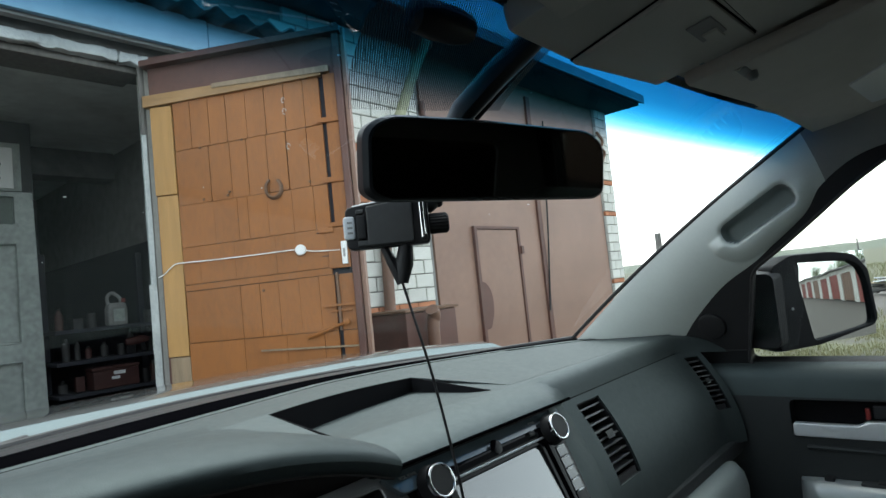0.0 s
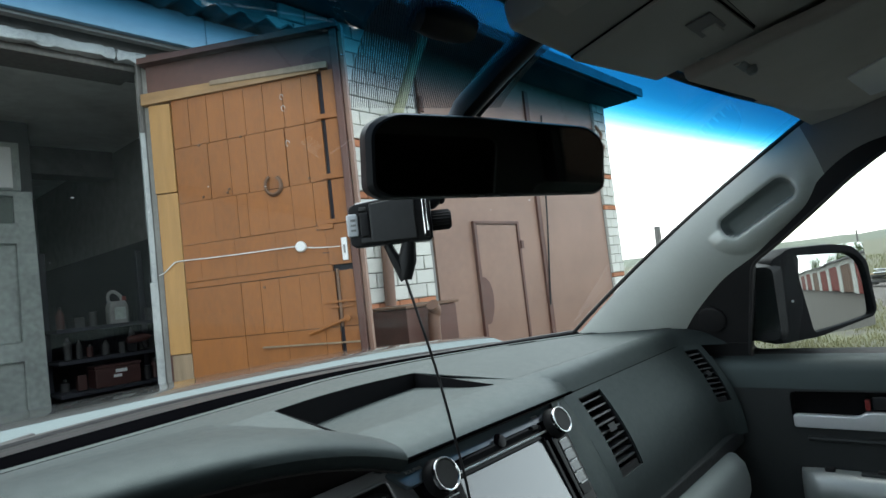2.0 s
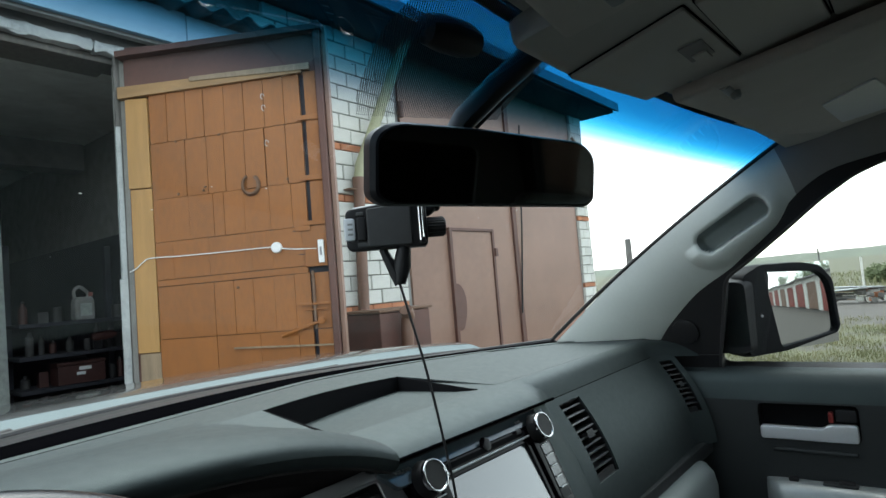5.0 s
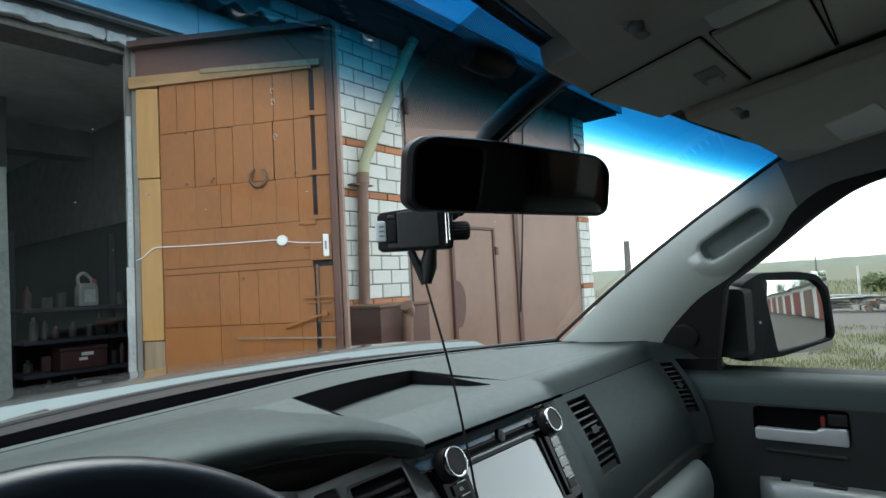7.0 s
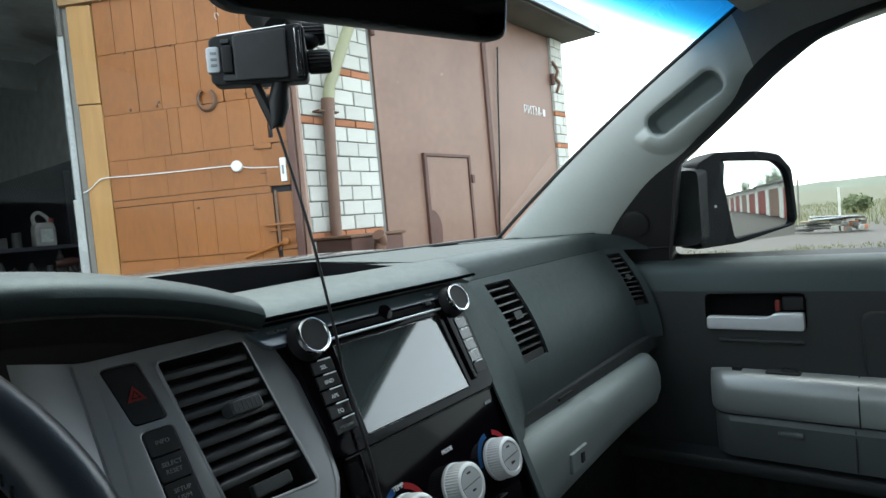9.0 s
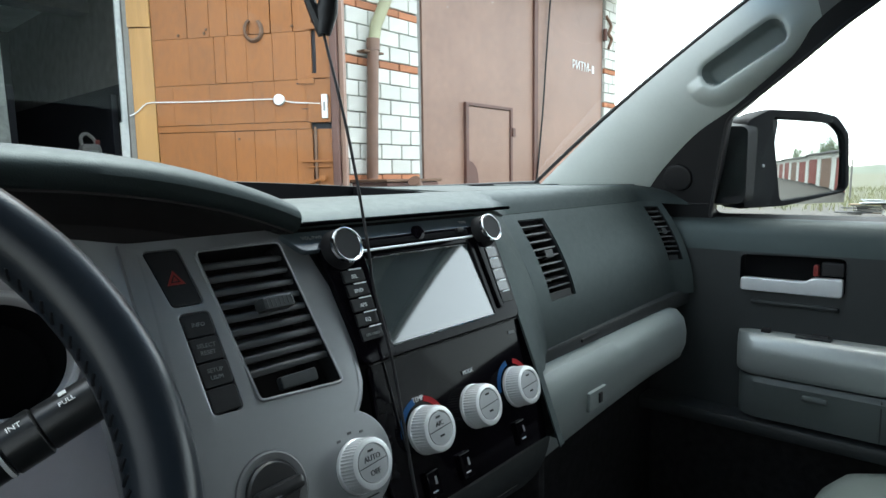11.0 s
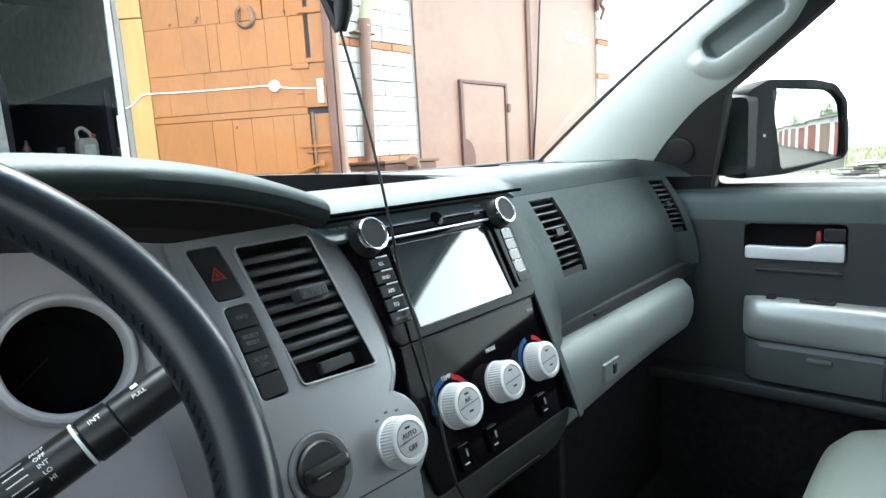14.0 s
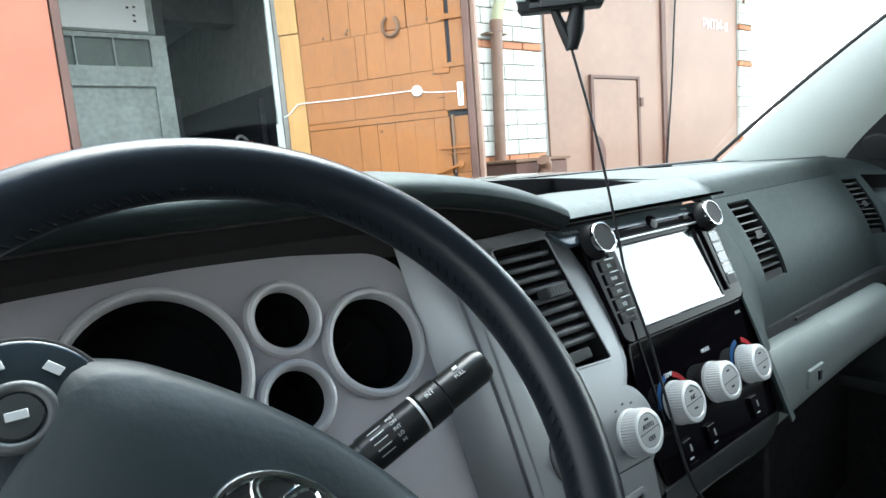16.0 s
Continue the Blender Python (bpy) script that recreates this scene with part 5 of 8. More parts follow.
def build_head_unit():
    S = STACK
    hu = thing("head_unit", (0, 0.74, 1.35), "aftermarket touchscreen car stereo, screen off, glossy black fascia", "car stereo")
    outer = rounded([(-0.128, hs(1.4065)), (0.137, hs(1.4065)), (0.136, hs(1.36)), (0.131, hs(1.298)), (-0.120, hs(1.298)), (-0.1245, hs(1.36))], 0.010)
    part("fascia", plate(outer, -0.010, -0.0015, S, holes=[rect(-0.0785, hs(1.3075), 0.0845, hs(1.3885))], bev=0.0015), GLOSS, hu, "glossy black fascia")
    tilted = S @ Matrix.Translation((0, hs(1.402), 0)) @ Matrix.Rotation(radians(-24), 4, "X")
    part("upper_band", plate(rounded([(-0.160, 0.024), (0.168, 0.024), (0.150, 0.0), (-0.146, 0.0)], 0.005), -0.008, -0.0022, tilted, bev=0.001), GLOSS_BAND, hu, "glossy slate-blue surround above the stereo")
    part("screen", plate(rect(-0.0785, 0, 0.0845, hs(1.3885) - hs(1.3075)), -0.006, -0.0024, S @ Matrix.Translation((0, hs(1.3075), 0)) @ Matrix.Rotation(radians(-1.9), 4, "X")), SCREEN, hu, "dark touchscreen glass")
    lip = [S @ Vector((x, h, -0.0014)) for x, h in [(-0.0785, hs(1.3075)), (0.0845, hs(1.3075))]]
    part("screen_trim", tube(lip, 0.0009, 6), CHROME, hu)
    # disc slot with a bright edge
    part("disc_slot", bx((0.006, hs(1.4005), -0.0012), (0.165, 0.0065, 0.002), 0.001, 2, S), UNDER_HOOD, hu, "black disc slot")
    part("slot_edge", bx((0.006, hs(1.3945), -0.0005), (0.176, 0.0028, 0.003), 0.0012, 2, S), STEEL, hu, "bright strip under the disc slot")
    part("slot_thumb", lathe([(0.009, 0), (0.008, 0.003), (0, 0.004)], at(S, 0.005, hs(1.4055), -0.002), 20), GLOSS, hu)
    part("eject_key", bx((0.074, hs(1.4035), 0.0005), (0.012, 0.0055, 0.004), 0.0015, 2, S), BLACK, hu)
    for x, nm in ((-0.108, "volume"), (0.1165, "tuning")):
        m = at(S, x, hs(1.3985), -0.0015)
        k = part("rotary_knob", lathe([(0.0195, 0), (0.0192, 0.003), (0.0178, 0.006), (0.0172, 0.0155), (0.0150, 0.0155), (0, 0.0150)], m, 44), BLACK, hu, "black rotary knob with a chrome ring")
        part("chrome_ring", ring(0.0174, 0.0146, 0.0020, at(m, 0, 0, 0.0150), 44), CHROME, k)
        part("cap", lathe([(0.0145, 0.015), (0.0138, 0.0162), (0, 0.0158)], m, 36), BLACK, k)
    lettering("VOL·PWR", 0.0055, at(tilted, -0.128, 0.0150, -0.0019, -2), GREY_PRINT, hu)
    lettering("TUNE", 0.0050, at(tilted, 0.094, 0.0150, -0.0019), GREY_PRINT, hu)
    for i, w in enumerate(("SEL", "BND", "APS", "EQ", "GPS CARD")):
        z = 1.3735 - 0.0128 * i
        b = part("side_key", bx((-0.1015, hs(z), -0.0005), (0.026, 0.0118, 0.003), 0.001, 2, S), BLACK, hu)
        lettering(w, 0.0052 if i < 4 else 0.0036, at(S, -0.1015, hs(z) - 0.001, 0.0012), WHITE_PRINT if i < 4 else GREY_PRINT, b)
        part("marker", bx((-0.098 + 0.0006 * i, hs(z) + 0.0062, 0.0012), (0.015, 0.0012, 0.0006), 0, 1, S), LED, b)
    for i in range(5):
        z = 1.3735 - 0.0128 * i
        b = part("side_key", bx((0.1175 - 0.0006 * i, hs(z), -0.0005), (0.020, 0.0124, 0.003), 0.0004, 1, S), SIDE_KEY if i < 4 else BLACK, hu)
        part("marker", bx((0.1175, hs(z) + (0.0060 if i < 4 else 0.0066), 0.0012), (0.014, 0.0016, 0.0006), 0, 1, S), LED, b)
    bar = [(0.094, hs(1.3865)), (0.104, hs(1.3865)), (0.101, hs(1.312)), (0.095, hs(1.312))]
    part("fascia_rib", plate(rounded(bar, 0.002), -0.001, 0.002, S, bev=0.0008), GLOSS, hu)
    # dust shade in the hinge corner
    part("memory_slot", bx((0.0985, hs(1.318), 0.0014), (0.005, 0.010, 0.002), 0.0008, 2, S), BLACK, hu)


# ---- steering wheel and stalk ----
def build_wheel():
    c = Vector((-0.535, 0.600, 1.351))
    up, nrm = Vector((0, 0.54, 0.842)), Vector((0, -0.842, 0.54))
    W = frame_of(c, (1, 0, 0), up, nrm) @ Matrix.Rotation(radians(-48), 4, "Z")
    sw = thing("steering_wheel", tuple(c), "black leather-wrapped steering wheel, turned slightly off centre", "steering wheel")
    R = 0.180
    n = 96
    bm = bmesh.new()
    rings = []
    for i in range(n):
        a = 2 * math.pi * i / n
        out = Vector((math.cos(a), math.sin(a), 0))
        ringv = []
        for j in range(16):
            b = 2 * math.pi * j / 16
            rr, hh = 0.0150 * math.cos(b), 0.0165 * math.sin(b)
            if math.cos(b) < -0.2:
                rr *= 1.18
            ringv.append(bm.verts.new(W @ (out * (R + rr) + Vector((0, 0, hh)))))
        rings.append(ringv)
    for i in range(n):
        a, b = rings[i], rings[(i + 1) % n]
        for j in range(16):
            bm.faces.new((a[j], a[(j + 1) % 16], b[(j + 1) % 16], b[j]))
    bmesh.ops.recalc_face_normals(bm, faces=bm.faces[:])
    rim = part("rim", bm, LEATHER, sw, "black grained leather rim")
    # lacing on the inner side of the rim
    stitch = []
    for i in range(150):
        a = 2 * math.pi * i / 150
        out = Vector((math.cos(a), math.sin(a), 0))
        tan = Vector((-math.sin(a), math.cos(a), 0))
        p0 = W @ (out * (R - 0.0166) + tan * 0.0020 + Vector((0, 0, 0.0058)))
        p1 = W @ (out * (R - 0.0176) - tan * 0.0020 + Vector((0, 0, 0.0010)))
        stitch.append(tube([p0, p0.lerp(p1, 0.5) + (W.to_3x3() @ (-out)) * 0.0004, p1], 0.0009, 5))
    lace = merge(*stitch)
    st = part("stitching", lace, THREAD, rim, "black lacing along the inner rim")
    # spokes, hub pad, emblem
    for sgn in (1, -1):
        path = curve_points([(0.06 * sgn, -0.014, 0.0), (0.11 * sgn, -0.012, 0.0), (0.168 * sgn, -0.006, 0.0)], 6)
        path = [W @ p for p in path]
        part("spoke", tube(path, 0.021, 14, flat=0.5), POD, sw)
        path = [W @ Vector(p) for p in ((0.045 * sgn, -0.07, 0.0), (0.075 * sgn, -0.12, 0.0), (0.098 * sgn, -0.152, 0.0))]
        part("spoke", tube(path, 0.016, 12, flat=0.6), DASH_DARK, sw)
    pad = []
    top = [(-0.112, 0.008), (-0.090, 0.023), (-0.055, 0.031), (-0.018, 0.036), (0.018, 0.036), (0.055, 0.031), (0.090, 0.023), (0.112, 0.008)]
    pts = rounded([*top, (0.100, -0.045), (0.066, -0.092), (-0.066, -0.092), (-0.100, -0.045)], 0.016, 4)[::-1]
    for lv, k in ((-0.020, 1.0), (0.004, 1.0), (0.014, 0.985), (0.021, 0.94), (0.026, 0.84), (0.030, 0.62), (0.031, 0.3)):
        pad.append([W @ Vector((x * k, (y + 0.022) * k - 0.022, lv)) for x, y in pts])
    hub = part("airbag_pad", loft(pad, close=True, caps=True), LEATHER_PAD, sw, "dark grey padded airbag cover")
    e = at(W, 0, -0.014, 0.0308)
    emb = part("emblem", lathe([(0.0320, 0.0), (0.0315, 0.002), (0.0290, 0.0028), (0.0265, 0.0016), (0, 0.0012)], e @ Matrix.Diagonal((1, 0.72, 1, 1)), 40), DASH_DARK, hub, "round badge with plain chrome loops")
    for rx, ry, cy in ((0.0300, 0.0208, 0), (0.0100, 0.0200, 0), (0.0215, 0.0080, 0.0118)):
        loop = [e @ Vector((rx * math.cos(2 * math.pi * i / 40), cy + ry * math.sin(2 * math.pi * i / 40), 0.0030)) for i in range(40)]
        part("badge_loop", tube(loop, 0.0019, 8, closed=True), CHROME, emb)
    # button pods on the spokes
    for sgn in (-1, 1):
        m = at(W, 0.104 * sgn, -0.017, 0.0215)
        pod = part("button_pod", lathe([(0.0300, -0.022), (0.0300, -0.004), (0.0292, -0.001), (0.0275, 0.0), (0.0135, 0.0014), (0, 0.0016)], m, 48), POD, sw, "round dark pod of steering wheel buttons")
        part("pod_groove", ring(0.0310, 0.0294, 0.0008, at(m, 0, 0, -0.0022), 48), RUBBER, pod)
        part("pad_ring", ring(0.0132, 0.0090, 0.0018, at(m, 0, 0, 0.0012), 36), VENT_TAB, pod, "grey ring round the centre key")
        part("centre_key", lathe([(0.0086, 0.0013), (0.0078, 0.0030), (0, 0.0035)], m, 28), SIDE_KEY, pod)
        part("centre_mark", bx((0, 0, 0.0035), (0.0070, 0.0034, 0.0005), 0.0012, 1, m @ Matrix.Rotation(radians(48), 4, "Z")), KNOB_FACE, pod)
        for a in (95, 62, 150, -29, 230):
            part("mark", bx((0.0200, 0, 0.0012), (0.0036, 0.0066, 0.0005), 0.0009, 1, m @ Matrix.Rotation(radians(a), 4, "Z")), KNOB_FACE, pod)
    part("column_cover", tube([W @ Vector((0, -0.01, -0.02)), W @ Vector((0, -0.015, -0.14)), W @ Vector((0, -0.02, -0.22))], [0.052, 0.060, 0.066], 24), DASH_DARK, sw, "dark steering column shroud")

    # wiper stalk
    stalk = thing("wiper_stalk", (-0.47, 0.71, 1.29), "black wiper control stalk with white markings", "control stalk")
    a, b = Vector((-0.482, 0.712, 1.281)), Vector((-0.3405, 0.687, 1.346))
    d = (b - a).normalized()
    side = Vector((0, -0.5, 1)).cross(d).normalized()
    face = d.cross(side).normalized()
    if face.y > 0:
        face, side = -face, -side
    T = frame_of(a, d, face.cross(d), face)
    L = (b - a).length
    part("root", tube([a - d * 0.030, a - d * 0.012, a - d * 0.010, a + d * 0.004, a + d * 0.024, a + d * 0.055], [0.0135, 0.0140, 0.0172, 0.0168, 0.0135, 0.0130], 20), STALK, stalk)
    g1 = part("grip", tube([a + d * 0.050, a + d * 0.053, a + d * 0.098, a + d * 0.100], [0.0125, 0.0140, 0.0140, 0.0130], 24), STALK, stalk)
    part("collar", tube([a + d * 0.100, a + d * 0.101, a + d * 0.118, a + d * 0.119], [0.0132, 0.0146, 0.0146, 0.0132], 24), STALK, stalk, "turning collar")
    part("tip", tube([a + d * 0.119, a + d * 0.120, a + d * 0.153, a + d * 0.159, a + d * 0.160], [0.0120, 0.0134, 0.0134, 0.0110, 0.006], 24), STALK, stalk)
    for i, w in enumerate(("MIST", "OFF", "INT", "LO", "HI")):
        ang = 18 - 19 * i
        m = T @ Matrix.Rotation(radians(-ang), 4, "X") @ Matrix.Translation((0.079, 0.0, 0.0142))
        lettering(w, 0.0037, m, WHITE_PRINT, g1)
        part("tick", bx((-0.0135, 0, 0), (0.011, 0.0007, 0.0003), 0, 1, m), WHITE_PRINT, g1)
    m = T @ Matrix.Rotation(radians(4), 4, "X") @ Matrix.Translation((0.110, 0.0, 0.0148))
    lettering("INT", 0.0046, m, WHITE_PRINT, g1)
    part("white_band", lathe([(0.0144, 0), (0.0146, 0.0010), (0.0144, 0.0020)], frame_of(a + d * 0.0970, face.cross(d), face, d), 24), WHITE_PRINT, g1)
    m = T @ Matrix.Rotation(radians(8), 4, "X") @ Matrix.Translation((0.136, -0.001, 0.0136))
    lettering("PULL", 0.0040, m, WHITE_PRINT, g1)
    part("wash_symbol", bx((0, 0.0060, 0), (0.0042, 0.0026, 0.0003), 0.001, 1, m), WHITE_PRINT, g1)


# ---- passenger door ----
def build_door():
    door = thing("door_1", (0.80, 0.2, 0.6), "closed passenger door with charcoal trim and silver armrest", "car door", kind="structure")
    outline = [(0.845, 0.025), (0.755, 0.150), (0.66, 0.225), (0.61, 0.270), (0.49, 0.382), (0.40, 0.415), (0.10, 0.435), (-0.42, 0.435), (-0.42, -0.03), (0.845, -0.03)]
    win = rounded([(0.703, -0.004), (0.658, 0.198), (0.600, 0.238), (0.535, 0.288), (0.475, 0.336), (0.42, 0.372), (0.354, 0.397), (0.10, 0.410), (-0.30, 0.405), (-0.34, -0.004)], 0.018)
    fr = part("window_frame", plate(outline, -0.012, 0.03, SIDE, holes=[win], bev=0.002), BLACK, door, "black window frame with the mirror corner")
    g = part("window_pane", plate(rect(-0.36, -0.03, 0.72, 0.42), 0.012, 0.016, SIDE), GLASS, door)
    g.visible_shadow = False
    lip = [SIDE @ Vector((y, b, -0.012)) for y, b in win]
    part("window_rubber", tube(lip, 0.0035, 6, closed=True), RUBBER, fr)
    part("tweeter", lathe([(0.028, 0), (0.027, 0.006), (0.022, 0.008), (0, 0.006)], SIDE @ Matrix.Translation((0.757, 0.086, -0.012)) @ Matrix.Rotation(math.pi, 4, "X"), 36), BLACK, fr, "round black tweeter grille")
    part("corner_seam", bx((0.755, 0.030, -0.0135), (0.11, 0.0025, 0.002), 0.0005, 1, SIDE), BLACK, fr)
    # trim with a pocket for the handle
    prof = [(0.800, 1.378), (0.782, 1.376), (0.766, 1.368), (0.757, 1.350), (0.753, 1.318)]
    ys = [0.86 - 1.28 * i / 40 for i in range(41)]
    part("shoulder", thick(loft([[(x, y, z) for x, z in prof] for y in ys]), 0.006), DASH, door, "charcoal shoulder below the window")
    M = frame_of((0.753, 0, 0), (0, 1, 0), (0, 0, 1), (1, 0, 0))
    pocket = rounded([(0.632, 1.314), (0.462, 1.316), (0.462, 1.246), (0.632, 1.243)], 0.012)
    pad = rounded([(0.385, 1.285), (0.38, 1.165), (-0.30, 1.165), (-0.30, 1.29)], 0.02)
    part("upper_trim", plate([(0.86, 1.318), (-0.42, 1.318), (-0.42, 1.00), (0.86, 1.00)], 0, 0.008, M, holes=[pocket]), DASH_DARK, door)
    part("door_pad", plate(pad, -0.010, 0.0, M, bev=0.004), DASH_DARK, door, "padded black insert")
    hp_ = part("handle_pocket", plate(pocket, 0.032, 0.036, M), UNDER_HOOD, door, "black hollow behind the door handle")
    part("pocket_wall", thick(loft([[M @ Vector((y, z, lv)) for y, z in pocket + pocket[:1]] for lv in (0.034, -0.001)]), 0.001), BLACK, hp_)
    bar = rounded([(0.629, 1.271), (0.522, 1.271), (0.512, 1.279), (0.466, 1.280), (0.466, 1.247), (0.629, 1.246)], 0.006)
    part("door_handle", plate(bar, -0.008, 0.010, M, bev=0.003), SILVER_LIGHT, hp_, "satin silver pull handle")
    part("lock_flag", bx((0.760, 0.508, 1.291), (0.012, 0.008, 0.020), 0.002), RED_DIM, hp_, "red lock flag")
    part("lock_button", bx((0.762, 0.483, 1.295), (0.014, 0.034, 0.024), 0.003), BLACK, hp_)
    part("handle_shadow_lip", bx((0.752, 0.54, 1.226), (0.010, 0.14, 0.008), 0.003), DASH_DARK, door)
    # armrest
    prof = [(0.755, 1.170), (0.730, 1.1785), (0.706, 1.176), (0.692, 1.163), (0.688, 1.142), (0.690, 1.112), (0.697, 1.102), (0.755, 1.099)]
    rows = []
    for i in range(41):
        t = 0.04 * i / 12 if i < 12 else 0.04 + 0.96 * (i - 12) / 28
        y = 0.625 - 0.96 * t
        k = max(0.0, 1 - t / 0.04)
        f = math.sqrt(max(0.0, 1 - (0.93 * k) ** 2))
        rows.append([(0.755 - (0.755 - x) * f, y, 1.125 + (z - 1.125) * (1 - 0.12 * k * k)) for x, z in prof])
    arm = part("armrest", loft(rows, caps=True), ARM, door, "satin silver-grey armrest")
    prof = [(0.755, 1.100), (0.700, 1.098), (0.694, 1.089), (0.698, 1.05), (0.705, 1.020), (0.755, 1.015)]
    rows = []
    for i in range(41):
        t = 0.04 * i / 12 if i < 12 else 0.04 + 0.96 * (i - 12) / 28
        y = 0.620 - 0.95 * t
        f = math.sqrt(max(0.0, 1 - (0.93 * max(0.0, 1 - t / 0.04)) ** 2))
        rows.append([(0.755 - (0.755 - x) * f, y, z) for x, z in prof])
    box = part("armrest_base", loft(rows, caps=True), TRIM_MID, door, "grey storage front below the armrest")
    part("box_seam", bx((0.6965, 0.397, 1.06), (0.004, 0.0025, 0.070), 0.0008), DASH_DARK, box)
    part("box_pull", bx((0.694, 0.490, 1.076), (0.010, 0.040, 0.011), 0.004), TRIM_MID, box)
    part("lock_switch", bx((0.722, 0.575, 1.180), (0.014, 0.016, 0.008), 0.002), BLACK, arm, "small black door switch")
    part("window_switch_plate", bx((0.720, 0.500, 1.1785), (0.020, 0.055, 0.005), 0.002), DASH_DARK, arm)
    part("window_switch", bx((0.720, 0.490, 1.182), (0.014, 0.026, 0.006), 0.002), BLACK, arm)
    part("arm_joint", tube([(0.689, 0.39, 1.102), (0.687, 0.39, 1.14), (0.694, 0.39, 1.166), (0.73, 0.39, 1.18)], 0.0012, 6), DASH_DARK, arm)
    # lower shelf and kick panel
    part("door_shelf", span(0.700, 0.80, -0.42, 0.82, 0.985, 1.012, 0.008), DASH_DARK, door)
    part("kick_panel", span(0.765, 0.81, -0.42, 1.18, 0.52, 0.97, 0.01), CARPET, door)
    part("door_skin", span(0.83, 0.87, -0.44, 1.0, 0.50, 1.365, 0.02), PAINT, door)
    # rear quarter behind the door
    q = thing("wall_passenger_side", (0.80, -0.8, 0.52), "dark rear quarter of the cab with its window", "cab wall", kind="structure")
    part("window_frame", plate([(-0.425, -0.03), (-0.425, 0.44), (-1.18, 0.47), (-1.18, -0.03)], -0.012, 0.03, SIDE, holes=[rounded([(-0.50, 0.0), (-0.48, 0.40), (-0.98, 0.38), (-1.03, 0.0)], 0.03)]), DASH_DARK, q)
    part("panel", span(0.76, 0.82, -1.18, -0.425, 0.52, 1.36, 0.02), DASH_DARK, q)
    part("rear_pane", plate(rect(-1.08, -0.02, -0.45, 0.42), 0.012, 0.016, SIDE), REAR_DIMMER, q)


def build_side_mirror():
    sm = thing("side_mirror", (0.95, 0.6, 1.38), "black passenger side mirror with convex glass", "side mirror")
    a, b = Vector((0.848, 0.628, 1.49)), Vector((1.058, 0.500, 1.49))
    right = (b - a).normalized()
    nrm = Vector((right.y, -right.x, 0))
    if nrm.y > 0:
        nrm = -nrm
    upv = (Vector((0, 0, 1)) + nrm * -0.012).normalized()
    M = frame_of((a + b) / 2, right, upv, nrm)
    outer = [(-0.168, -0.094), (-0.062, -0.092), (0.094, -0.068), (0.1065, -0.054), (0.100, 0.052), (0.066, 0.086), (0.008, 0.096), (-0.110, 0.097), (-0.162, 0.076)]
    shape = rounded(outer, 0.012, 5)
    inner = rounded([(-0.076, -0.083), (0.0975, -0.064), (0.0905, 0.030), (0.082, 0.055), (0.052, 0.0745), (-0.103, 0.082)], 0.012, 5)
    shell = []
    for lv, k in ((0.006, 1.0), (-0.01, 1.02), (-0.05, 1.0), (-0.085, 0.82), (-0.10, 0.5)):
        shell.append([M @ Vector((x * k, y * k, lv)) for x, y in shape])
    housing = part("housing", loft(shell, close=True, caps=False), MIRROR_BLACK, sm, "black textured mirror housing")
    part("rim", plate(shape, -0.004, 0.007, M, holes=[inner], bev=0.002), MIRROR_BLACK, housing)
    # convex glass
    r = 1.15
    rows = []
    for j in range(13):
        row = []
        for i in range(17):
            x, y = -0.114 + 0.224 * i / 16, -0.090 + 0.184 * j / 12
            row.append(M @ Vector((x, y, 0.003 - (x * x + y * y) / (2 * r))))
        rows.append(row)
    part("mirror_glass", loft(rows), MIRROR, sm, "convex mirror glass")
    neck = []
    for x, y0, y1, z0, z1 in ((0.80, 0.640, 0.745, 1.405, 1.555), (0.84, 0.628, 0.740, 1.400, 1.566), (0.875, 0.612, 0.735, 1.400, 1.580), (0.91, 0.60, 0.72, 1.405, 1.578)):
        pts = rounded([(y0, z0), (y1, z0), (y1, z1), (y0, z1)], 0.018, 4)
        neck.append([(x, y, z) for y, z in pts])
    part("neck", loft(neck, close=True, caps=True), MIRROR_NECK, sm, "broad black mirror neck")
    part("neck_seam", span(0.838, 0.842, 0.632, 0.740, 1.452, 1.456, 0.001), BLACK, sm)
    part("foot_marker", bx((0.852, 0.6215, 1.478), (0.022, 0.004, 0.006), 0.002), STEEL, sm)


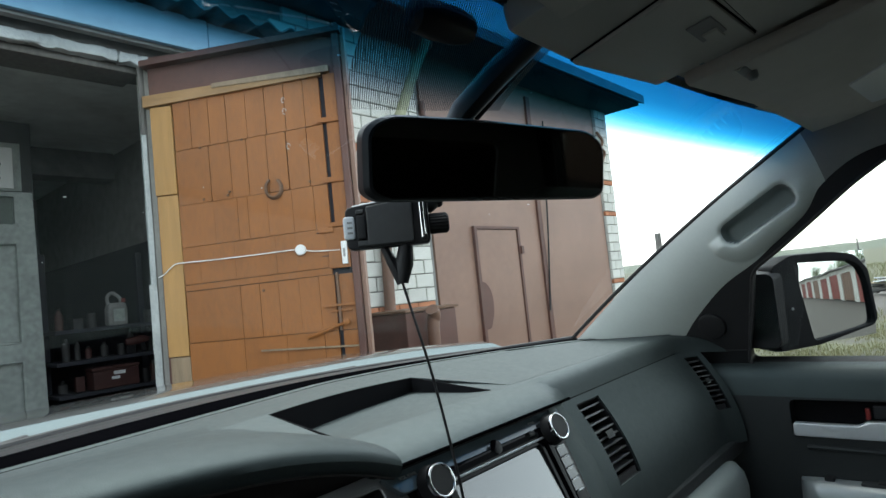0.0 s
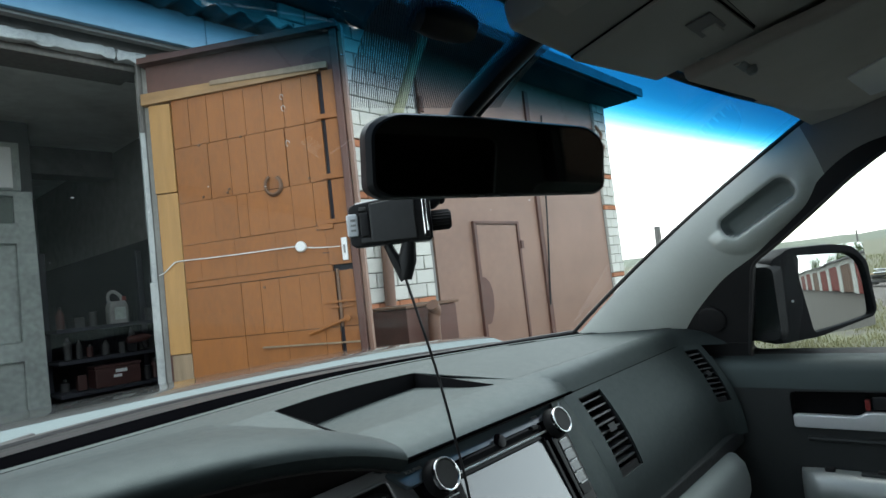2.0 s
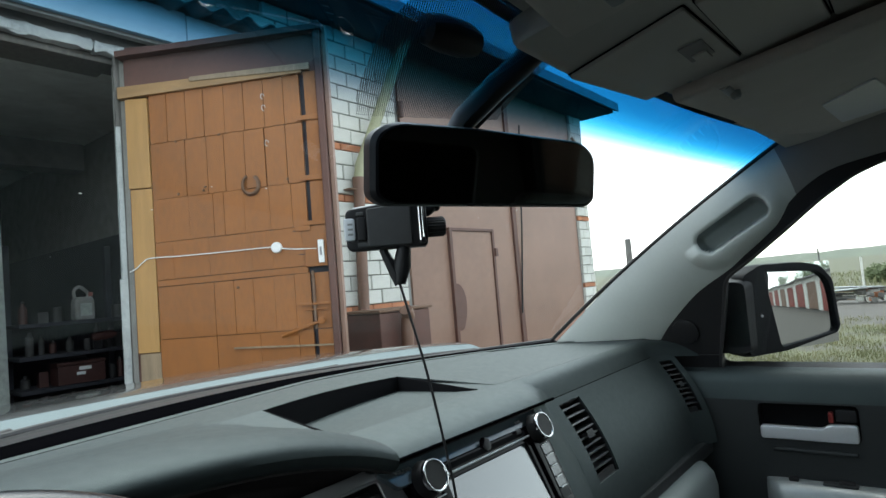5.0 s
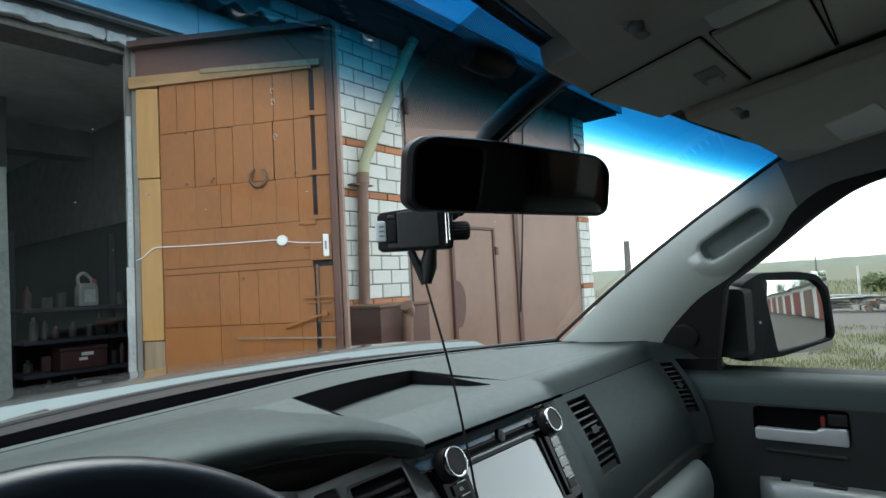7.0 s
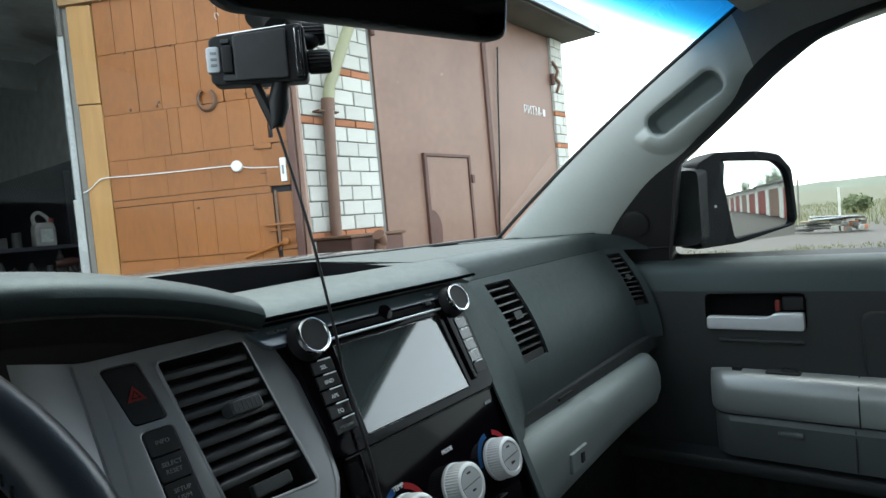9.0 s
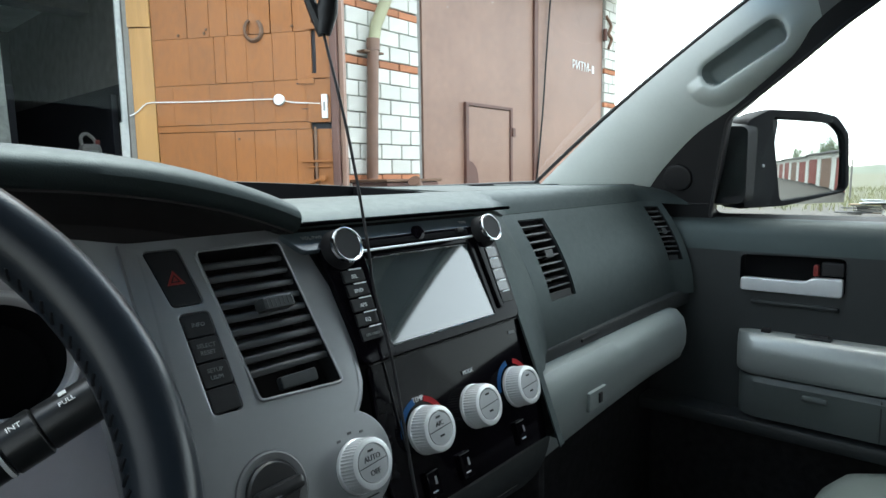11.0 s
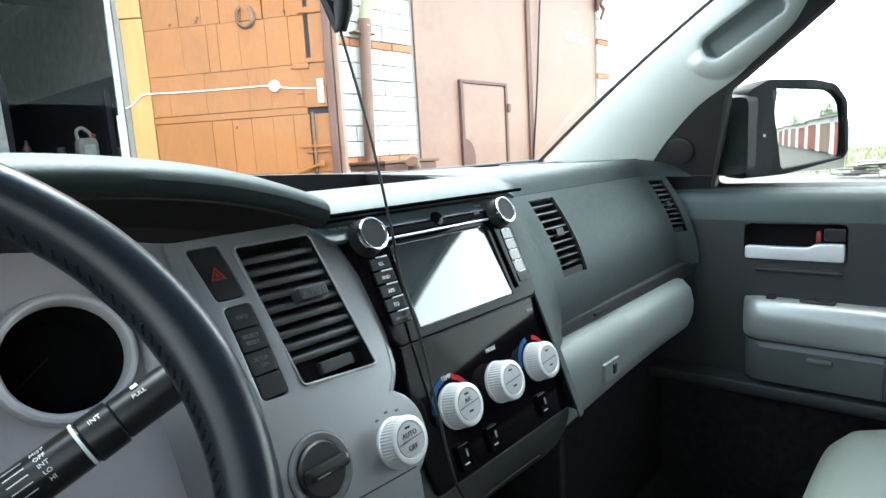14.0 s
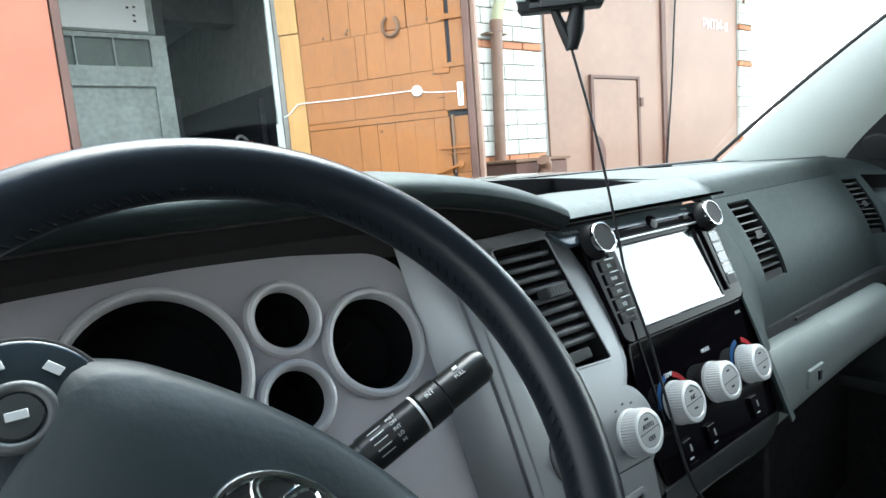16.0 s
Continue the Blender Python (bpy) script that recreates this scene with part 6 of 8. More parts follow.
# ---- mirror, dash cam, roof fittings, seats ----
def build_rear_mirror():
    rm = thing("rear_view_mirror", (-0.055, 0.70, 1.80), "black auto-dimming rear view mirror on the windscreen", "rear view mirror")
    c = Vector((-0.056, 0.676, 1.713))
    right = Vector((0.283, -0.093, 0.0)).normalized()
    nrm = Vector((right.y, -right.x, 0)).normalized()
    if nrm.y > 0:
        nrm = -nrm
    nrm = (nrm + Vector((0, 0, -0.16))).normalized()
    upv = nrm.cross(right).normalized()
    if upv.z < 0:
        upv = -upv
    M = frame_of(c, right, right.cross(nrm) * -1 if (right.cross(nrm)).z < 0 else right.cross(nrm), nrm)
    M = frame_of(c, right, upv, nrm)
    w, h = 0.147, 0.0395
    shape = rounded([(-w, -h * 0.80), (-w * 0.9, -h), (w * 0.9, -h), (w, -h * 0.8), (w, h * 0.52), (w * 0.84, h * 0.90), (-w * 0.2, h * 1.02), (-w * 0.84, h), (-w, h * 0.66)], 0.026, 6)
    shell = []
    for lv, k, kk in ((0.004, 0.97, 0.95), (0.0, 1.0, 1.0), (-0.012, 1.0, 1.0), (-0.026, 0.93, 0.88), (-0.034, 0.75, 0.6)):
        shell.append([M @ Vector((x * k, y * kk, lv)) for x, y in shape])
    hs_ = part("housing", loft(shell, close=True, caps=True), BLACK, rm, "rounded black mirror housing")
    part("mirror_glass", plate([(x * 0.95, y * 0.91) for x, y in shape], 0.0042, 0.0056, M), DARK_MIRROR, rm, "darkened mirror glass")
    for i in range(4):
        part("control_key", bx((-0.035 + 0.018 * i, -h * 0.94, 0.0045), (0.009, 0.004, 0.0025), 0.001, 2, M), RUBBER, hs_)
    part("arm", tube([M @ Vector((-0.010, 0.0, -0.028)), Vector((-0.080, 0.712, 1.752)), Vector((-0.074, 0.699, 1.768)), Vector((-0.062, 0.662, 1.797)), Vector((-0.054, 0.636, 1.814)), Vector((-0.050, 0.618, 1.826))], [0.014, 0.020, 0.022, 0.0230, 0.0225, 0.022], 14, flat=0.6), BLACK, rm, "black mirror arm reaching the roof edge")
    part("arm_channel", tube([Vector((-0.060, 0.697, 1.763)), Vector((-0.048, 0.660, 1.794)), Vector((-0.040, 0.634, 1.812))], [0.006, 0.007, 0.006], 8), BLACK, rm)
    p = Vector((-0.174, 0.634, 1.808))
    part("sensor_pod", tube([p + Vector((-0.034, 0.004, 0)), p + Vector((-0.030, 0.003, 0)), p + Vector((-0.012, 0, 0)), p + Vector((0.014, 0.0, 0.002)), p + Vector((0.030, -0.002, 0.002)), p + Vector((0.034, -0.002, 0.002))], [0.008, 0.014, 0.0175, 0.0175, 0.014, 0.008], 16, flat=0.9), BLACK, rm, "black sensor pod on the glass")


def build_dash_camera():
    dc = thing("dash_camera", (-0.08, 0.80, 1.70), "small black dash camera on a suction mount", "dash camera")
    right = Vector((0.70, -0.71, 0.0)).normalized()
    nrm = Vector((right.y, -right.x, 0)).normalized()
    if nrm.y > 0:
        nrm = -nrm
    upv = nrm.cross(right)
    M = frame_of((-0.0995, 0.7985, 1.668), right, upv, nrm)
    def outline(k=0.0):
        return rounded([(-0.0445 + k, -0.0225 + k), (-0.0400 + k, -0.0265 + k), (0.0425 - k, -0.0265 + k), (0.0450 - k, -0.0225 + k), (0.0445 - k, 0.0250 - k), (0.0400 - k, 0.0285 - k), (-0.0400 + k, 0.0195 - k), (-0.0440 + k, 0.0160 - k)], 0.004)

    body = part("body", plate(outline(), -0.010, 0.008, M, bev=0.002), BLACK, dc, "flat black camera body")
    lid_shape = rounded([(-0.0215, -0.0235), (0.0275, -0.0232), (0.0275, 0.0235), (-0.0215, 0.0185)], 0.003)
    part("screen_lid", plate(lid_shape, 0.007, 0.0118, M, bev=0.0015), DARK_GREY, body, "folded dark grey screen lid")
    part("hinge", bx((-0.0275, -0.003, 0.0085), (0.010, 0.026, 0.006), 0.002, 2, M), BLACK, body)
    part("hinge_knuckle", bx((-0.0285, 0.0135, 0.0085), (0.008, 0.0045, 0.005), 0.001, 2, M), DARK_GREY, body)
    part("hinge_knuckle", bx((-0.0265, -0.0205, 0.0085), (0.012, 0.0055, 0.005), 0.001, 2, M), DARK_GREY, body)
    top_line = [M @ Vector((-0.036, 0.0202, 0.004)), M @ Vector((0.000, 0.0243, 0.004)), M @ Vector((0.028, 0.0272, 0.004))]
    part("top_edge", tube(top_line, 0.0013, 8), STEEL, body, "bright top edge")
    part("light_window", bx((-0.0405, -0.003, 0.004), (0.0125, 0.0250, 0.014), 0.003, 2, M), CLEAR_PLASTIC, body, "frosted lamp window")
    for i in range(3):
        part("light_bar", bx((-0.0395, -0.0085 + 0.0055 * i, 0.0112), (0.0055, 0.0022, 0.001), 0, 1, M), GREY_PRINT, body)
    part("edge_frame", bx((0.0385, 0.0005, 0.0070), (0.0070, 0.048, 0.010), 0.002, 2, M), BLACK, body)
    for dx, z0, z1 in ((-0.0012, -0.020, 0.022), (0.0022, -0.017, 0.019)):
        part("chrome_line", bx((0.0375 + dx, (z0 + z1) / 2, 0.0124), (0.0014, z1 - z0, 0.0012), 0.0005, 1, M), CHROME, body, "bright metal edge strip")
    part("edge_groove", bx((0.0385, 0, 0.0120), (0.0014, 0.036, 0.001), 0.0004, 1, M), BLACK, body)
    m = M @ Matrix.Translation((0.056, -0.004, -0.012)) @ Matrix.Rotation(radians(90), 4, "Y")
    part("clamp_knob", lathe([(0, -0.012), (0.009, -0.012), (0.0115, -0.010), (0.0115, 0.008), (0.009, 0.011), (0.005, 0.011), (0, 0.009)], m, 40, teeth=1, depth=0.0012, band=(-0.0101, 0.0081)), BLACK, dc, "ribbed clamp knob")
    part("clamp_knob", lathe([(0, -0.012), (0.009, -0.012), (0.0115, -0.010), (0.0115, 0.008), (0.009, 0.011), (0, 0.011)], M @ Matrix.Translation((0.052, 0.026, -0.020)) @ Matrix.Rotation(radians(90), 4, "Y"), 40, teeth=1, depth=0.0012, band=(-0.0101, 0.0081)), BLACK, dc)
    glass = screen_point(-0.07, 0.73, -0.004)
    part("arm", tube(curve_points([M @ Vector((0.02, 0.02, -0.008)), M @ Vector((0.05, 0.018, -0.016)), M @ Vector((0.03, 0.045, -0.03)), glass + Vector((0.01, -0.02, -0.01))], 6), 0.008, 12), BLACK, dc, "jointed black mount arm")
    gm = frame_of(glass, (1, 0, 0), (0, -0.9, 0.44), (0, -0.44, -0.9))
    part("suction_cup", lathe([(0.027, 0.0), (0.026, 0.003), (0.018, 0.009), (0.014, 0.018), (0, 0.020)], gm, 36), RUBBER, dc, "black suction cup")
    # cable hanging to the dash
    a0 = M @ Vector((0.0175, -0.026, 0.0))
    plug = M @ Vector((0.0100, -0.066, 0.0))
    part("plug", tube([a0, a0.lerp(plug, 0.5), plug], [0.008, 0.0105, 0.0065], 10), BLACK, dc, "angled power plug")
    part("plug", tube([M @ Vector((-0.006, -0.026, 0)), M @ Vector((0.002, -0.045, 0)), plug], [0.0045, 0.0060, 0.006], 8), BLACK, dc)
    line = curve_points([plug, plug.lerp(Vector((-0.080, 0.753, 1.402)), 0.5) + Vector((0.001, -0.004, 0)), Vector((-0.0815, 0.750, 1.402)), Vector((-0.0865, 0.738, 1.362)), Vector((-0.0935, 0.708, 1.298)), Vector((-0.104, 0.683, 1.240)), Vector((-0.115, 0.655, 1.178)), Vector((-0.095, 0.645, 1.13)), Vector((-0.05, 0.67, 1.02))], 10)
    part("cable", tube(line, 0.0015, 8), BLACK, dc, "thin black power cable")


def build_overhead():
    C = frame_of((0, 0.584, 1.797), (1, 0, 0), (0, -0.984, 0.178), (0, -0.178, -0.984))
    oc = thing("overhead_console", (0, 0.45, 1.80), "beige-grey overhead console with storage lids", "overhead console")
    shape = rounded([(-0.135, -0.014), (0.0, -0.016), (0.135, 0.004), (0.137, 0.50), (-0.137, 0.50)], 0.010)
    base = part("base", plate(shape, -0.03, -0.002, C, bev=0.006), CONSOLE, oc)
    for b0, b1 in ((0.008, 0.116), (0.1195, 0.203), (0.2065, 0.33)):
        lid = part("lid", plate(rounded([(-0.050 if b0 > 0.05 else -0.030, b0 if b0 > 0.05 else -0.012), (0.130, b0), (0.130, b1), (-0.050, b1 - 0.006)], 0.004), -0.003, 0.003, C, bev=0.0015), CONSOLE, oc, "storage lid")
        g = 0.0016
        part("lid_joint", plate(rounded([((-0.050 if b0 > 0.05 else -0.030) - g, (b0 if b0 > 0.05 else -0.012) - g), (0.130 + g, b0 - g), (0.130 + g, b1 + g), (-0.050 - g, b1 - 0.006 + g)], 0.004), -0.0022, -0.0008, C), GAP, lid, "dark joint round the lid")
        if b0 < 0.01:
            part("push_latch", bx((0.050, 0.091, 0.0032), (0.048, 0.024, 0.003), 0.001, 2, C), RAIL_SHADE, lid)
            part("latch_face", bx((0.066, 0.092, 0.0055), (0.026, 0.015, 0.004), 0.002, 2, C), CONSOLE, lid)
    part("reading_lamp", plate(rounded([(-0.110, 0.125), (-0.060, 0.125), (-0.060, 0.195), (-0.110, 0.195)], 0.010), -0.002, 0.004, C, bev=0.002), PILLAR, oc, "unlit frosted reading lamp")
    for s in (1, -1):
        vis = thing("sun_visor", (0.38 * s, 0.50, 1.78), "beige-grey fabric sun visor folded up", "sun visor", group="sun visors")
        V = frame_of((0, 0.530, 1.796), (1, 0, 0), (0, -0.989, 0.148), (0, -0.148, -0.989))
        def drop(x):
            return 0.085 * (abs(x) / 0.66) ** 2
        pts = rounded([(0.1345, -0.018), (0.40, 0.014), (0.53, 0.036), (0.61, 0.085), (0.60, 0.215), (0.42, 0.235), (0.1345, 0.235)], 0.006)
        body = part("body", plate([(x * s, y) for x, y in pts], -0.010, 0.008, V, bev=0.006), LINING, vis)
        pan = rounded([(0.400, 0.103), (0.560, 0.112), (0.560, 0.196), (0.350, 0.168)], 0.006)
        part("vanity_cover", plate([(x * s, y) for x, y in pan], 0.006, 0.0105, V, bev=0.001), CLEAR_PLASTIC if s > 0 else LINING, vis, "pale vanity mirror cover")
        part("clip_rod", tube([V @ Vector((0.195 * s, 0.034, 0.004)), V @ Vector((0.148 * s, 0.034, 0.004))], 0.006, 10), CONSOLE, vis)
        clip = part("clip", bx((0.170 * s, 0.036, 0.006), (0.040, 0.012, 0.008), 0.003, 2, V), GREY_SOFT, vis, "visor clip")
        part("clip_hook", lathe([(0.006, 0), (0.006, 0.008), (0.004, 0.011), (0, 0.011)], V @ Matrix.Translation((0.180 * s, 0.040, 0.006)), 18), GREY_SOFT, clip)


def build_seats():
    for s, nm in ((1, "passenger"), (-1, "driver")):
        seat = thing("car_seat", (0.46 * s, 0.0, 0.55), "grey leather front seat with a rounded cushion", "car seat", group="front seats")
        x0, x1 = (0.22, 0.72)
        rows = []
        front = 0.465 if s > 0 else 0.15
        for i in range(21):
            u = -1 + i / 10
            edge = abs(u) ** 6
            prof = []
            for y, z in ((front - 0.03, 0.80), (front + 0.002, 0.87), (front + 0.010, 0.92), (front + 0.002, 0.955), (front - 0.022, 0.980), (front - 0.06, 0.992), (front - 0.11, 0.994), (front - 0.25, 0.975), (front - 0.55, 0.95)):
                zz = z + (0.018 * abs(u) ** 2 - 0.06 * edge) * (1 if z > 0.9 else 0.3)
                prof.append((s * ((x0 + x1) / 2 + u * (x1 - x0) / 2), y - 0.05 * edge - 0.012 * u * u, zz))
            rows.append(prof)
        part("cushion", thick(loft(rows), 0.01), SEAT, seat, "grey leather seat cushion")
        part("base", span(s * 0.26, s * 0.68, front - 0.50, front - 0.04, 0.55, 0.82, 0.03), DASH_DARK, seat)
        back = []
        for k in range(9):
            z = 0.93 + 0.57 * k / 8
            y = front - 0.52 - 0.20 * k / 8
            back.append([(s * (0.47 + (0.25 - 0.03 * (k / 8) ** 3) * math.cos(v)), y + 0.06 * math.sin(v), z) for v in [2 * math.pi * i / 24 for i in range(24)]])
        part("backrest", loft(back, close=True, caps=True), SEAT, seat, "grey leather backrest")
        part("headrest", bx((0.47 * s, front - 0.74, 1.54), (0.24, 0.09, 0.11), 0.04, 4), SEAT, seat)
    con = thing("centre_console", (0, 0.2, 0.52), "dark plastic console between the front seats", "console")
    part("body", span(-0.15, 0.15, -0.45, 0.62, 0.52, 0.86, 0.03), BLACK, con)
    part("lid", span(-0.14, 0.14, -0.45, 0.05, 0.865, 0.93, 0.03), SEAT, con, "padded grey console lid")
    lever = thing("gear_lever", (-0.03, 0.60, 0.86), "gear lever with a pale silver knob on the console", "gear lever")
    part("shaft", tube([(-0.03, 0.60, 0.85), (-0.045, 0.63, 0.98), (-0.052, 0.655, 1.06)], [0.012, 0.011, 0.013], 12), CHROME, lever)
    part("boot", lathe([(0.06, 0.0), (0.045, 0.03), (0.022, 0.07), (0.014, 0.09), (0, 0.09)], Matrix.Translation((-0.033, 0.605, 0.855)), 24), SEAT, lever, "grey leather gaiter")
    part("knob", tube([(-0.050, 0.652, 1.035), (-0.052, 0.658, 1.05), (-0.055, 0.666, 1.075), (-0.057, 0.670, 1.086), (-0.058, 0.671, 1.090)], [0.016, 0.026, 0.032, 0.024, 0.008], 20), WHITE_PLASTIC, lever, "pale rounded knob")


build_windscreen()
build_roof()
build_pillar(1)
build_pillar(-1)
build_cab_walls()
build_bonnet()
build_dash()
build_head_unit()
build_wheel()
build_door()
build_side_mirror()
build_rear_mirror()
build_dash_camera()
build_overhead()
build_seats()


# ---- outside: ground and far land ----
def build_ground():
    n = 90
    bm = bmesh.new()
    ticks = [math.copysign(abs(u) ** 2.6 * 900, u) for u in [-1 + 2 * i / n for i in range(n + 1)]]
    vs = []
    for y in ticks:
        row = []
        for x in ticks:
            flat = max(0.0, min(1.0, (math.hypot(x, y) - 9) / 20))
            z = 0.10 * flat * noise.noise((x * 0.12, y * 0.12, 0.3)) + 0.35 * flat * noise.noise((x * 0.02, y * 0.02, 2.0))
            row.append(bm.verts.new((x + 3, y, z)))
        vs.append(row)
    for a, b in zip(vs, vs[1:]):
        for i in range(n):
            bm.faces.new((a[i], a[i + 1], b[i + 1], b[i]))
    g = part("ground", bm, GROUND)
    tagged(g, "bare dirt yard with patchy spring grass", "ground", kind="structure")
    # far wooded ridge
    bm = bmesh.new()
    rows = []
    for j in range(5):
        row = []
        for i in range(121):
            a = radians(-80 + 160 * i / 120)
            r = 420 + 120 * j
            z = (0, 5.0, 8.0, 9.5, 4.0)[j] * (0.75 + 0.5 * noise.noise((i * 0.06, j * 0.4, 1.0))) + (noise.noise((i * 0.9, j, 4.0)) * 1.0 if 0 < j < 4 else 0) - (2 if j == 0 else 0)
            row.append(bm.verts.new((r * math.cos(a), r * math.sin(a), z)))
        rows.append(row)
    for a, b in zip(rows, rows[1:]):
        for i in range(120):
            bm.faces.new((a[i], a[i + 1], b[i + 1], b[i]))
    tagged(part("backdrop", bm, HILLS), "low wooded hills on the horizon", "hills", kind="structure")


def grass_blades(name, count, place, height, label, seed, width=0.012):
    """Thin bent blades on the ground, as one object."""
    rnd = random.Random(seed)
    verts, faces = [], []
    for _ in range(count):
        x, y, z = place(rnd)
        h = height * rnd.uniform(0.5, 1.4)
        a = rnd.uniform(0, 6.283)
        w = width * (1 + 0.8 * rnd.random())
        dx, dy = math.cos(a), math.sin(a)
        lx, ly = rnd.uniform(-0.5, 0.5) * h, rnd.uniform(-0.5, 0.5) * h
        k = len(verts)
        verts += [(x - dx * w, y - dy * w, z - 0.03), (x + dx * w, y + dy * w, z - 0.03), (x + lx * 0.4 + dx * w * 0.7, y + ly * 0.4 + dy * w * 0.7, z + h * 0.6), (x + lx * 0.4 - dx * w * 0.7, y + ly * 0.4 - dy * w * 0.7, z + h * 0.6), (x + lx, y + ly, z + h)]
        faces += [(k, k + 1, k + 2, k + 3), (k + 3, k + 2, k + 4)]
    me = bpy.data.meshes.new(name)
    me.from_pydata(verts, [], faces)
    me.materials.append(GRASS)
    return tagged(new(name, me), label, "grass", kind="stuff")


def build_tree(x, y, h, spread, mat, seed, label, dense=520):
    rnd = random.Random(seed)
    t = thing("tree", (x, y, 0), label, "tree", group="trees beyond the garages")
    trunk = [Vector((x + 0.1 * math.sin(k), y, h * 0.62 * k / 5 - 0.1)) for k in range(6)]
    tips = []
    bms = [tube(trunk, [0.16 * h / 8 * (1 - 0.14 * k) for k in range(6)], 8)]
    for k in range(9):
        b = trunk[2 + k % 4]
        a = rnd.uniform(0, 6.283)
        e = b + Vector((math.cos(a) * spread * rnd.uniform(0.4, 0.9), math.sin(a) * spread * rnd.uniform(0.4, 0.9), h * rnd.uniform(0.12, 0.36)))
        bms.append(tube([b, b.lerp(e, 0.5) + Vector((0, 0, 0.1)), e], [0.05, 0.03, 0.012], 5))
        tips += [e, b.lerp(e, 0.65)]
    part("trunk", merge(*bms), BARK, t)
    verts, faces = [], []
    for _ in range(dense * 3):
        c = rnd.choice(tips)
        r = spread * 0.42
        p = c + Vector((rnd.gauss(0, r * 0.55), rnd.gauss(0, r * 0.55), rnd.gauss(0, r * 0.5)))
        s = rnd.uniform(0.07, 0.16) * max(h / 7, 0.75)
        u = Vector((rnd.gauss(0, 1), rnd.gauss(0, 1), rnd.gauss(0, 1))).normalized()
        v = u.orthogonal().normalized()
        k = len(verts)
        verts += [p - u * s, p + v * s * 0.6, p + u * s, p - v * s * 0.6]
        faces.append((k, k + 1, k + 2, k + 3))
    me = bpy.data.meshes.new("crown")
    me.from_pydata([v - t.location for v in verts], [], faces)
    me.materials.append(mat)
    ob = new("crown", me)
    ob.parent = t


def build_far_things():
    def right_bank(rnd):
        while True:
            x, y = rnd.triangular(3.5, 18.5, 8), rnd.uniform(-6, 9)
            if noise.noise((x * 0.7, y * 0.7, 5.0)) + rnd.uniform(-0.35, 0.35) > 0.02:
                return (x, y, 0)

    grass_blades("grass", 60000, right_bank, 0.055, "sparse spring grass on the dirt", 3, 0.005)

    def meadow(rnd):
        return (rnd.uniform(26, 60), rnd.uniform(-12, 30), 0)

    grass_blades("meadow_grass", 9000, meadow, 0.35, "taller green meadow grass", 4)
    # old roofing sheets and boards piled on a low brick stump
    pile = thing("rubble_pile", (23.8, 2.2, 0), "low heap of old roofing sheets and boards on rubble", "rubble")
    rnd = random.Random(8)
    for k in range(26):
        y = 1.35 + 1.0 * rnd.random()
        m = Matrix.Translation((23.4 + rnd.uniform(-0.3, 0.8), y, 0.06 + 0.3 * rnd.random())) @ Matrix.Rotation(rnd.uniform(0, 3), 4, "Z") @ Matrix.Rotation(rnd.uniform(-0.3, 0.3), 4, "X")
        part("stone", bx((0, 0, 0), (rnd.uniform(0.16, 0.34), rnd.uniform(0.12, 0.2), rnd.uniform(0.08, 0.2)), 0.02, 1, m), rnd.choice((CONCRETE, BRICK_RED, OLD_TIMBER, BRICK_WHITE)), pile)
    for k in range(9):
        m = Matrix.Translation((23.6 + rnd.uniform(-0.3, 0.5), 2.95 + rnd.uniform(-0.35, 0.3), 0.05 + 0.04 * k)) @ Matrix.Rotation(1.2 + rnd.uniform(-0.4, 0.4), 4, "Z") @ Matrix.Rotation(rnd.uniform(-0.12, 0.12), 4, "X")
        part("board", bx((0, 0, 0), (rnd.uniform(0.6, 1.1), rnd.uniform(0.12, 0.22), 0.035), 0.006, 1, m), rnd.choice((OLD_TIMBER, BARE_WOOD, DARK_GREY)), pile)
    for k, (y, z, w, tilt) in enumerate(((2.20, 0.49, 1.35, 0.04), (2.35, 0.43, 1.1, -0.06), (1.75, 0.45, 0.8, 0.02))):
        m = Matrix.Translation((23.6, y, z)) @ Matrix.Rotation(tilt, 4, "X") @ Matrix.Rotation(0.10, 4, "Y")
        part("sheet", bx((0, 0, 0), (0.9, w, 0.035), 0.008, 1, m), (ZINC, WHITE_SHEET, SLATE)[k], pile)
    for x, y, h, r, mat, lb in ((30, 2.5, 1.45, 0.05, WHITE_WALL, "white-painted wooden fence post in the meadow"), (33, 4.35, 2.02, 0.045, OLD_TIMBER, "thin weathered wooden post in the meadow"), (22.67, 9.50, 2.94, 0.14, OLD_TIMBER, "thick weathered wooden post"), (36, 0.9, 1.4, 0.06, BARE_WOOD, "short weathered wooden post in the meadow"), (36.5, 0.2, 1.35, 0.05, BARE_WOOD, "short weathered wooden post in the meadow")):
        p = thing("post", (x, y, 0), lb, "post", group="posts in the meadow")
        part("shaft", tube([(x, y, -0.2), (x, y, h * 0.5), (x + 0.03, y, h)], [r, r * 0.95, r * 0.85], 10), mat, p)
    for k, (x, y, h, s) in enumerate(((39.5, 2.25, 0.85, 0.62),)):
        build_tree(x, y, h, s, LEAVES, 20 + k, "low green bush in the meadow", 1500)


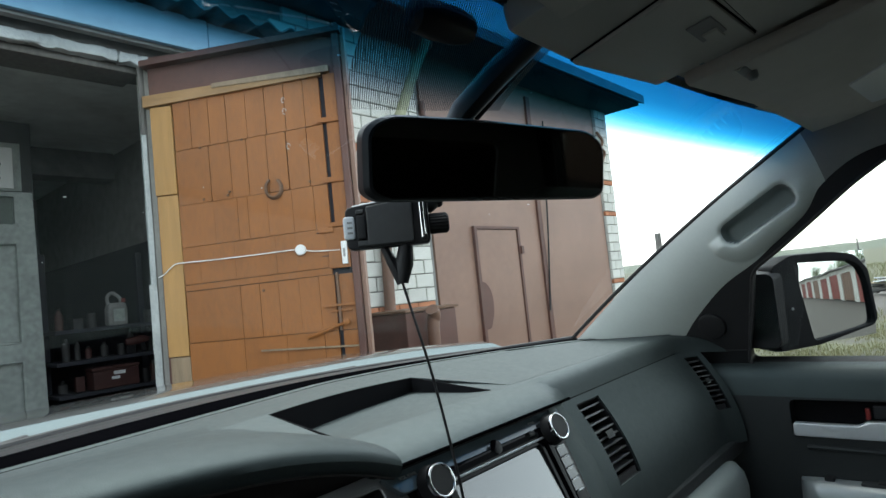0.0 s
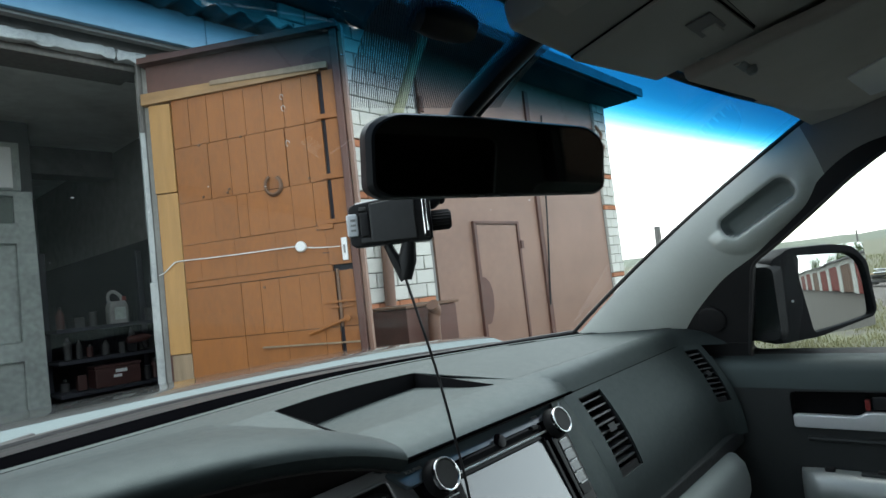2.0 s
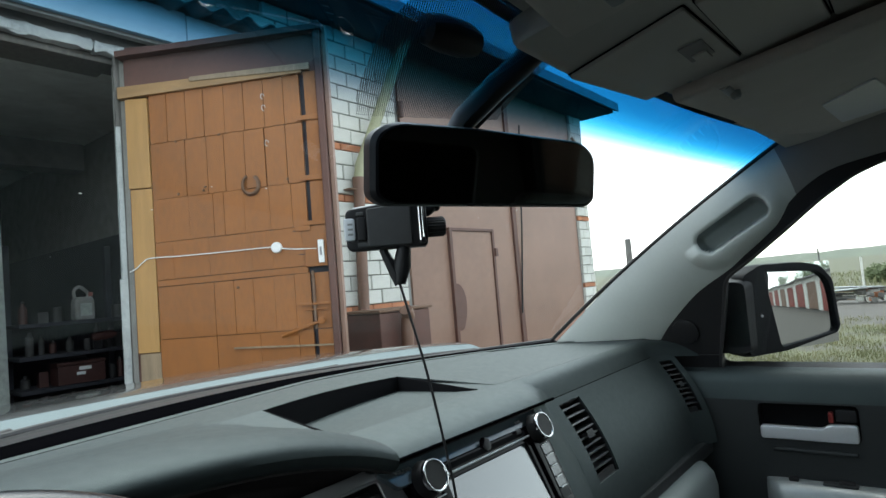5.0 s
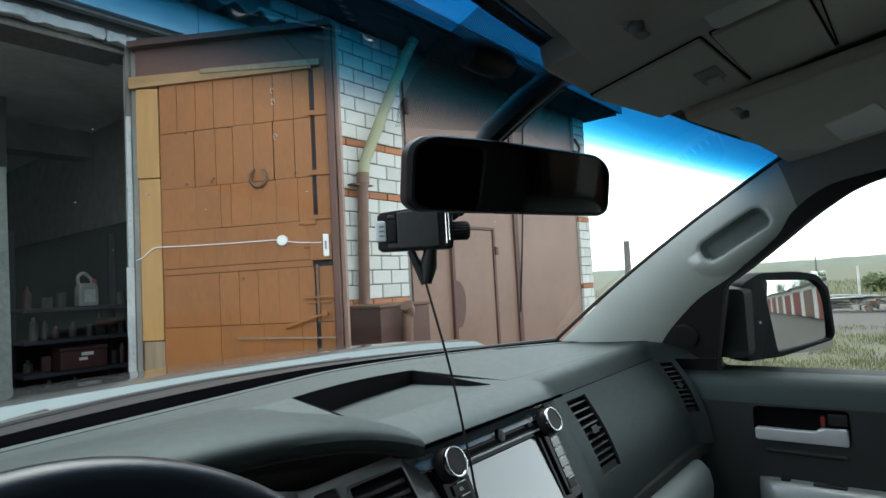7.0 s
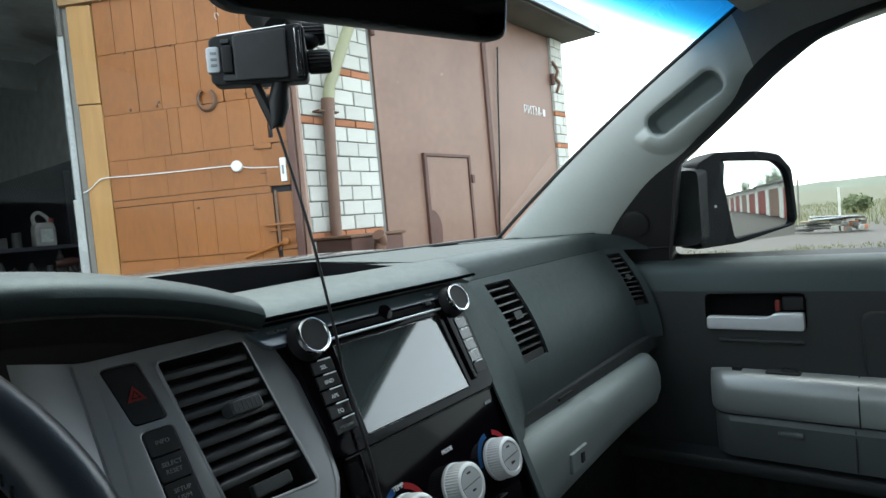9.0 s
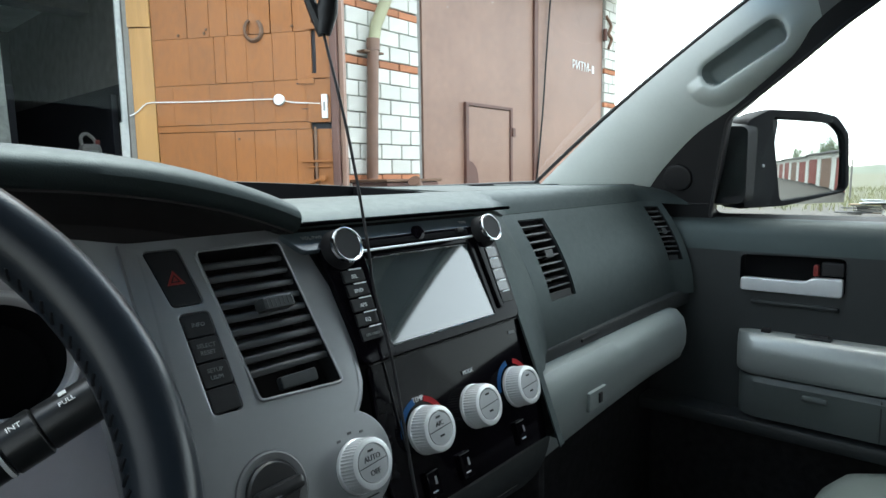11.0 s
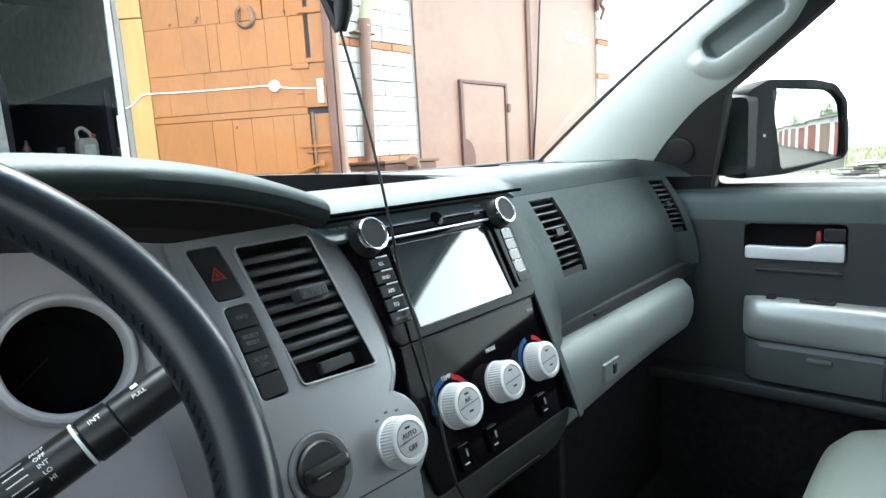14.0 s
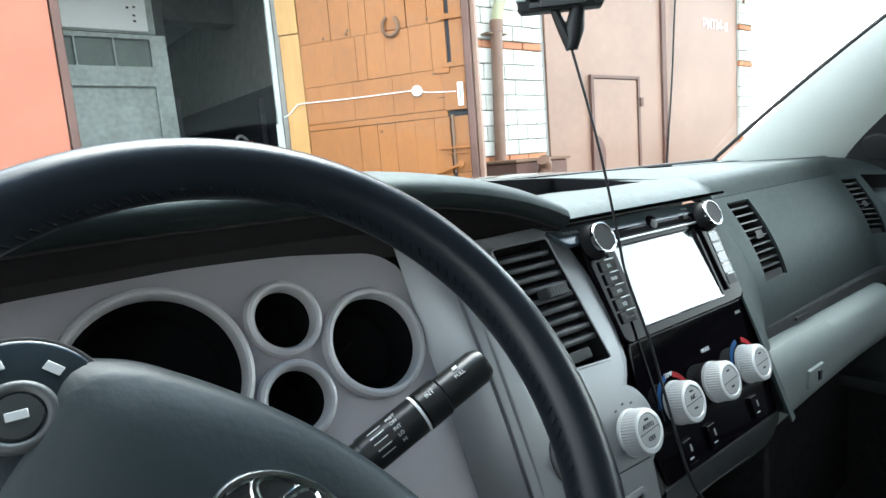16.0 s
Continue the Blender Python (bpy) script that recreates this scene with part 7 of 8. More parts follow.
# ---- row of lock-up garages behind, which the side mirror shows ----
def build_garage_row():
    unit = thing("lockup_garage", (0, 0, 0), "low whitewashed lock-up garage with a painted double gate", "garage", group="row of lock-up garages")
    w = 3.4
    part("wall", merge(span(0, 5, -w / 2, -w / 2 + 0.45, 0, 2.5, 0.02), span(0, 5, w / 2 - 0.45, w / 2, 0, 2.5, 0.02), span(0, 0.3, -w / 2, w / 2, 2.15, 2.5, 0.02), span(4.8, 5, -w / 2, w / 2, 0, 2.5, 0.02)), WHITE_WALL, unit)
    for s in (-1, 1):
        lf = part("gate_leaf", span(0.08, 0.14, 0.012 if s > 0 else -1.235, 1.235 if s > 0 else -0.012, 0.05, 2.14, 0.01), RED_GATE, unit, "painted sheet-metal gate leaf")
        part("rib", span(0.05, 0.08, s * 0.6 - 0.03, s * 0.6 + 0.03, 0.1, 2.1, 0.005), RED_GATE, lf)
        part("rib", span(0.05, 0.08, min(s * 0.05, s * 1.2), max(s * 0.05, s * 1.2), 1.1, 1.16, 0.005), RED_GATE, lf)
    part("roof", span(-0.35, 5.2, -w / 2 - 0.02, w / 2 + 0.02, 2.5, 2.64, 0.02), ROOF_FELT, unit)
    for k in range(-2, 8):
        c = copy_thing(unit, pose(9.45 - 0.548 * k, -14.6 - 3.38 * k, 0.05 * (k % 3), 0, 0, -9.2))
        if k % 3 == 1:
            for ch in c.children_recursive:
                if ch.name.startswith(("gate_leaf", "rib")):
                    ch.data = ch.data.copy()
                    ch.data.materials[0] = BROWN_GATE
    for o in [*unit.children_recursive, unit]:
        bpy.data.objects.remove(o)
    for k, (dx, far, h) in enumerate(((0.09, 52, 5.4), (0.24, 46, 6.0), (0.30, 48, 5.4), (0.36, 44, 6.4), (0.40, 40, 6.0), (0.44, 42, 6.6), (0.50, 38, 6.2))):
        build_tree(0.95 + dx * far, 0.55 - math.sqrt(1 - dx * dx) * far, h, 2.2, DARK_LEAVES, 60 + k, "leafy dark tree behind the garages", 650)


# ---- left garage with its opened gate leaf ----
HINGE = Vector((1.05, 3.99, 0))
LEAF = frame_of(HINGE, (0.616, -0.788, 0), (0, 0, 1), (-0.788, -0.616, 0))


def build_left_garage():
    fy = 4.05
    g = thing("left_garage", (0, fy, 0), "old open garage, its shaded inside put into dark colours", "garage")
    part("lintel", span(-2.6, 1.30, fy, fy + 0.35, 3.17, 3.36, 0.015), PLASTER, g, "dark stained lintel")
    part("lintel_soffit", span(-2.6, 1.05, fy + 0.03, fy + 0.30, 3.120, 3.168, 0.012), OLD_TIMBER, g, "dark timber under the lintel")
    rnd = random.Random(9)
    x = -2.6
    while x < 1.10:
        w = rnd.uniform(0.35, 0.9)
        z = rnd.uniform(-0.010, 0.006)
        part("lintel_edge", ragged(span(x, min(x + w, 1.14) - 0.003, fy - 0.03 - rnd.uniform(0, 0.006), fy + 0.02, 3.160 + z, 3.222 + z * 1.5, 0.010), 0.0055, int(x * 100)), WHITEWASH if rnd.random() < 0.8 else OLD_TIMBER, g, "flaking whitewashed edge")
        x += w
    part("fascia_board", span(-2.6, 1.42, fy - 0.16, fy - 0.12, 3.28, 3.50, 0.008), BLUE_BOARD, g, "faded light-blue fascia board under the eaves")
    part("fascia_board", span(1.424, 2.05, fy - 0.16, fy - 0.12, 3.285, 3.49, 0.008), BLUE_BOARD, g)
    part("soffit_strip", span(-2.6, 1.36, fy - 0.115, fy - 0.06, 3.262, 3.30, 0.008), CONCRETE, g, "grey strip under the fascia")
    part("jamb", ragged(span(1.005, 1.036, fy - 0.035, fy - 0.012, 0, 2.72, 0.006), 0.0028, 4), WHITEWASH, g, "flaking whitewashed timber jamb")
    part("jamb", ragged(span(1.010, 1.037, fy - 0.030, fy - 0.010, 2.723, 3.155, 0.008), 0.0035, 5), OLD_TIMBER, g, "bare weathered top of the jamb")
    part("jamb_edge", span(1.037, 1.050, fy - 0.020, fy - 0.005, 0, 3.155, 0.004), OLD_TIMBER, g)
    part("jamb_lower", ragged(span(0.985, 1.030, fy - 0.046, fy - 0.036, 0, 1.80, 0.004), 0.0030, 6), WHITEWASH, g)
    part("pier", span(1.05, 1.75, fy + 0.02, fy + 0.10, 0, 3.2, 0.01), CONCRETE, g)
    # Walls darken downwards by colour, standing in for the shade inside.
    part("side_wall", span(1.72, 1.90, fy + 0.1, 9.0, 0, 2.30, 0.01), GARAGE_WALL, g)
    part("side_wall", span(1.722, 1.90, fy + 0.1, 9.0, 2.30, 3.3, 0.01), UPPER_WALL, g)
    part("side_wall", span(-2.7, -2.5, fy + 0.02, 9.0, 0, 3.3, 0.01), DEEP_DARK, g)
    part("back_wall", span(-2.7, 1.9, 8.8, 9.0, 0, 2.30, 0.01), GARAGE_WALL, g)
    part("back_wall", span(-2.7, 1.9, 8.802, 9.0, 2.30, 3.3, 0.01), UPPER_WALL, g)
    part("ceiling_slab", span(-2.7, 1.9, fy + 0.02, 9.0, 3.20, 3.34, 0.01), CEILING_PALE, g, "stained concrete ceiling slab")
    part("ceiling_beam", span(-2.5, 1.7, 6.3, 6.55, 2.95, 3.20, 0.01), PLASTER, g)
    part("floor_slab", span(-2.6, 1.8, fy, 9.0, -0.05, 0.03, 0.01), DEEP_DARK, g)
    # corrugated roof edge
    rows = []
    for y, z in ((fy - 0.35, 3.50), (fy + 2.5, 3.72), (9.2, 4.2)):
        rows.append([(-2.7 + 4.75 * i / 160, y, z + 0.026 * math.sin(i * 2 * math.pi / 6.2)) for i in range(161)])
    part("roof", thick(loft(rows), 0.008), SLATE, g, "wavy grey slate roof sheets")
    # salmon leaf on the far side and a panelled pale door in the opening
    part("closed_leaf", span(-2.5, -0.14, fy - 0.05, fy + 0.01, 0.1, 3.16, 0.008), SALMON, g, "salmon-red painted gate leaf")
    part("leaf_stile", span(-0.135, -0.095, fy - 0.06, fy + 0.02, 0.1, 3.16, 0.006), BROWN_WORN, g)
    D = 5.6

    def back(x, z):
        return -0.62 + (x + 0.62) * 1.376, 1.495 + (z - 1.495) * 1.376

    d = thing("panelled_door", (0.45, D, 0.03), "pale grey-green old panelled wooden door inside the garage", "door")
    M = frame_of((0, D, 0), (1, 0, 0), (0, 0, 1), (0, -1, 0))
    holes = [(-0.19, 1.52, 0.345, 2.045), (-0.205, 2.15, -0.038, 2.30), (-0.028, 2.15, 0.152, 2.30), (0.162, 2.15, 0.342, 2.30), (-0.19, 0.75, 0.345, 1.42)]
    holes = [(*back(a, b), *back(c, e)) for a, b, c, e in holes]
    part("frame", plate([back(-0.26, 0.46), back(0.46, 0.46), back(0.43, 2.325), back(-0.26, 2.325)], 0, 0.05, M, holes=[rect(*h, 0.015) for h in holes], bev=0.004), GREY_PAINT, d)
    x0, z0, x1, z1 = *back(-0.22, 0.5), *back(0.355, 2.315)
    zs = back(0, 2.10)[1]
    part("panel", span(x0, x1, D - 0.012, D + 0.004, z0, zs, 0.004), GREY_PAINT, d)
    part("panel", span(x0, x1, D - 0.010, D + 0.004, zs + 0.002, z1, 0.004), GREEN_DULL, d, "dull green upper panels")
    for h in (holes[0], holes[4]):
        part("bead", tube([(x, D - 0.05, z) for x, z in rect(*h, 0.015)], 0.008, 6, closed=True), GREY_PAINT, d)
    fb = thing("fuse_box", (0.45, D, 2.66), "white electric fuse board above the pale door", "fuse box")
    x0, z0, x1, z1 = *back(-0.18, 2.335), *back(0.39, 2.60)
    part("board", span(x0, x1, D - 0.01, D + 0.04, z0, z1, 0.006), GREY_PAINT, fb)
    x0, z0, x1, z1 = *back(-0.15, 2.345), *back(0.350, 2.57)
    part("cover", span(x0, x1, D - 0.03, D - 0.01, z0, z1, 0.006), WHITE_PLASTIC, fb)
    for x, z in ((0.255, 2.47), (0.29, 2.475), (0.285, 2.40), (0.285, 2.43)):
        x, z = back(x, z)
        part("socket", span(x - 0.010, x + 0.010, D - 0.034, D - 0.028, z - 0.008, z + 0.008, 0.003), DARK_GREY, fb)
    # Partition split like the walls, with shade put into its lower tone.
    part("partition", span(-2.5, 0.86, D + 0.05, D + 0.12, 0.03, 2.62, 0.01), GARAGE_WALL, g, "partition wall, shade put into its colour")
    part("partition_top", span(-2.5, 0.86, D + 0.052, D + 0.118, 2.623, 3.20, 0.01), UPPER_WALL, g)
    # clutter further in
    sh = thing("shelf", (1.30, 5.75, 0), "wooden shelf of garage clutter, shade put into its dark colour", "shelf")
    # Shelf coloured near black with the shade of the interior.
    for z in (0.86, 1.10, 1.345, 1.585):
        part("board", span(0.90, 1.70, 5.48, 5.90, z - 0.03, z, 0.004), DEEP_DARK, sh)
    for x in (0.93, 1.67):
        part("post", span(x - 0.025, x + 0.025, 5.83, 5.88, 0.03, 2.2, 0.004), DEEP_DARK, sh)
    jug = thing("oil_canister", (1.373, 5.6, 1.585), "dusty pale plastic oil canister on the shelf", "canister")
    x = 1.373
    part("body", loft([[(x + dx * w, 5.6 + dy * w, z) for dx, dy in rounded([(-0.075, -0.05), (0.075, -0.05), (0.075, 0.05), (-0.075, 0.05)], 0.02)] for z, w in ((1.586, 0.9), (1.60, 1.0), (1.72, 1.0), (1.755, 0.86), (1.765, 0.7))], close=True, caps=True), DUSTY, jug)
    part("handle", tube(curve_points([(x - 0.055, 5.6, 1.75), (x - 0.062, 5.6, 1.815), (x - 0.02, 5.6, 1.845), (x + 0.035, 5.6, 1.80), (x + 0.04, 5.6, 1.755)], 5), 0.014, 8), DUSTY, jug)
    part("label_band", bx((x + 0.005, 5.5478, 1.665), (0.085, 0.004, 0.10), 0.001, 1), GREY_PAINT, jug)
    part("cap", lathe([(0.022, 0), (0.022, 0.035), (0, 0.035)], Matrix.Translation((x + 0.055, 5.6, 1.765)), 18), RED_GATE, jug)
    rnd = random.Random(4)
    kinds = (("bottle", "dark plastic bottle on the shelf"), ("tin", "faded paint tin on the shelf"), ("spray_can", "dusty spray can on the shelf"), ("parts_box", "dark cardboard parts box on the shelf"))
    slots = [(z, xx) for z in (0.86, 1.10, 1.345, 1.585) for xx in (0.99, 1.09, 1.18, 1.27, 1.37, 1.47, 1.56, 1.63)]
    for z, xx in slots:
        if (z > 1.5 and 1.25 < xx < 1.5) or (z == 1.10 and 1.1 < xx < 1.5) or rnd.random() < 0.12:
            continue
        nm, lb = rnd.choice(kinds)
        hgt = rnd.uniform(0.09, 0.19)
        r = rnd.uniform(0.026, 0.042)
        y = 5.6 + rnd.uniform(-0.06, 0.1)
        it = thing(nm, (xx, y, z), lb, nm.replace("_", " "), group="shelf clutter")
        mat = rnd.choice((DULL_RED, DARK_GREY, DARK_GREY, BLACK, DARK_GREY, DULL_RED))
        if nm == "bottle":
            part("body", lathe([(0, 0), (r, 0.002), (r, hgt * 0.66), (r * 0.42, hgt * 0.84), (r * 0.42, hgt * 0.9), (0, hgt * 0.9)], Matrix.Translation((xx, y, z)), 18), mat, it)
            part("cap", lathe([(r * 0.5, hgt * 0.9), (r * 0.5, hgt), (0, hgt)], Matrix.Translation((xx, y, z)), 14), BLACK, it)
        elif nm == "tin":
            part("body", lathe([(0, 0), (r, 0), (r * 1.03, 0.004), (r, 0.008), (r, hgt * 0.7), (r * 1.03, hgt * 0.72), (r * 0.95, hgt * 0.73), (0, hgt * 0.71)], Matrix.Translation((xx, y, z)), 20), mat, it)
        elif nm == "spray_can":
            part("body", lathe([(0, 0), (r * 0.8, 0), (r * 0.8, hgt * 0.8), (r * 0.5, hgt * 0.88), (0, hgt * 0.88)], Matrix.Translation((xx, y, z)), 18), mat, it)
            part("cap", lathe([(r * 0.45, hgt * 0.88), (r * 0.42, hgt * 1.05), (0, hgt * 1.05)], Matrix.Translation((xx, y, z)), 14), DARK_GREY, it)
        else:
            part("body", bx((xx, y, z + hgt * 0.35), (r * 2.2, r * 2.0, hgt * 0.7), 0.004, 2), mat, it)
            part("flap", bx((xx, y - r * 0.5, z + hgt * 0.71), (r * 2.1, r * 0.9, 0.004), 0.001, 1), mat, it)
    pm = thing("power_tool", (1.47, 5.5, 1.345), "dim red power tool on the shelf", "power tool")
    part("body", tube([(1.40, 5.52, 1.44), (1.43, 5.52, 1.442), (1.53, 5.52, 1.448), (1.58, 5.52, 1.45)], [0.022, 0.034, 0.036, 0.018], 14), DULL_RED, pm)
    part("grip", tube([(1.52, 5.52, 1.43), (1.545, 5.52, 1.36)], [0.022, 0.020], 12), BLACK, pm)
    part("stand", span(1.40, 1.47, 5.50, 5.54, 1.346, 1.412, 0.006), BLACK, pm)
    box = thing("tool_box", (1.30, 5.46, 1.10), "dull red metal tool box with pale stickers", "tool box")
    part("body", span(1.14, 1.48, 5.49, 5.66, 1.101, 1.245, 0.012), DULL_RED, box)
    part("lid", span(1.135, 1.485, 5.485, 5.665, 1.2455, 1.272, 0.008), DULL_RED, box)
    part("sticker", bx((1.33, 5.487, 1.215), (0.085, 0.004, 0.026), 0), WHITE_PRINT, box)
    part("sticker", bx((1.30, 5.487, 1.178), (0.060, 0.004, 0.022), 0), WHITE_PRINT, box)
    part("carry_handle", tube([(1.25, 5.575, 1.272), (1.25, 5.575, 1.30), (1.37, 5.575, 1.30), (1.37, 5.575, 1.272)], 0.007, 8), BLACK, box)
    st = thing("work_bench", (1.1, 5.3, 0), "dark wooden bench in the garage", "bench")
    part("top", span(0.85, 1.65, 5.08, 5.40, 0.75, 0.80, 0.008), BARE_WOOD, st)
    for x in (0.9, 1.6):
        part("leg", span(x - 0.04, x + 0.04, 5.15, 5.23, 0.03, 0.75, 0.005), BARE_WOOD, st)


def build_leaf():
    L = LEAF
    lf = thing("gate_leaf", tuple(HINGE), "opened gate leaf, brown steel lined with orange-painted planks", "gate")
    part("steel_sheet", span(-0.01, 1.22, 0.15, 3.22, -0.05, -0.035, 0.004, L), BROWN_WORN, lf, "brown-painted steel sheet")
    top = [(-0.02, 3.165), (1.22, 3.235), (1.22, 3.20), (-0.02, 3.13)]
    part("top_rail", plate(top, -0.06, 0.05, L), BROWN_WORN, lf)
    part("top_panel", plate([(0.0, 2.90), (1.17, 2.95), (1.17, 3.20), (0.0, 3.14)], -0.035, -0.012, L), BROWN_WORN, lf, "red-brown panel above the planks")
    part("edge_post", span(1.165, 1.205, 0.15, 3.26, -0.06, 0.03, 0.006, L), BROWN_WORN, lf, "brown angle-iron edge")
    part("edge_post", span(1.208, 1.235, 0.15, 3.24, -0.08, -0.01, 0.004, L), BROWN_METAL, lf)
    part("hinge_board", span(0.005, 0.138, 2.335, 2.882, -0.03, 0.004, 0.004, L), PLANK_YELLOW, lf, "ochre-painted edge board")
    part("hinge_board", span(0.012, 0.140, 1.36, 2.330, -0.03, 0.0, 0.004, L), PLANK_YELLOW, lf)
    part("hinge_board", span(0.020, 0.142, 0.3, 1.355, -0.03, -0.004, 0.004, L), BARE_WOOD, lf)
    part("head_board", plate([(-0.03, 2.883), (1.08, 2.950), (1.08, 2.985), (0.41, 2.955), (0.40, 2.972), (-0.03, 2.955)], -0.03, 0.020, L, bev=0.003), OCHRE_WORN, lf, "worn ochre head board")
    part("head_board", plate([(0.41, 2.952), (1.131, 2.966), (1.131, 3.006), (0.41, 2.980)], -0.03, 0.026, L, bev=0.002), BARE_WOOD, lf)
    rnd = random.Random(2)
    # fields of upright planks between slightly rising joints; each joint: height at the hinge side, rise per metre
    joints = {"head": (2.93, 0.03), "a": (2.587, 0.066), "b": (2.253, 0.038), "c": (1.998, 0.029), "d": (1.776, 0.017), "e": (1.738, 0.013), "f": (1.434, -0.012), "foot": (0.30, 0.0)}

    def level(name, x):
        return joints[name][0] + joints[name][1] * x

    fields = [("a", "head", 0.0011, (0.145, 0.250, 0.365, 0.474, 0.597, 0.716, 0.838, 0.959, 1.062), True), ("b", "a", 0.0010, (0.145, 0.350, 0.478, 0.584, 0.706, 0.829, 0.958, 1.060), True), ("c", "b", 0.0004, (0.145, 0.356, 0.501, 0.564, 0.685, 0.836, 0.967, 1.057), True), ("d", "c", 0.0003, (0.145, 0.248, 0.462, 0.713, 0.838, 1.016, 1.160), False), ("f", "e", 0.0011, (0.145, 0.478, 0.595, 0.710, 0.833, 0.954, 1.048), True), ("foot", "f", 0.0006, (0.145, 0.478, 0.735, 0.960, 1.048), True)]
    for low, high, clear, cuts, slit in fields:
        cells = list(zip(cuts, cuts[1:])) + ([(cuts[-1] + 0.025, 1.160)] if slit else [])
        for a, b in cells:
            g0, g1 = (rnd.uniform(0.1, 2.0) * clear * (2.2 if rnd.random() < 0.2 else 1.0) for _ in range(2))
            a, b, g = a + g0, b - g1, rnd.uniform(0.0012, 0.0040)
            quad = [(a, level(low, a) + 0.0006), (b, level(low, b) + 0.0006), (b, level(high, b) - g), (a, level(high, a) - g)]
            part("plank", plate(quad, -0.03, -0.002 + rnd.uniform(-0.0009, 0.0009), L, bev=0.0006), PLANK, lf, smooth=False)
    rail = [(0.145, level("e", 0.145) + 0.001), (1.04, level("e", 1.04) + 0.001), (1.04, level("d", 1.04) - 0.003), (0.145, level("d", 0.145) - 0.003)]
    part("rail", plate(rail, -0.03, -0.0006, L, bev=0.0008), PLANK, lf, "orange-painted cross rail")
    chip = [(0.99, 1.86), (1.045, 1.86), (1.045, 1.81), (1.05, 1.81), (1.05, 1.865), (0.99, 1.865)]
    part("joint_line", plate(chip, -0.004, -0.0004, L), DEEP_DARK, lf)
    part("joint_line", span(0.965, 1.06, 2.000, 2.006, -0.004, -0.0004, 0, L), DEEP_DARK, lf)
    for z0, z1 in ((2.031, 2.058), (2.299, 2.330), (2.664, 2.694)):
        part("rail_end", span(1.03, 1.165, z0, z1, -0.03, 0.008, 0.003, L), PLANK, lf)
    part("gap", span(0.14, 1.165, 0.3, 2.95, -0.034, -0.024, 0, L), DEEP_DARK, lf)
    # iron fittings
    shoe = [L @ Vector((0.735 + 0.048 * math.cos(radians(a)), 2.300 + 0.058 * math.sin(radians(a)), 0.012)) for a in range(115, 426, 12)]
    part("horseshoe", tube(shoe, 0.016, 8, flat=0.5), RUST, lf, "rusty horseshoe nailed on")
    for x, z in ((0.30, 2.283), (0.45, 2.292), (0.462, 2.312), (0.955, 2.318), (0.62, 1.70), (0.30, 2.60), (0.56, 2.62)):
        part("nail", bx((x, z, 0.003), (0.016, 0.014, 0.010), 0.004, 1, L), RUST, lf)
    part("bolt_bar", span(0.985, 1.20, 1.560, 1.575, 0.006, 0.020, 0.003, L), PLANK, lf, "painted sliding bolt")
    part("bolt_bar", span(1.06, 1.075, 1.42, 1.76, 0.004, 0.016, 0.003, L), RUST, lf)
    part("bolt_bar", span(1.01, 1.14, 1.53, 1.54, 0.004, 0.016, 0.003, L), PLANK, lf)
    part("lock_plate", span(0.98, 1.07, 2.0, 2.03, 0.002, 0.012, 0.003, L), PLANK, lf)
    part("step_block", span(1.03, 1.16, 1.785, 1.90, -0.002, 0.014, 0.004, L), PLANK, lf)
    part("prop_bar", tube([L @ Vector((0.87, 1.395, 0.03)), L @ Vector((1.10, 1.465, 0.03))], 0.010, 8), PLANK, lf)
    part("prop_knob", lathe([(0, 0), (0.02, 0.005), (0.02, 0.02), (0, 0.025)], at(L, 1.105, 1.468, 0.02), 16), PLANK, lf)
    part("foot_strip", plate([(0.58, 1.343), (1.17, 1.318), (1.17, 1.328), (0.58, 1.352)], 0.0, 0.016, L), BARE_WOOD, lf)
    # chalk marks
    for x, z, r in ((0.835, 2.83, 0.016), (0.838, 2.76, 0.018), (0.845, 2.545, 0.018)):
        part("chalk_mark", tube([L @ Vector((x + r * 0.6 * math.cos(a), z + r * math.sin(a), 0.003)) for a in [i * 0.42 for i in range(13)]], 0.0016, 5), WHITE_PRINT, lf)
    # wire, round junction box, white contact box
    cable = thing("alarm_wire", tuple(L @ Vector((0.5, 1.9, 0.01))), "thin white wire with a round junction box", "wire")
    pts = [L @ Vector(p) for p in ((-0.01, 1.842, 0.01), (0.03, 1.858, 0.012), (0.075, 1.895, 0.012), (0.12, 1.913, 0.012), (0.30, 1.912, 0.012), (0.55, 1.914, 0.012), (0.80, 1.919, 0.012), (0.866, 1.914, 0.012), (0.95, 1.898, 0.012), (1.10, 1.890, 0.012))]
    part("wire", tube(curve_points(pts, 4), 0.0034, 6), WHITE_PLASTIC, cable)
    part("junction_box", lathe([(0, 0), (0.032, 0), (0.033, 0.012), (0.028, 0.020), (0, 0.022)], at(L, 0.866, 1.914, 0.004), 28), WHITE_PLASTIC, cable, "round white junction box")
    bxw = thing("contact_box", tuple(L @ Vector((1.13, 1.87, 0.01))), "small white plastic contact box on the gate edge", "switch box")
    part("cover", bx((1.128, 1.872, 0.016), (0.034, 0.135, 0.026), 0.005, 2, L), WHITE_PLASTIC, bxw)
    part("screw_mark", bx((1.128, 1.872, 0.030), (0.012, 0.05, 0.002), 0.0005, 1, L), GREY_PRINT, bxw)


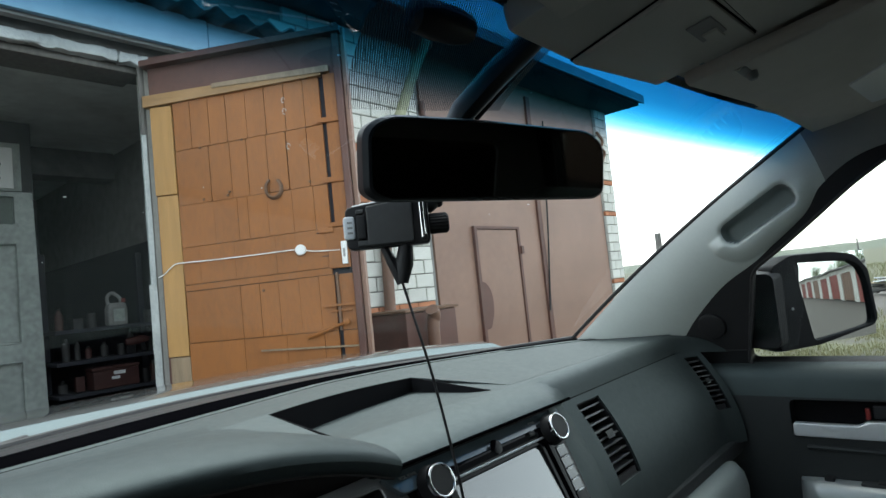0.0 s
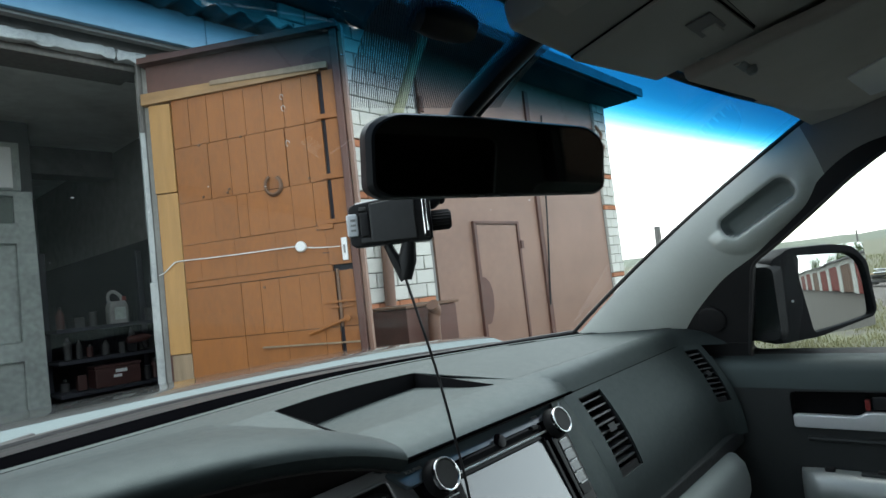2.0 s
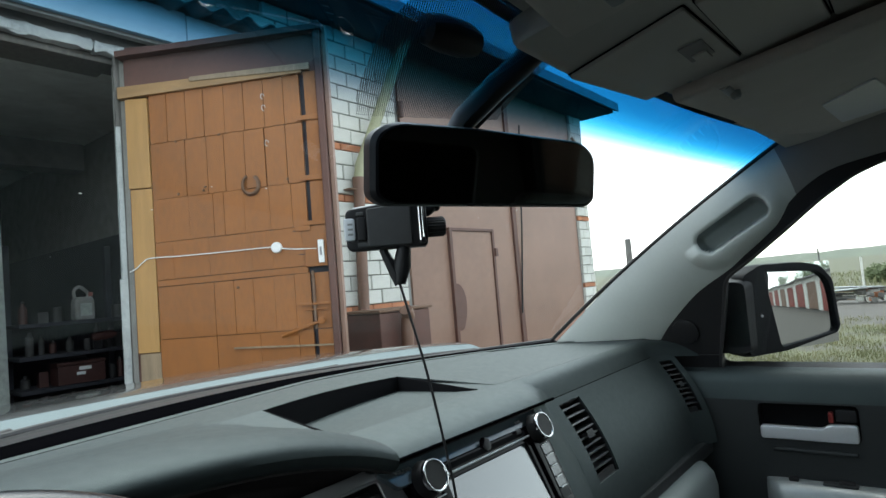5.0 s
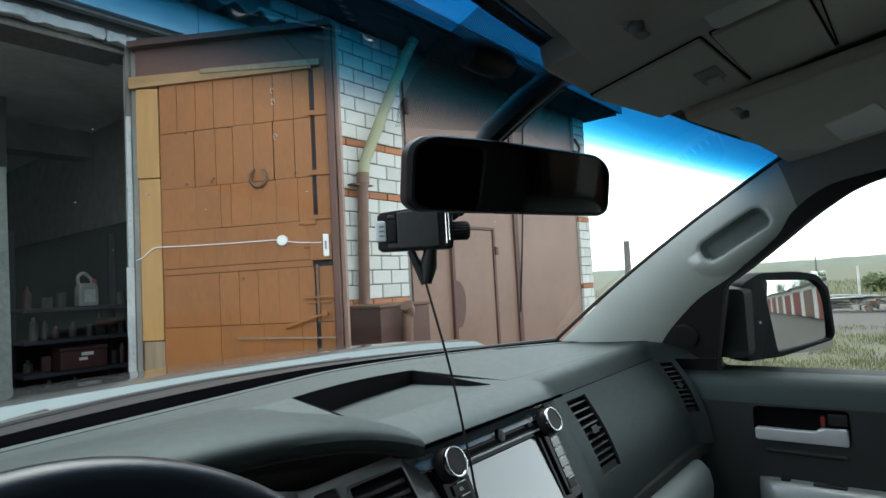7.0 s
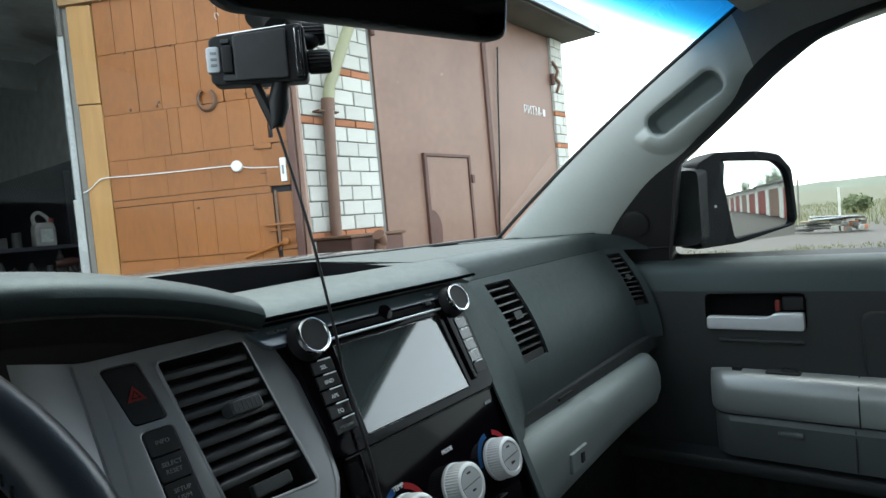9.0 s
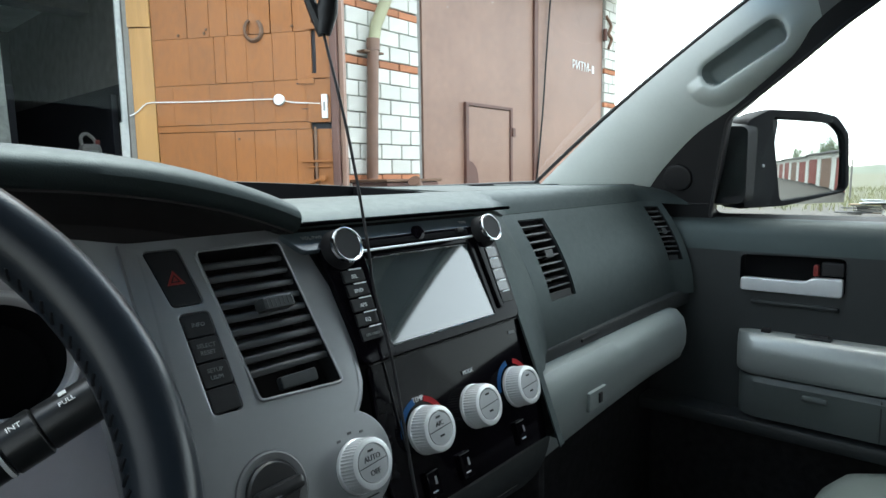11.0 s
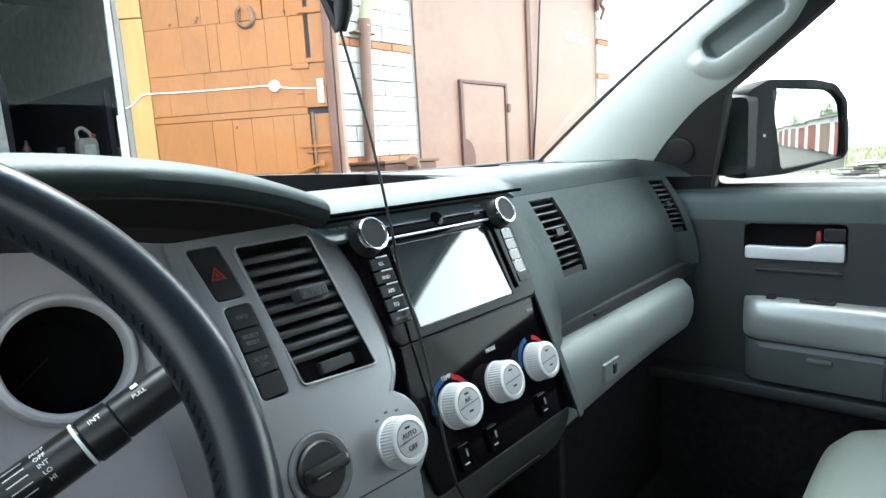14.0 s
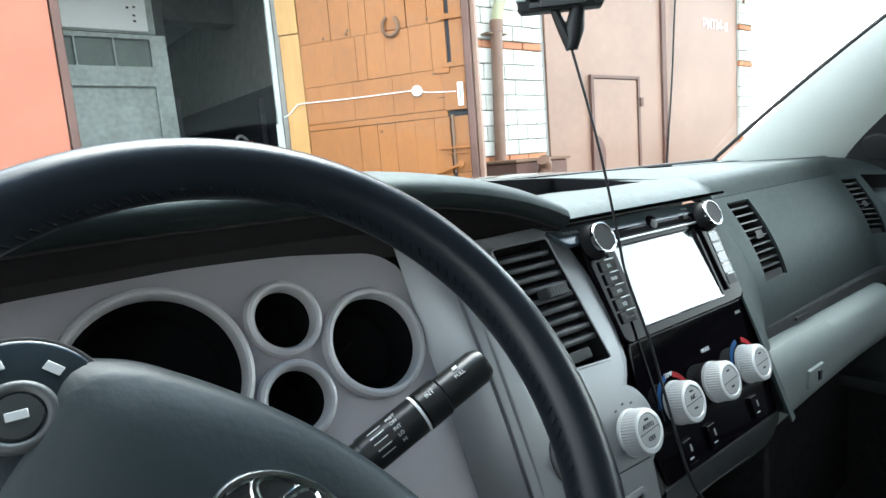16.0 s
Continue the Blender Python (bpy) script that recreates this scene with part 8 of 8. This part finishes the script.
# ---- brick garage with brown steel gates ----
def build_brick_garage():
    fy = 4.45
    g = thing("brick_garage", (5.0, fy, 0), "white brick garage with orange courses and a felt roof", "garage")
    part("core", merge(span(1.72, 4.02, fy + 0.012, fy + 0.35, 0, 4.12, 0), span(7.93, 8.38, fy + 0.012, fy + 0.35, 0, 4.12, 0), span(8.05, 8.38, fy + 0.35, 9.4, 0, 4.12, 0), span(1.72, 1.95, fy + 0.35, 9.4, 0, 4.12, 0)), MORTAR, g, "mortar bed of the wall")
    part("lintel", span(4.02, 7.93, fy + 0.02, fy + 0.3, 3.985, 4.12, 0.01), BROWN_METAL, g)
    # eaves slab with a soffit and gutter edge
    rows = [[(1.6, y, z), (8.62, y, z)] for y, z in ((fy - 0.55, 4.19), (fy - 0.50, 4.30), (9.6, 4.62))]
    part("roof", thick(loft(rows), 0.05), ROOF_FELT, g, "grey sheet roof with a deep overhang")
    part("soffit", span(1.65, 8.55, fy - 0.50, fy + 0.3, 4.13, 4.18, 0.006), ROOF_FELT, g)
    part("eaves_board", span(1.6, 8.6, fy - 0.57, fy - 0.54, 4.15, 4.28, 0.004), ZINC, g)
    # steel gates
    for x0, x1, nm in ((4.03, 6.08, 1), (6.13, 7.92, 2)):
        lf = part("gate_leaf", span(x0, x1, fy + 0.01, fy + 0.05, 0.15, 3.985, 0.006), BROWN_METAL, g, "brown-painted sheet steel gate leaf")
        part("stile", span(x0, x0 + 0.05, fy - 0.006, fy + 0.012, 0.15, 3.98, 0.004), BROWN_METAL, lf)
    lf = part("seam_bar", span(6.055, 6.135, fy - 0.02, fy + 0.02, 0.15, 3.98, 0.006), BROWN_WORN, g)
    part("seam_bar", span(6.15, 6.18, fy - 0.012, fy + 0.02, 0.15, 3.98, 0.004), BROWN_METAL, g)
    wk = part("wicket_door", span(4.74, 5.52, fy - 0.012, fy + 0.02, 0.45, 2.225, 0.006), BROWN_METAL, g, "small brown wicket door")
    for a in (span(4.685, 4.735, fy - 0.028, fy + 0.014, 0.45, 2.265, 0.005), span(5.525, 5.570, fy - 0.028, fy + 0.014, 0.45, 2.265, 0.005), span(4.735, 5.525, fy - 0.028, fy + 0.014, 2.230, 2.265, 0.005)):
        part("frame_bar", a, BROWN_WORN, wk)
    patch = [(4.70, 1.10), (4.79, 1.12), (4.86, 1.28), (4.87, 1.46), (4.82, 1.58), (4.75, 1.63), (4.70, 1.64)]
    part("worn_patch", plate(rounded(patch, 0.05), -0.001, 0.003, frame_of((0.045, fy - 0.0125, 0), (1, 0, 0), (0, 0, 1), (0, -1, 0))), BROWN_WORN, wk, "dark scuffed patch")
    part("wicket_handle", span(5.545, 5.60, fy - 0.05, fy - 0.02, 1.93, 2.03, 0.006), BROWN_WORN, wk)
    part("hinge", lathe([(0, 0), (0.03, 0), (0.03, 0.16), (0, 0.16)], Matrix.Translation((4.03, fy - 0.03, 3.40)), 12), BROWN_WORN, g)
    part("hinge", lathe([(0, 0), (0.03, 0), (0.03, 0.16), (0, 0.16)], Matrix.Translation((7.93, fy - 0.03, 3.40)), 12), BROWN_WORN, g)
    part("bent_bracket", tube(curve_points([(7.95, fy - 0.03, 3.75), (8.05, fy - 0.06, 3.62), (8.0, fy - 0.05, 3.5), (8.10, fy - 0.05, 3.44), (8.02, fy - 0.04, 3.30)], 6), 0.022, 8), RUST, g, "bent rusty bracket")
    lettering("РИТМ-", 0.165, frame_of((7.30, fy + 0.006, 2.955), (1, 0, 0), (0, 0, 1), (0, -1, 0)), WHITE_PRINT, g, "painted_sign", 0.002)
    part("painted_bar", span(7.60, 7.665, fy + 0.004, fy + 0.009, 2.905, 3.005, 0), WHITE_PRINT, g)
    cord = [(6.42, fy - 0.02, 3.70), (6.33, fy - 0.02, 3.0), (6.22, fy - 0.03, 2.2), (6.06, fy - 0.03, 1.2)]
    part("cord", tube(curve_points(cord, 6), 0.011, 6), BLACK, g, "slack black cord")
    # downpipe
    pipe = thing("downpipe", (3.3, fy - 0.08, 1.5), "brown and olive rain pipe on the brick wall", "drainpipe")
    part("lower_pipe", tube([(3.24, fy - 0.10, 1.46), (3.26, fy - 0.10, 2.0), (3.29, fy - 0.10, 2.66)], 0.052, 18), RUST_PIPE, pipe)
    part("socket", tube([(3.288, fy - 0.10, 2.58), (3.292, fy - 0.10, 2.68)], 0.060, 18), RUST_PIPE, pipe)
    part("upper_pipe", tube([(3.29, fy - 0.10, 2.62), (3.32, fy - 0.11, 2.80), (3.78, fy - 0.25, 3.85), (3.84, fy - 0.35, 4.05)], 0.052, 18), OLIVE_PIPE, pipe, "faded olive upper pipe")
    part("bracket", span(3.16, 3.40, fy - 0.12, fy, 2.56, 2.575, 0.003), RUST, pipe)
    bxm = thing("metal_bin", (3.43, 4.1, 0), "worn brown metal bin against the brick wall", "bin")
    part("body", span(3.06, 3.72, 3.98, fy - 0.01, 0.0, 1.43, 0.02), BROWN_WORN, bxm)
    part("lid", span(3.04, 3.74, 3.96, fy - 0.01, 1.43, 1.455, 0.008), RUST, bxm)
    part("stub_pipe", tube(curve_points([(3.30, 3.90, 0.5), (3.30, 3.90, 1.25), (3.31, 3.88, 1.38), (3.26, 3.86, 1.44)], 6), 0.055, 14), RUST_PIPE, bxm, "bent brown pipe stub")
    part("hole", lathe([(0, 0), (0.07, 0), (0.07, 0.012), (0.05, 0.012), (0.05, 0.002), (0, 0.002)], frame_of((3.42, fy - 0.002, 3.66), (1, 0, 0), (0, 0, 1), (0, -1, 0)), 24), DEEP_DARK, g)
    return g


def build_bricks(g):
    """Each brick of the wall, on a few shared meshes."""
    fy = 4.45
    tall, low = 0.1283, 0.063

    def brick_mesh(w, nm, mat, hgt):
        bm = bx((0, 0, 0), (w, 0.05, hgt), 0.006, 1)
        me = bpy.data.meshes.new(nm)
        bm.to_mesh(me)
        bm.free()
        me.materials.append(mat)
        return me

    full = {0: brick_mesh(0.249, "brick_white", BRICK_WHITE, tall), 1: brick_mesh(0.249, "brick_orange", BRICK_RED, low)}
    half = {0: brick_mesh(0.120, "brick_half_white", BRICK_WHITE, tall), 1: brick_mesh(0.120, "brick_half_orange", BRICK_RED, low)}
    rnd = random.Random(11)
    # courses upwards: eight white, an orange, seven white, an orange, three white, an orange, eight white
    courses, z = [], 1.464 - 0.036 - 4 * 0.137
    for kind in (0,) * 4 + (1,) + (0,) * 7 + (1,) + (0,) * 3 + (1,) + (0,) * 8:
        step = (0.137, 0.072)[kind]
        courses.append((z + step / 2, kind))
        z += step
    for r, (z, orange) in enumerate(courses):
        if z > 4.07:
            break
        for xa, xb in ((2.40, 4.01), (7.945, 8.375)):
            x = xa - (0.13 if r % 2 else 0.0)
            if xa > 5:
                x = xa if r % 2 else xa + 0.13
                if not r % 2:
                    ob = new("brick", half[orange])
                    ob.parent = g
                    ob.location = Vector((xa + 0.06, fy + rnd.uniform(-0.003, 0.003), z)) - g.location
            while x + 0.10 < xb:
                w = 0.26
                mesh = full
                if x + 0.25 > xb:
                    mesh, w = half, 0.13
                if x + w - 0.02 <= xb + 0.02:
                    ob = new("brick", mesh[orange])
                    ob.parent = g
                    ob.location = Vector((x + w / 2 - 0.005, fy + rnd.uniform(-0.004, 0.003) + (0.006 if orange else 0), z + rnd.uniform(-0.002, 0.002))) - g.location
                    ob.rotation_euler = (0, rnd.uniform(-0.008, 0.008), rnd.uniform(-0.01, 0.01))
                x += w


build_ground()
build_far_things()
build_garage_row()
build_left_garage()
build_leaf()
brick_garage = build_brick_garage()
build_bricks(brick_garage)
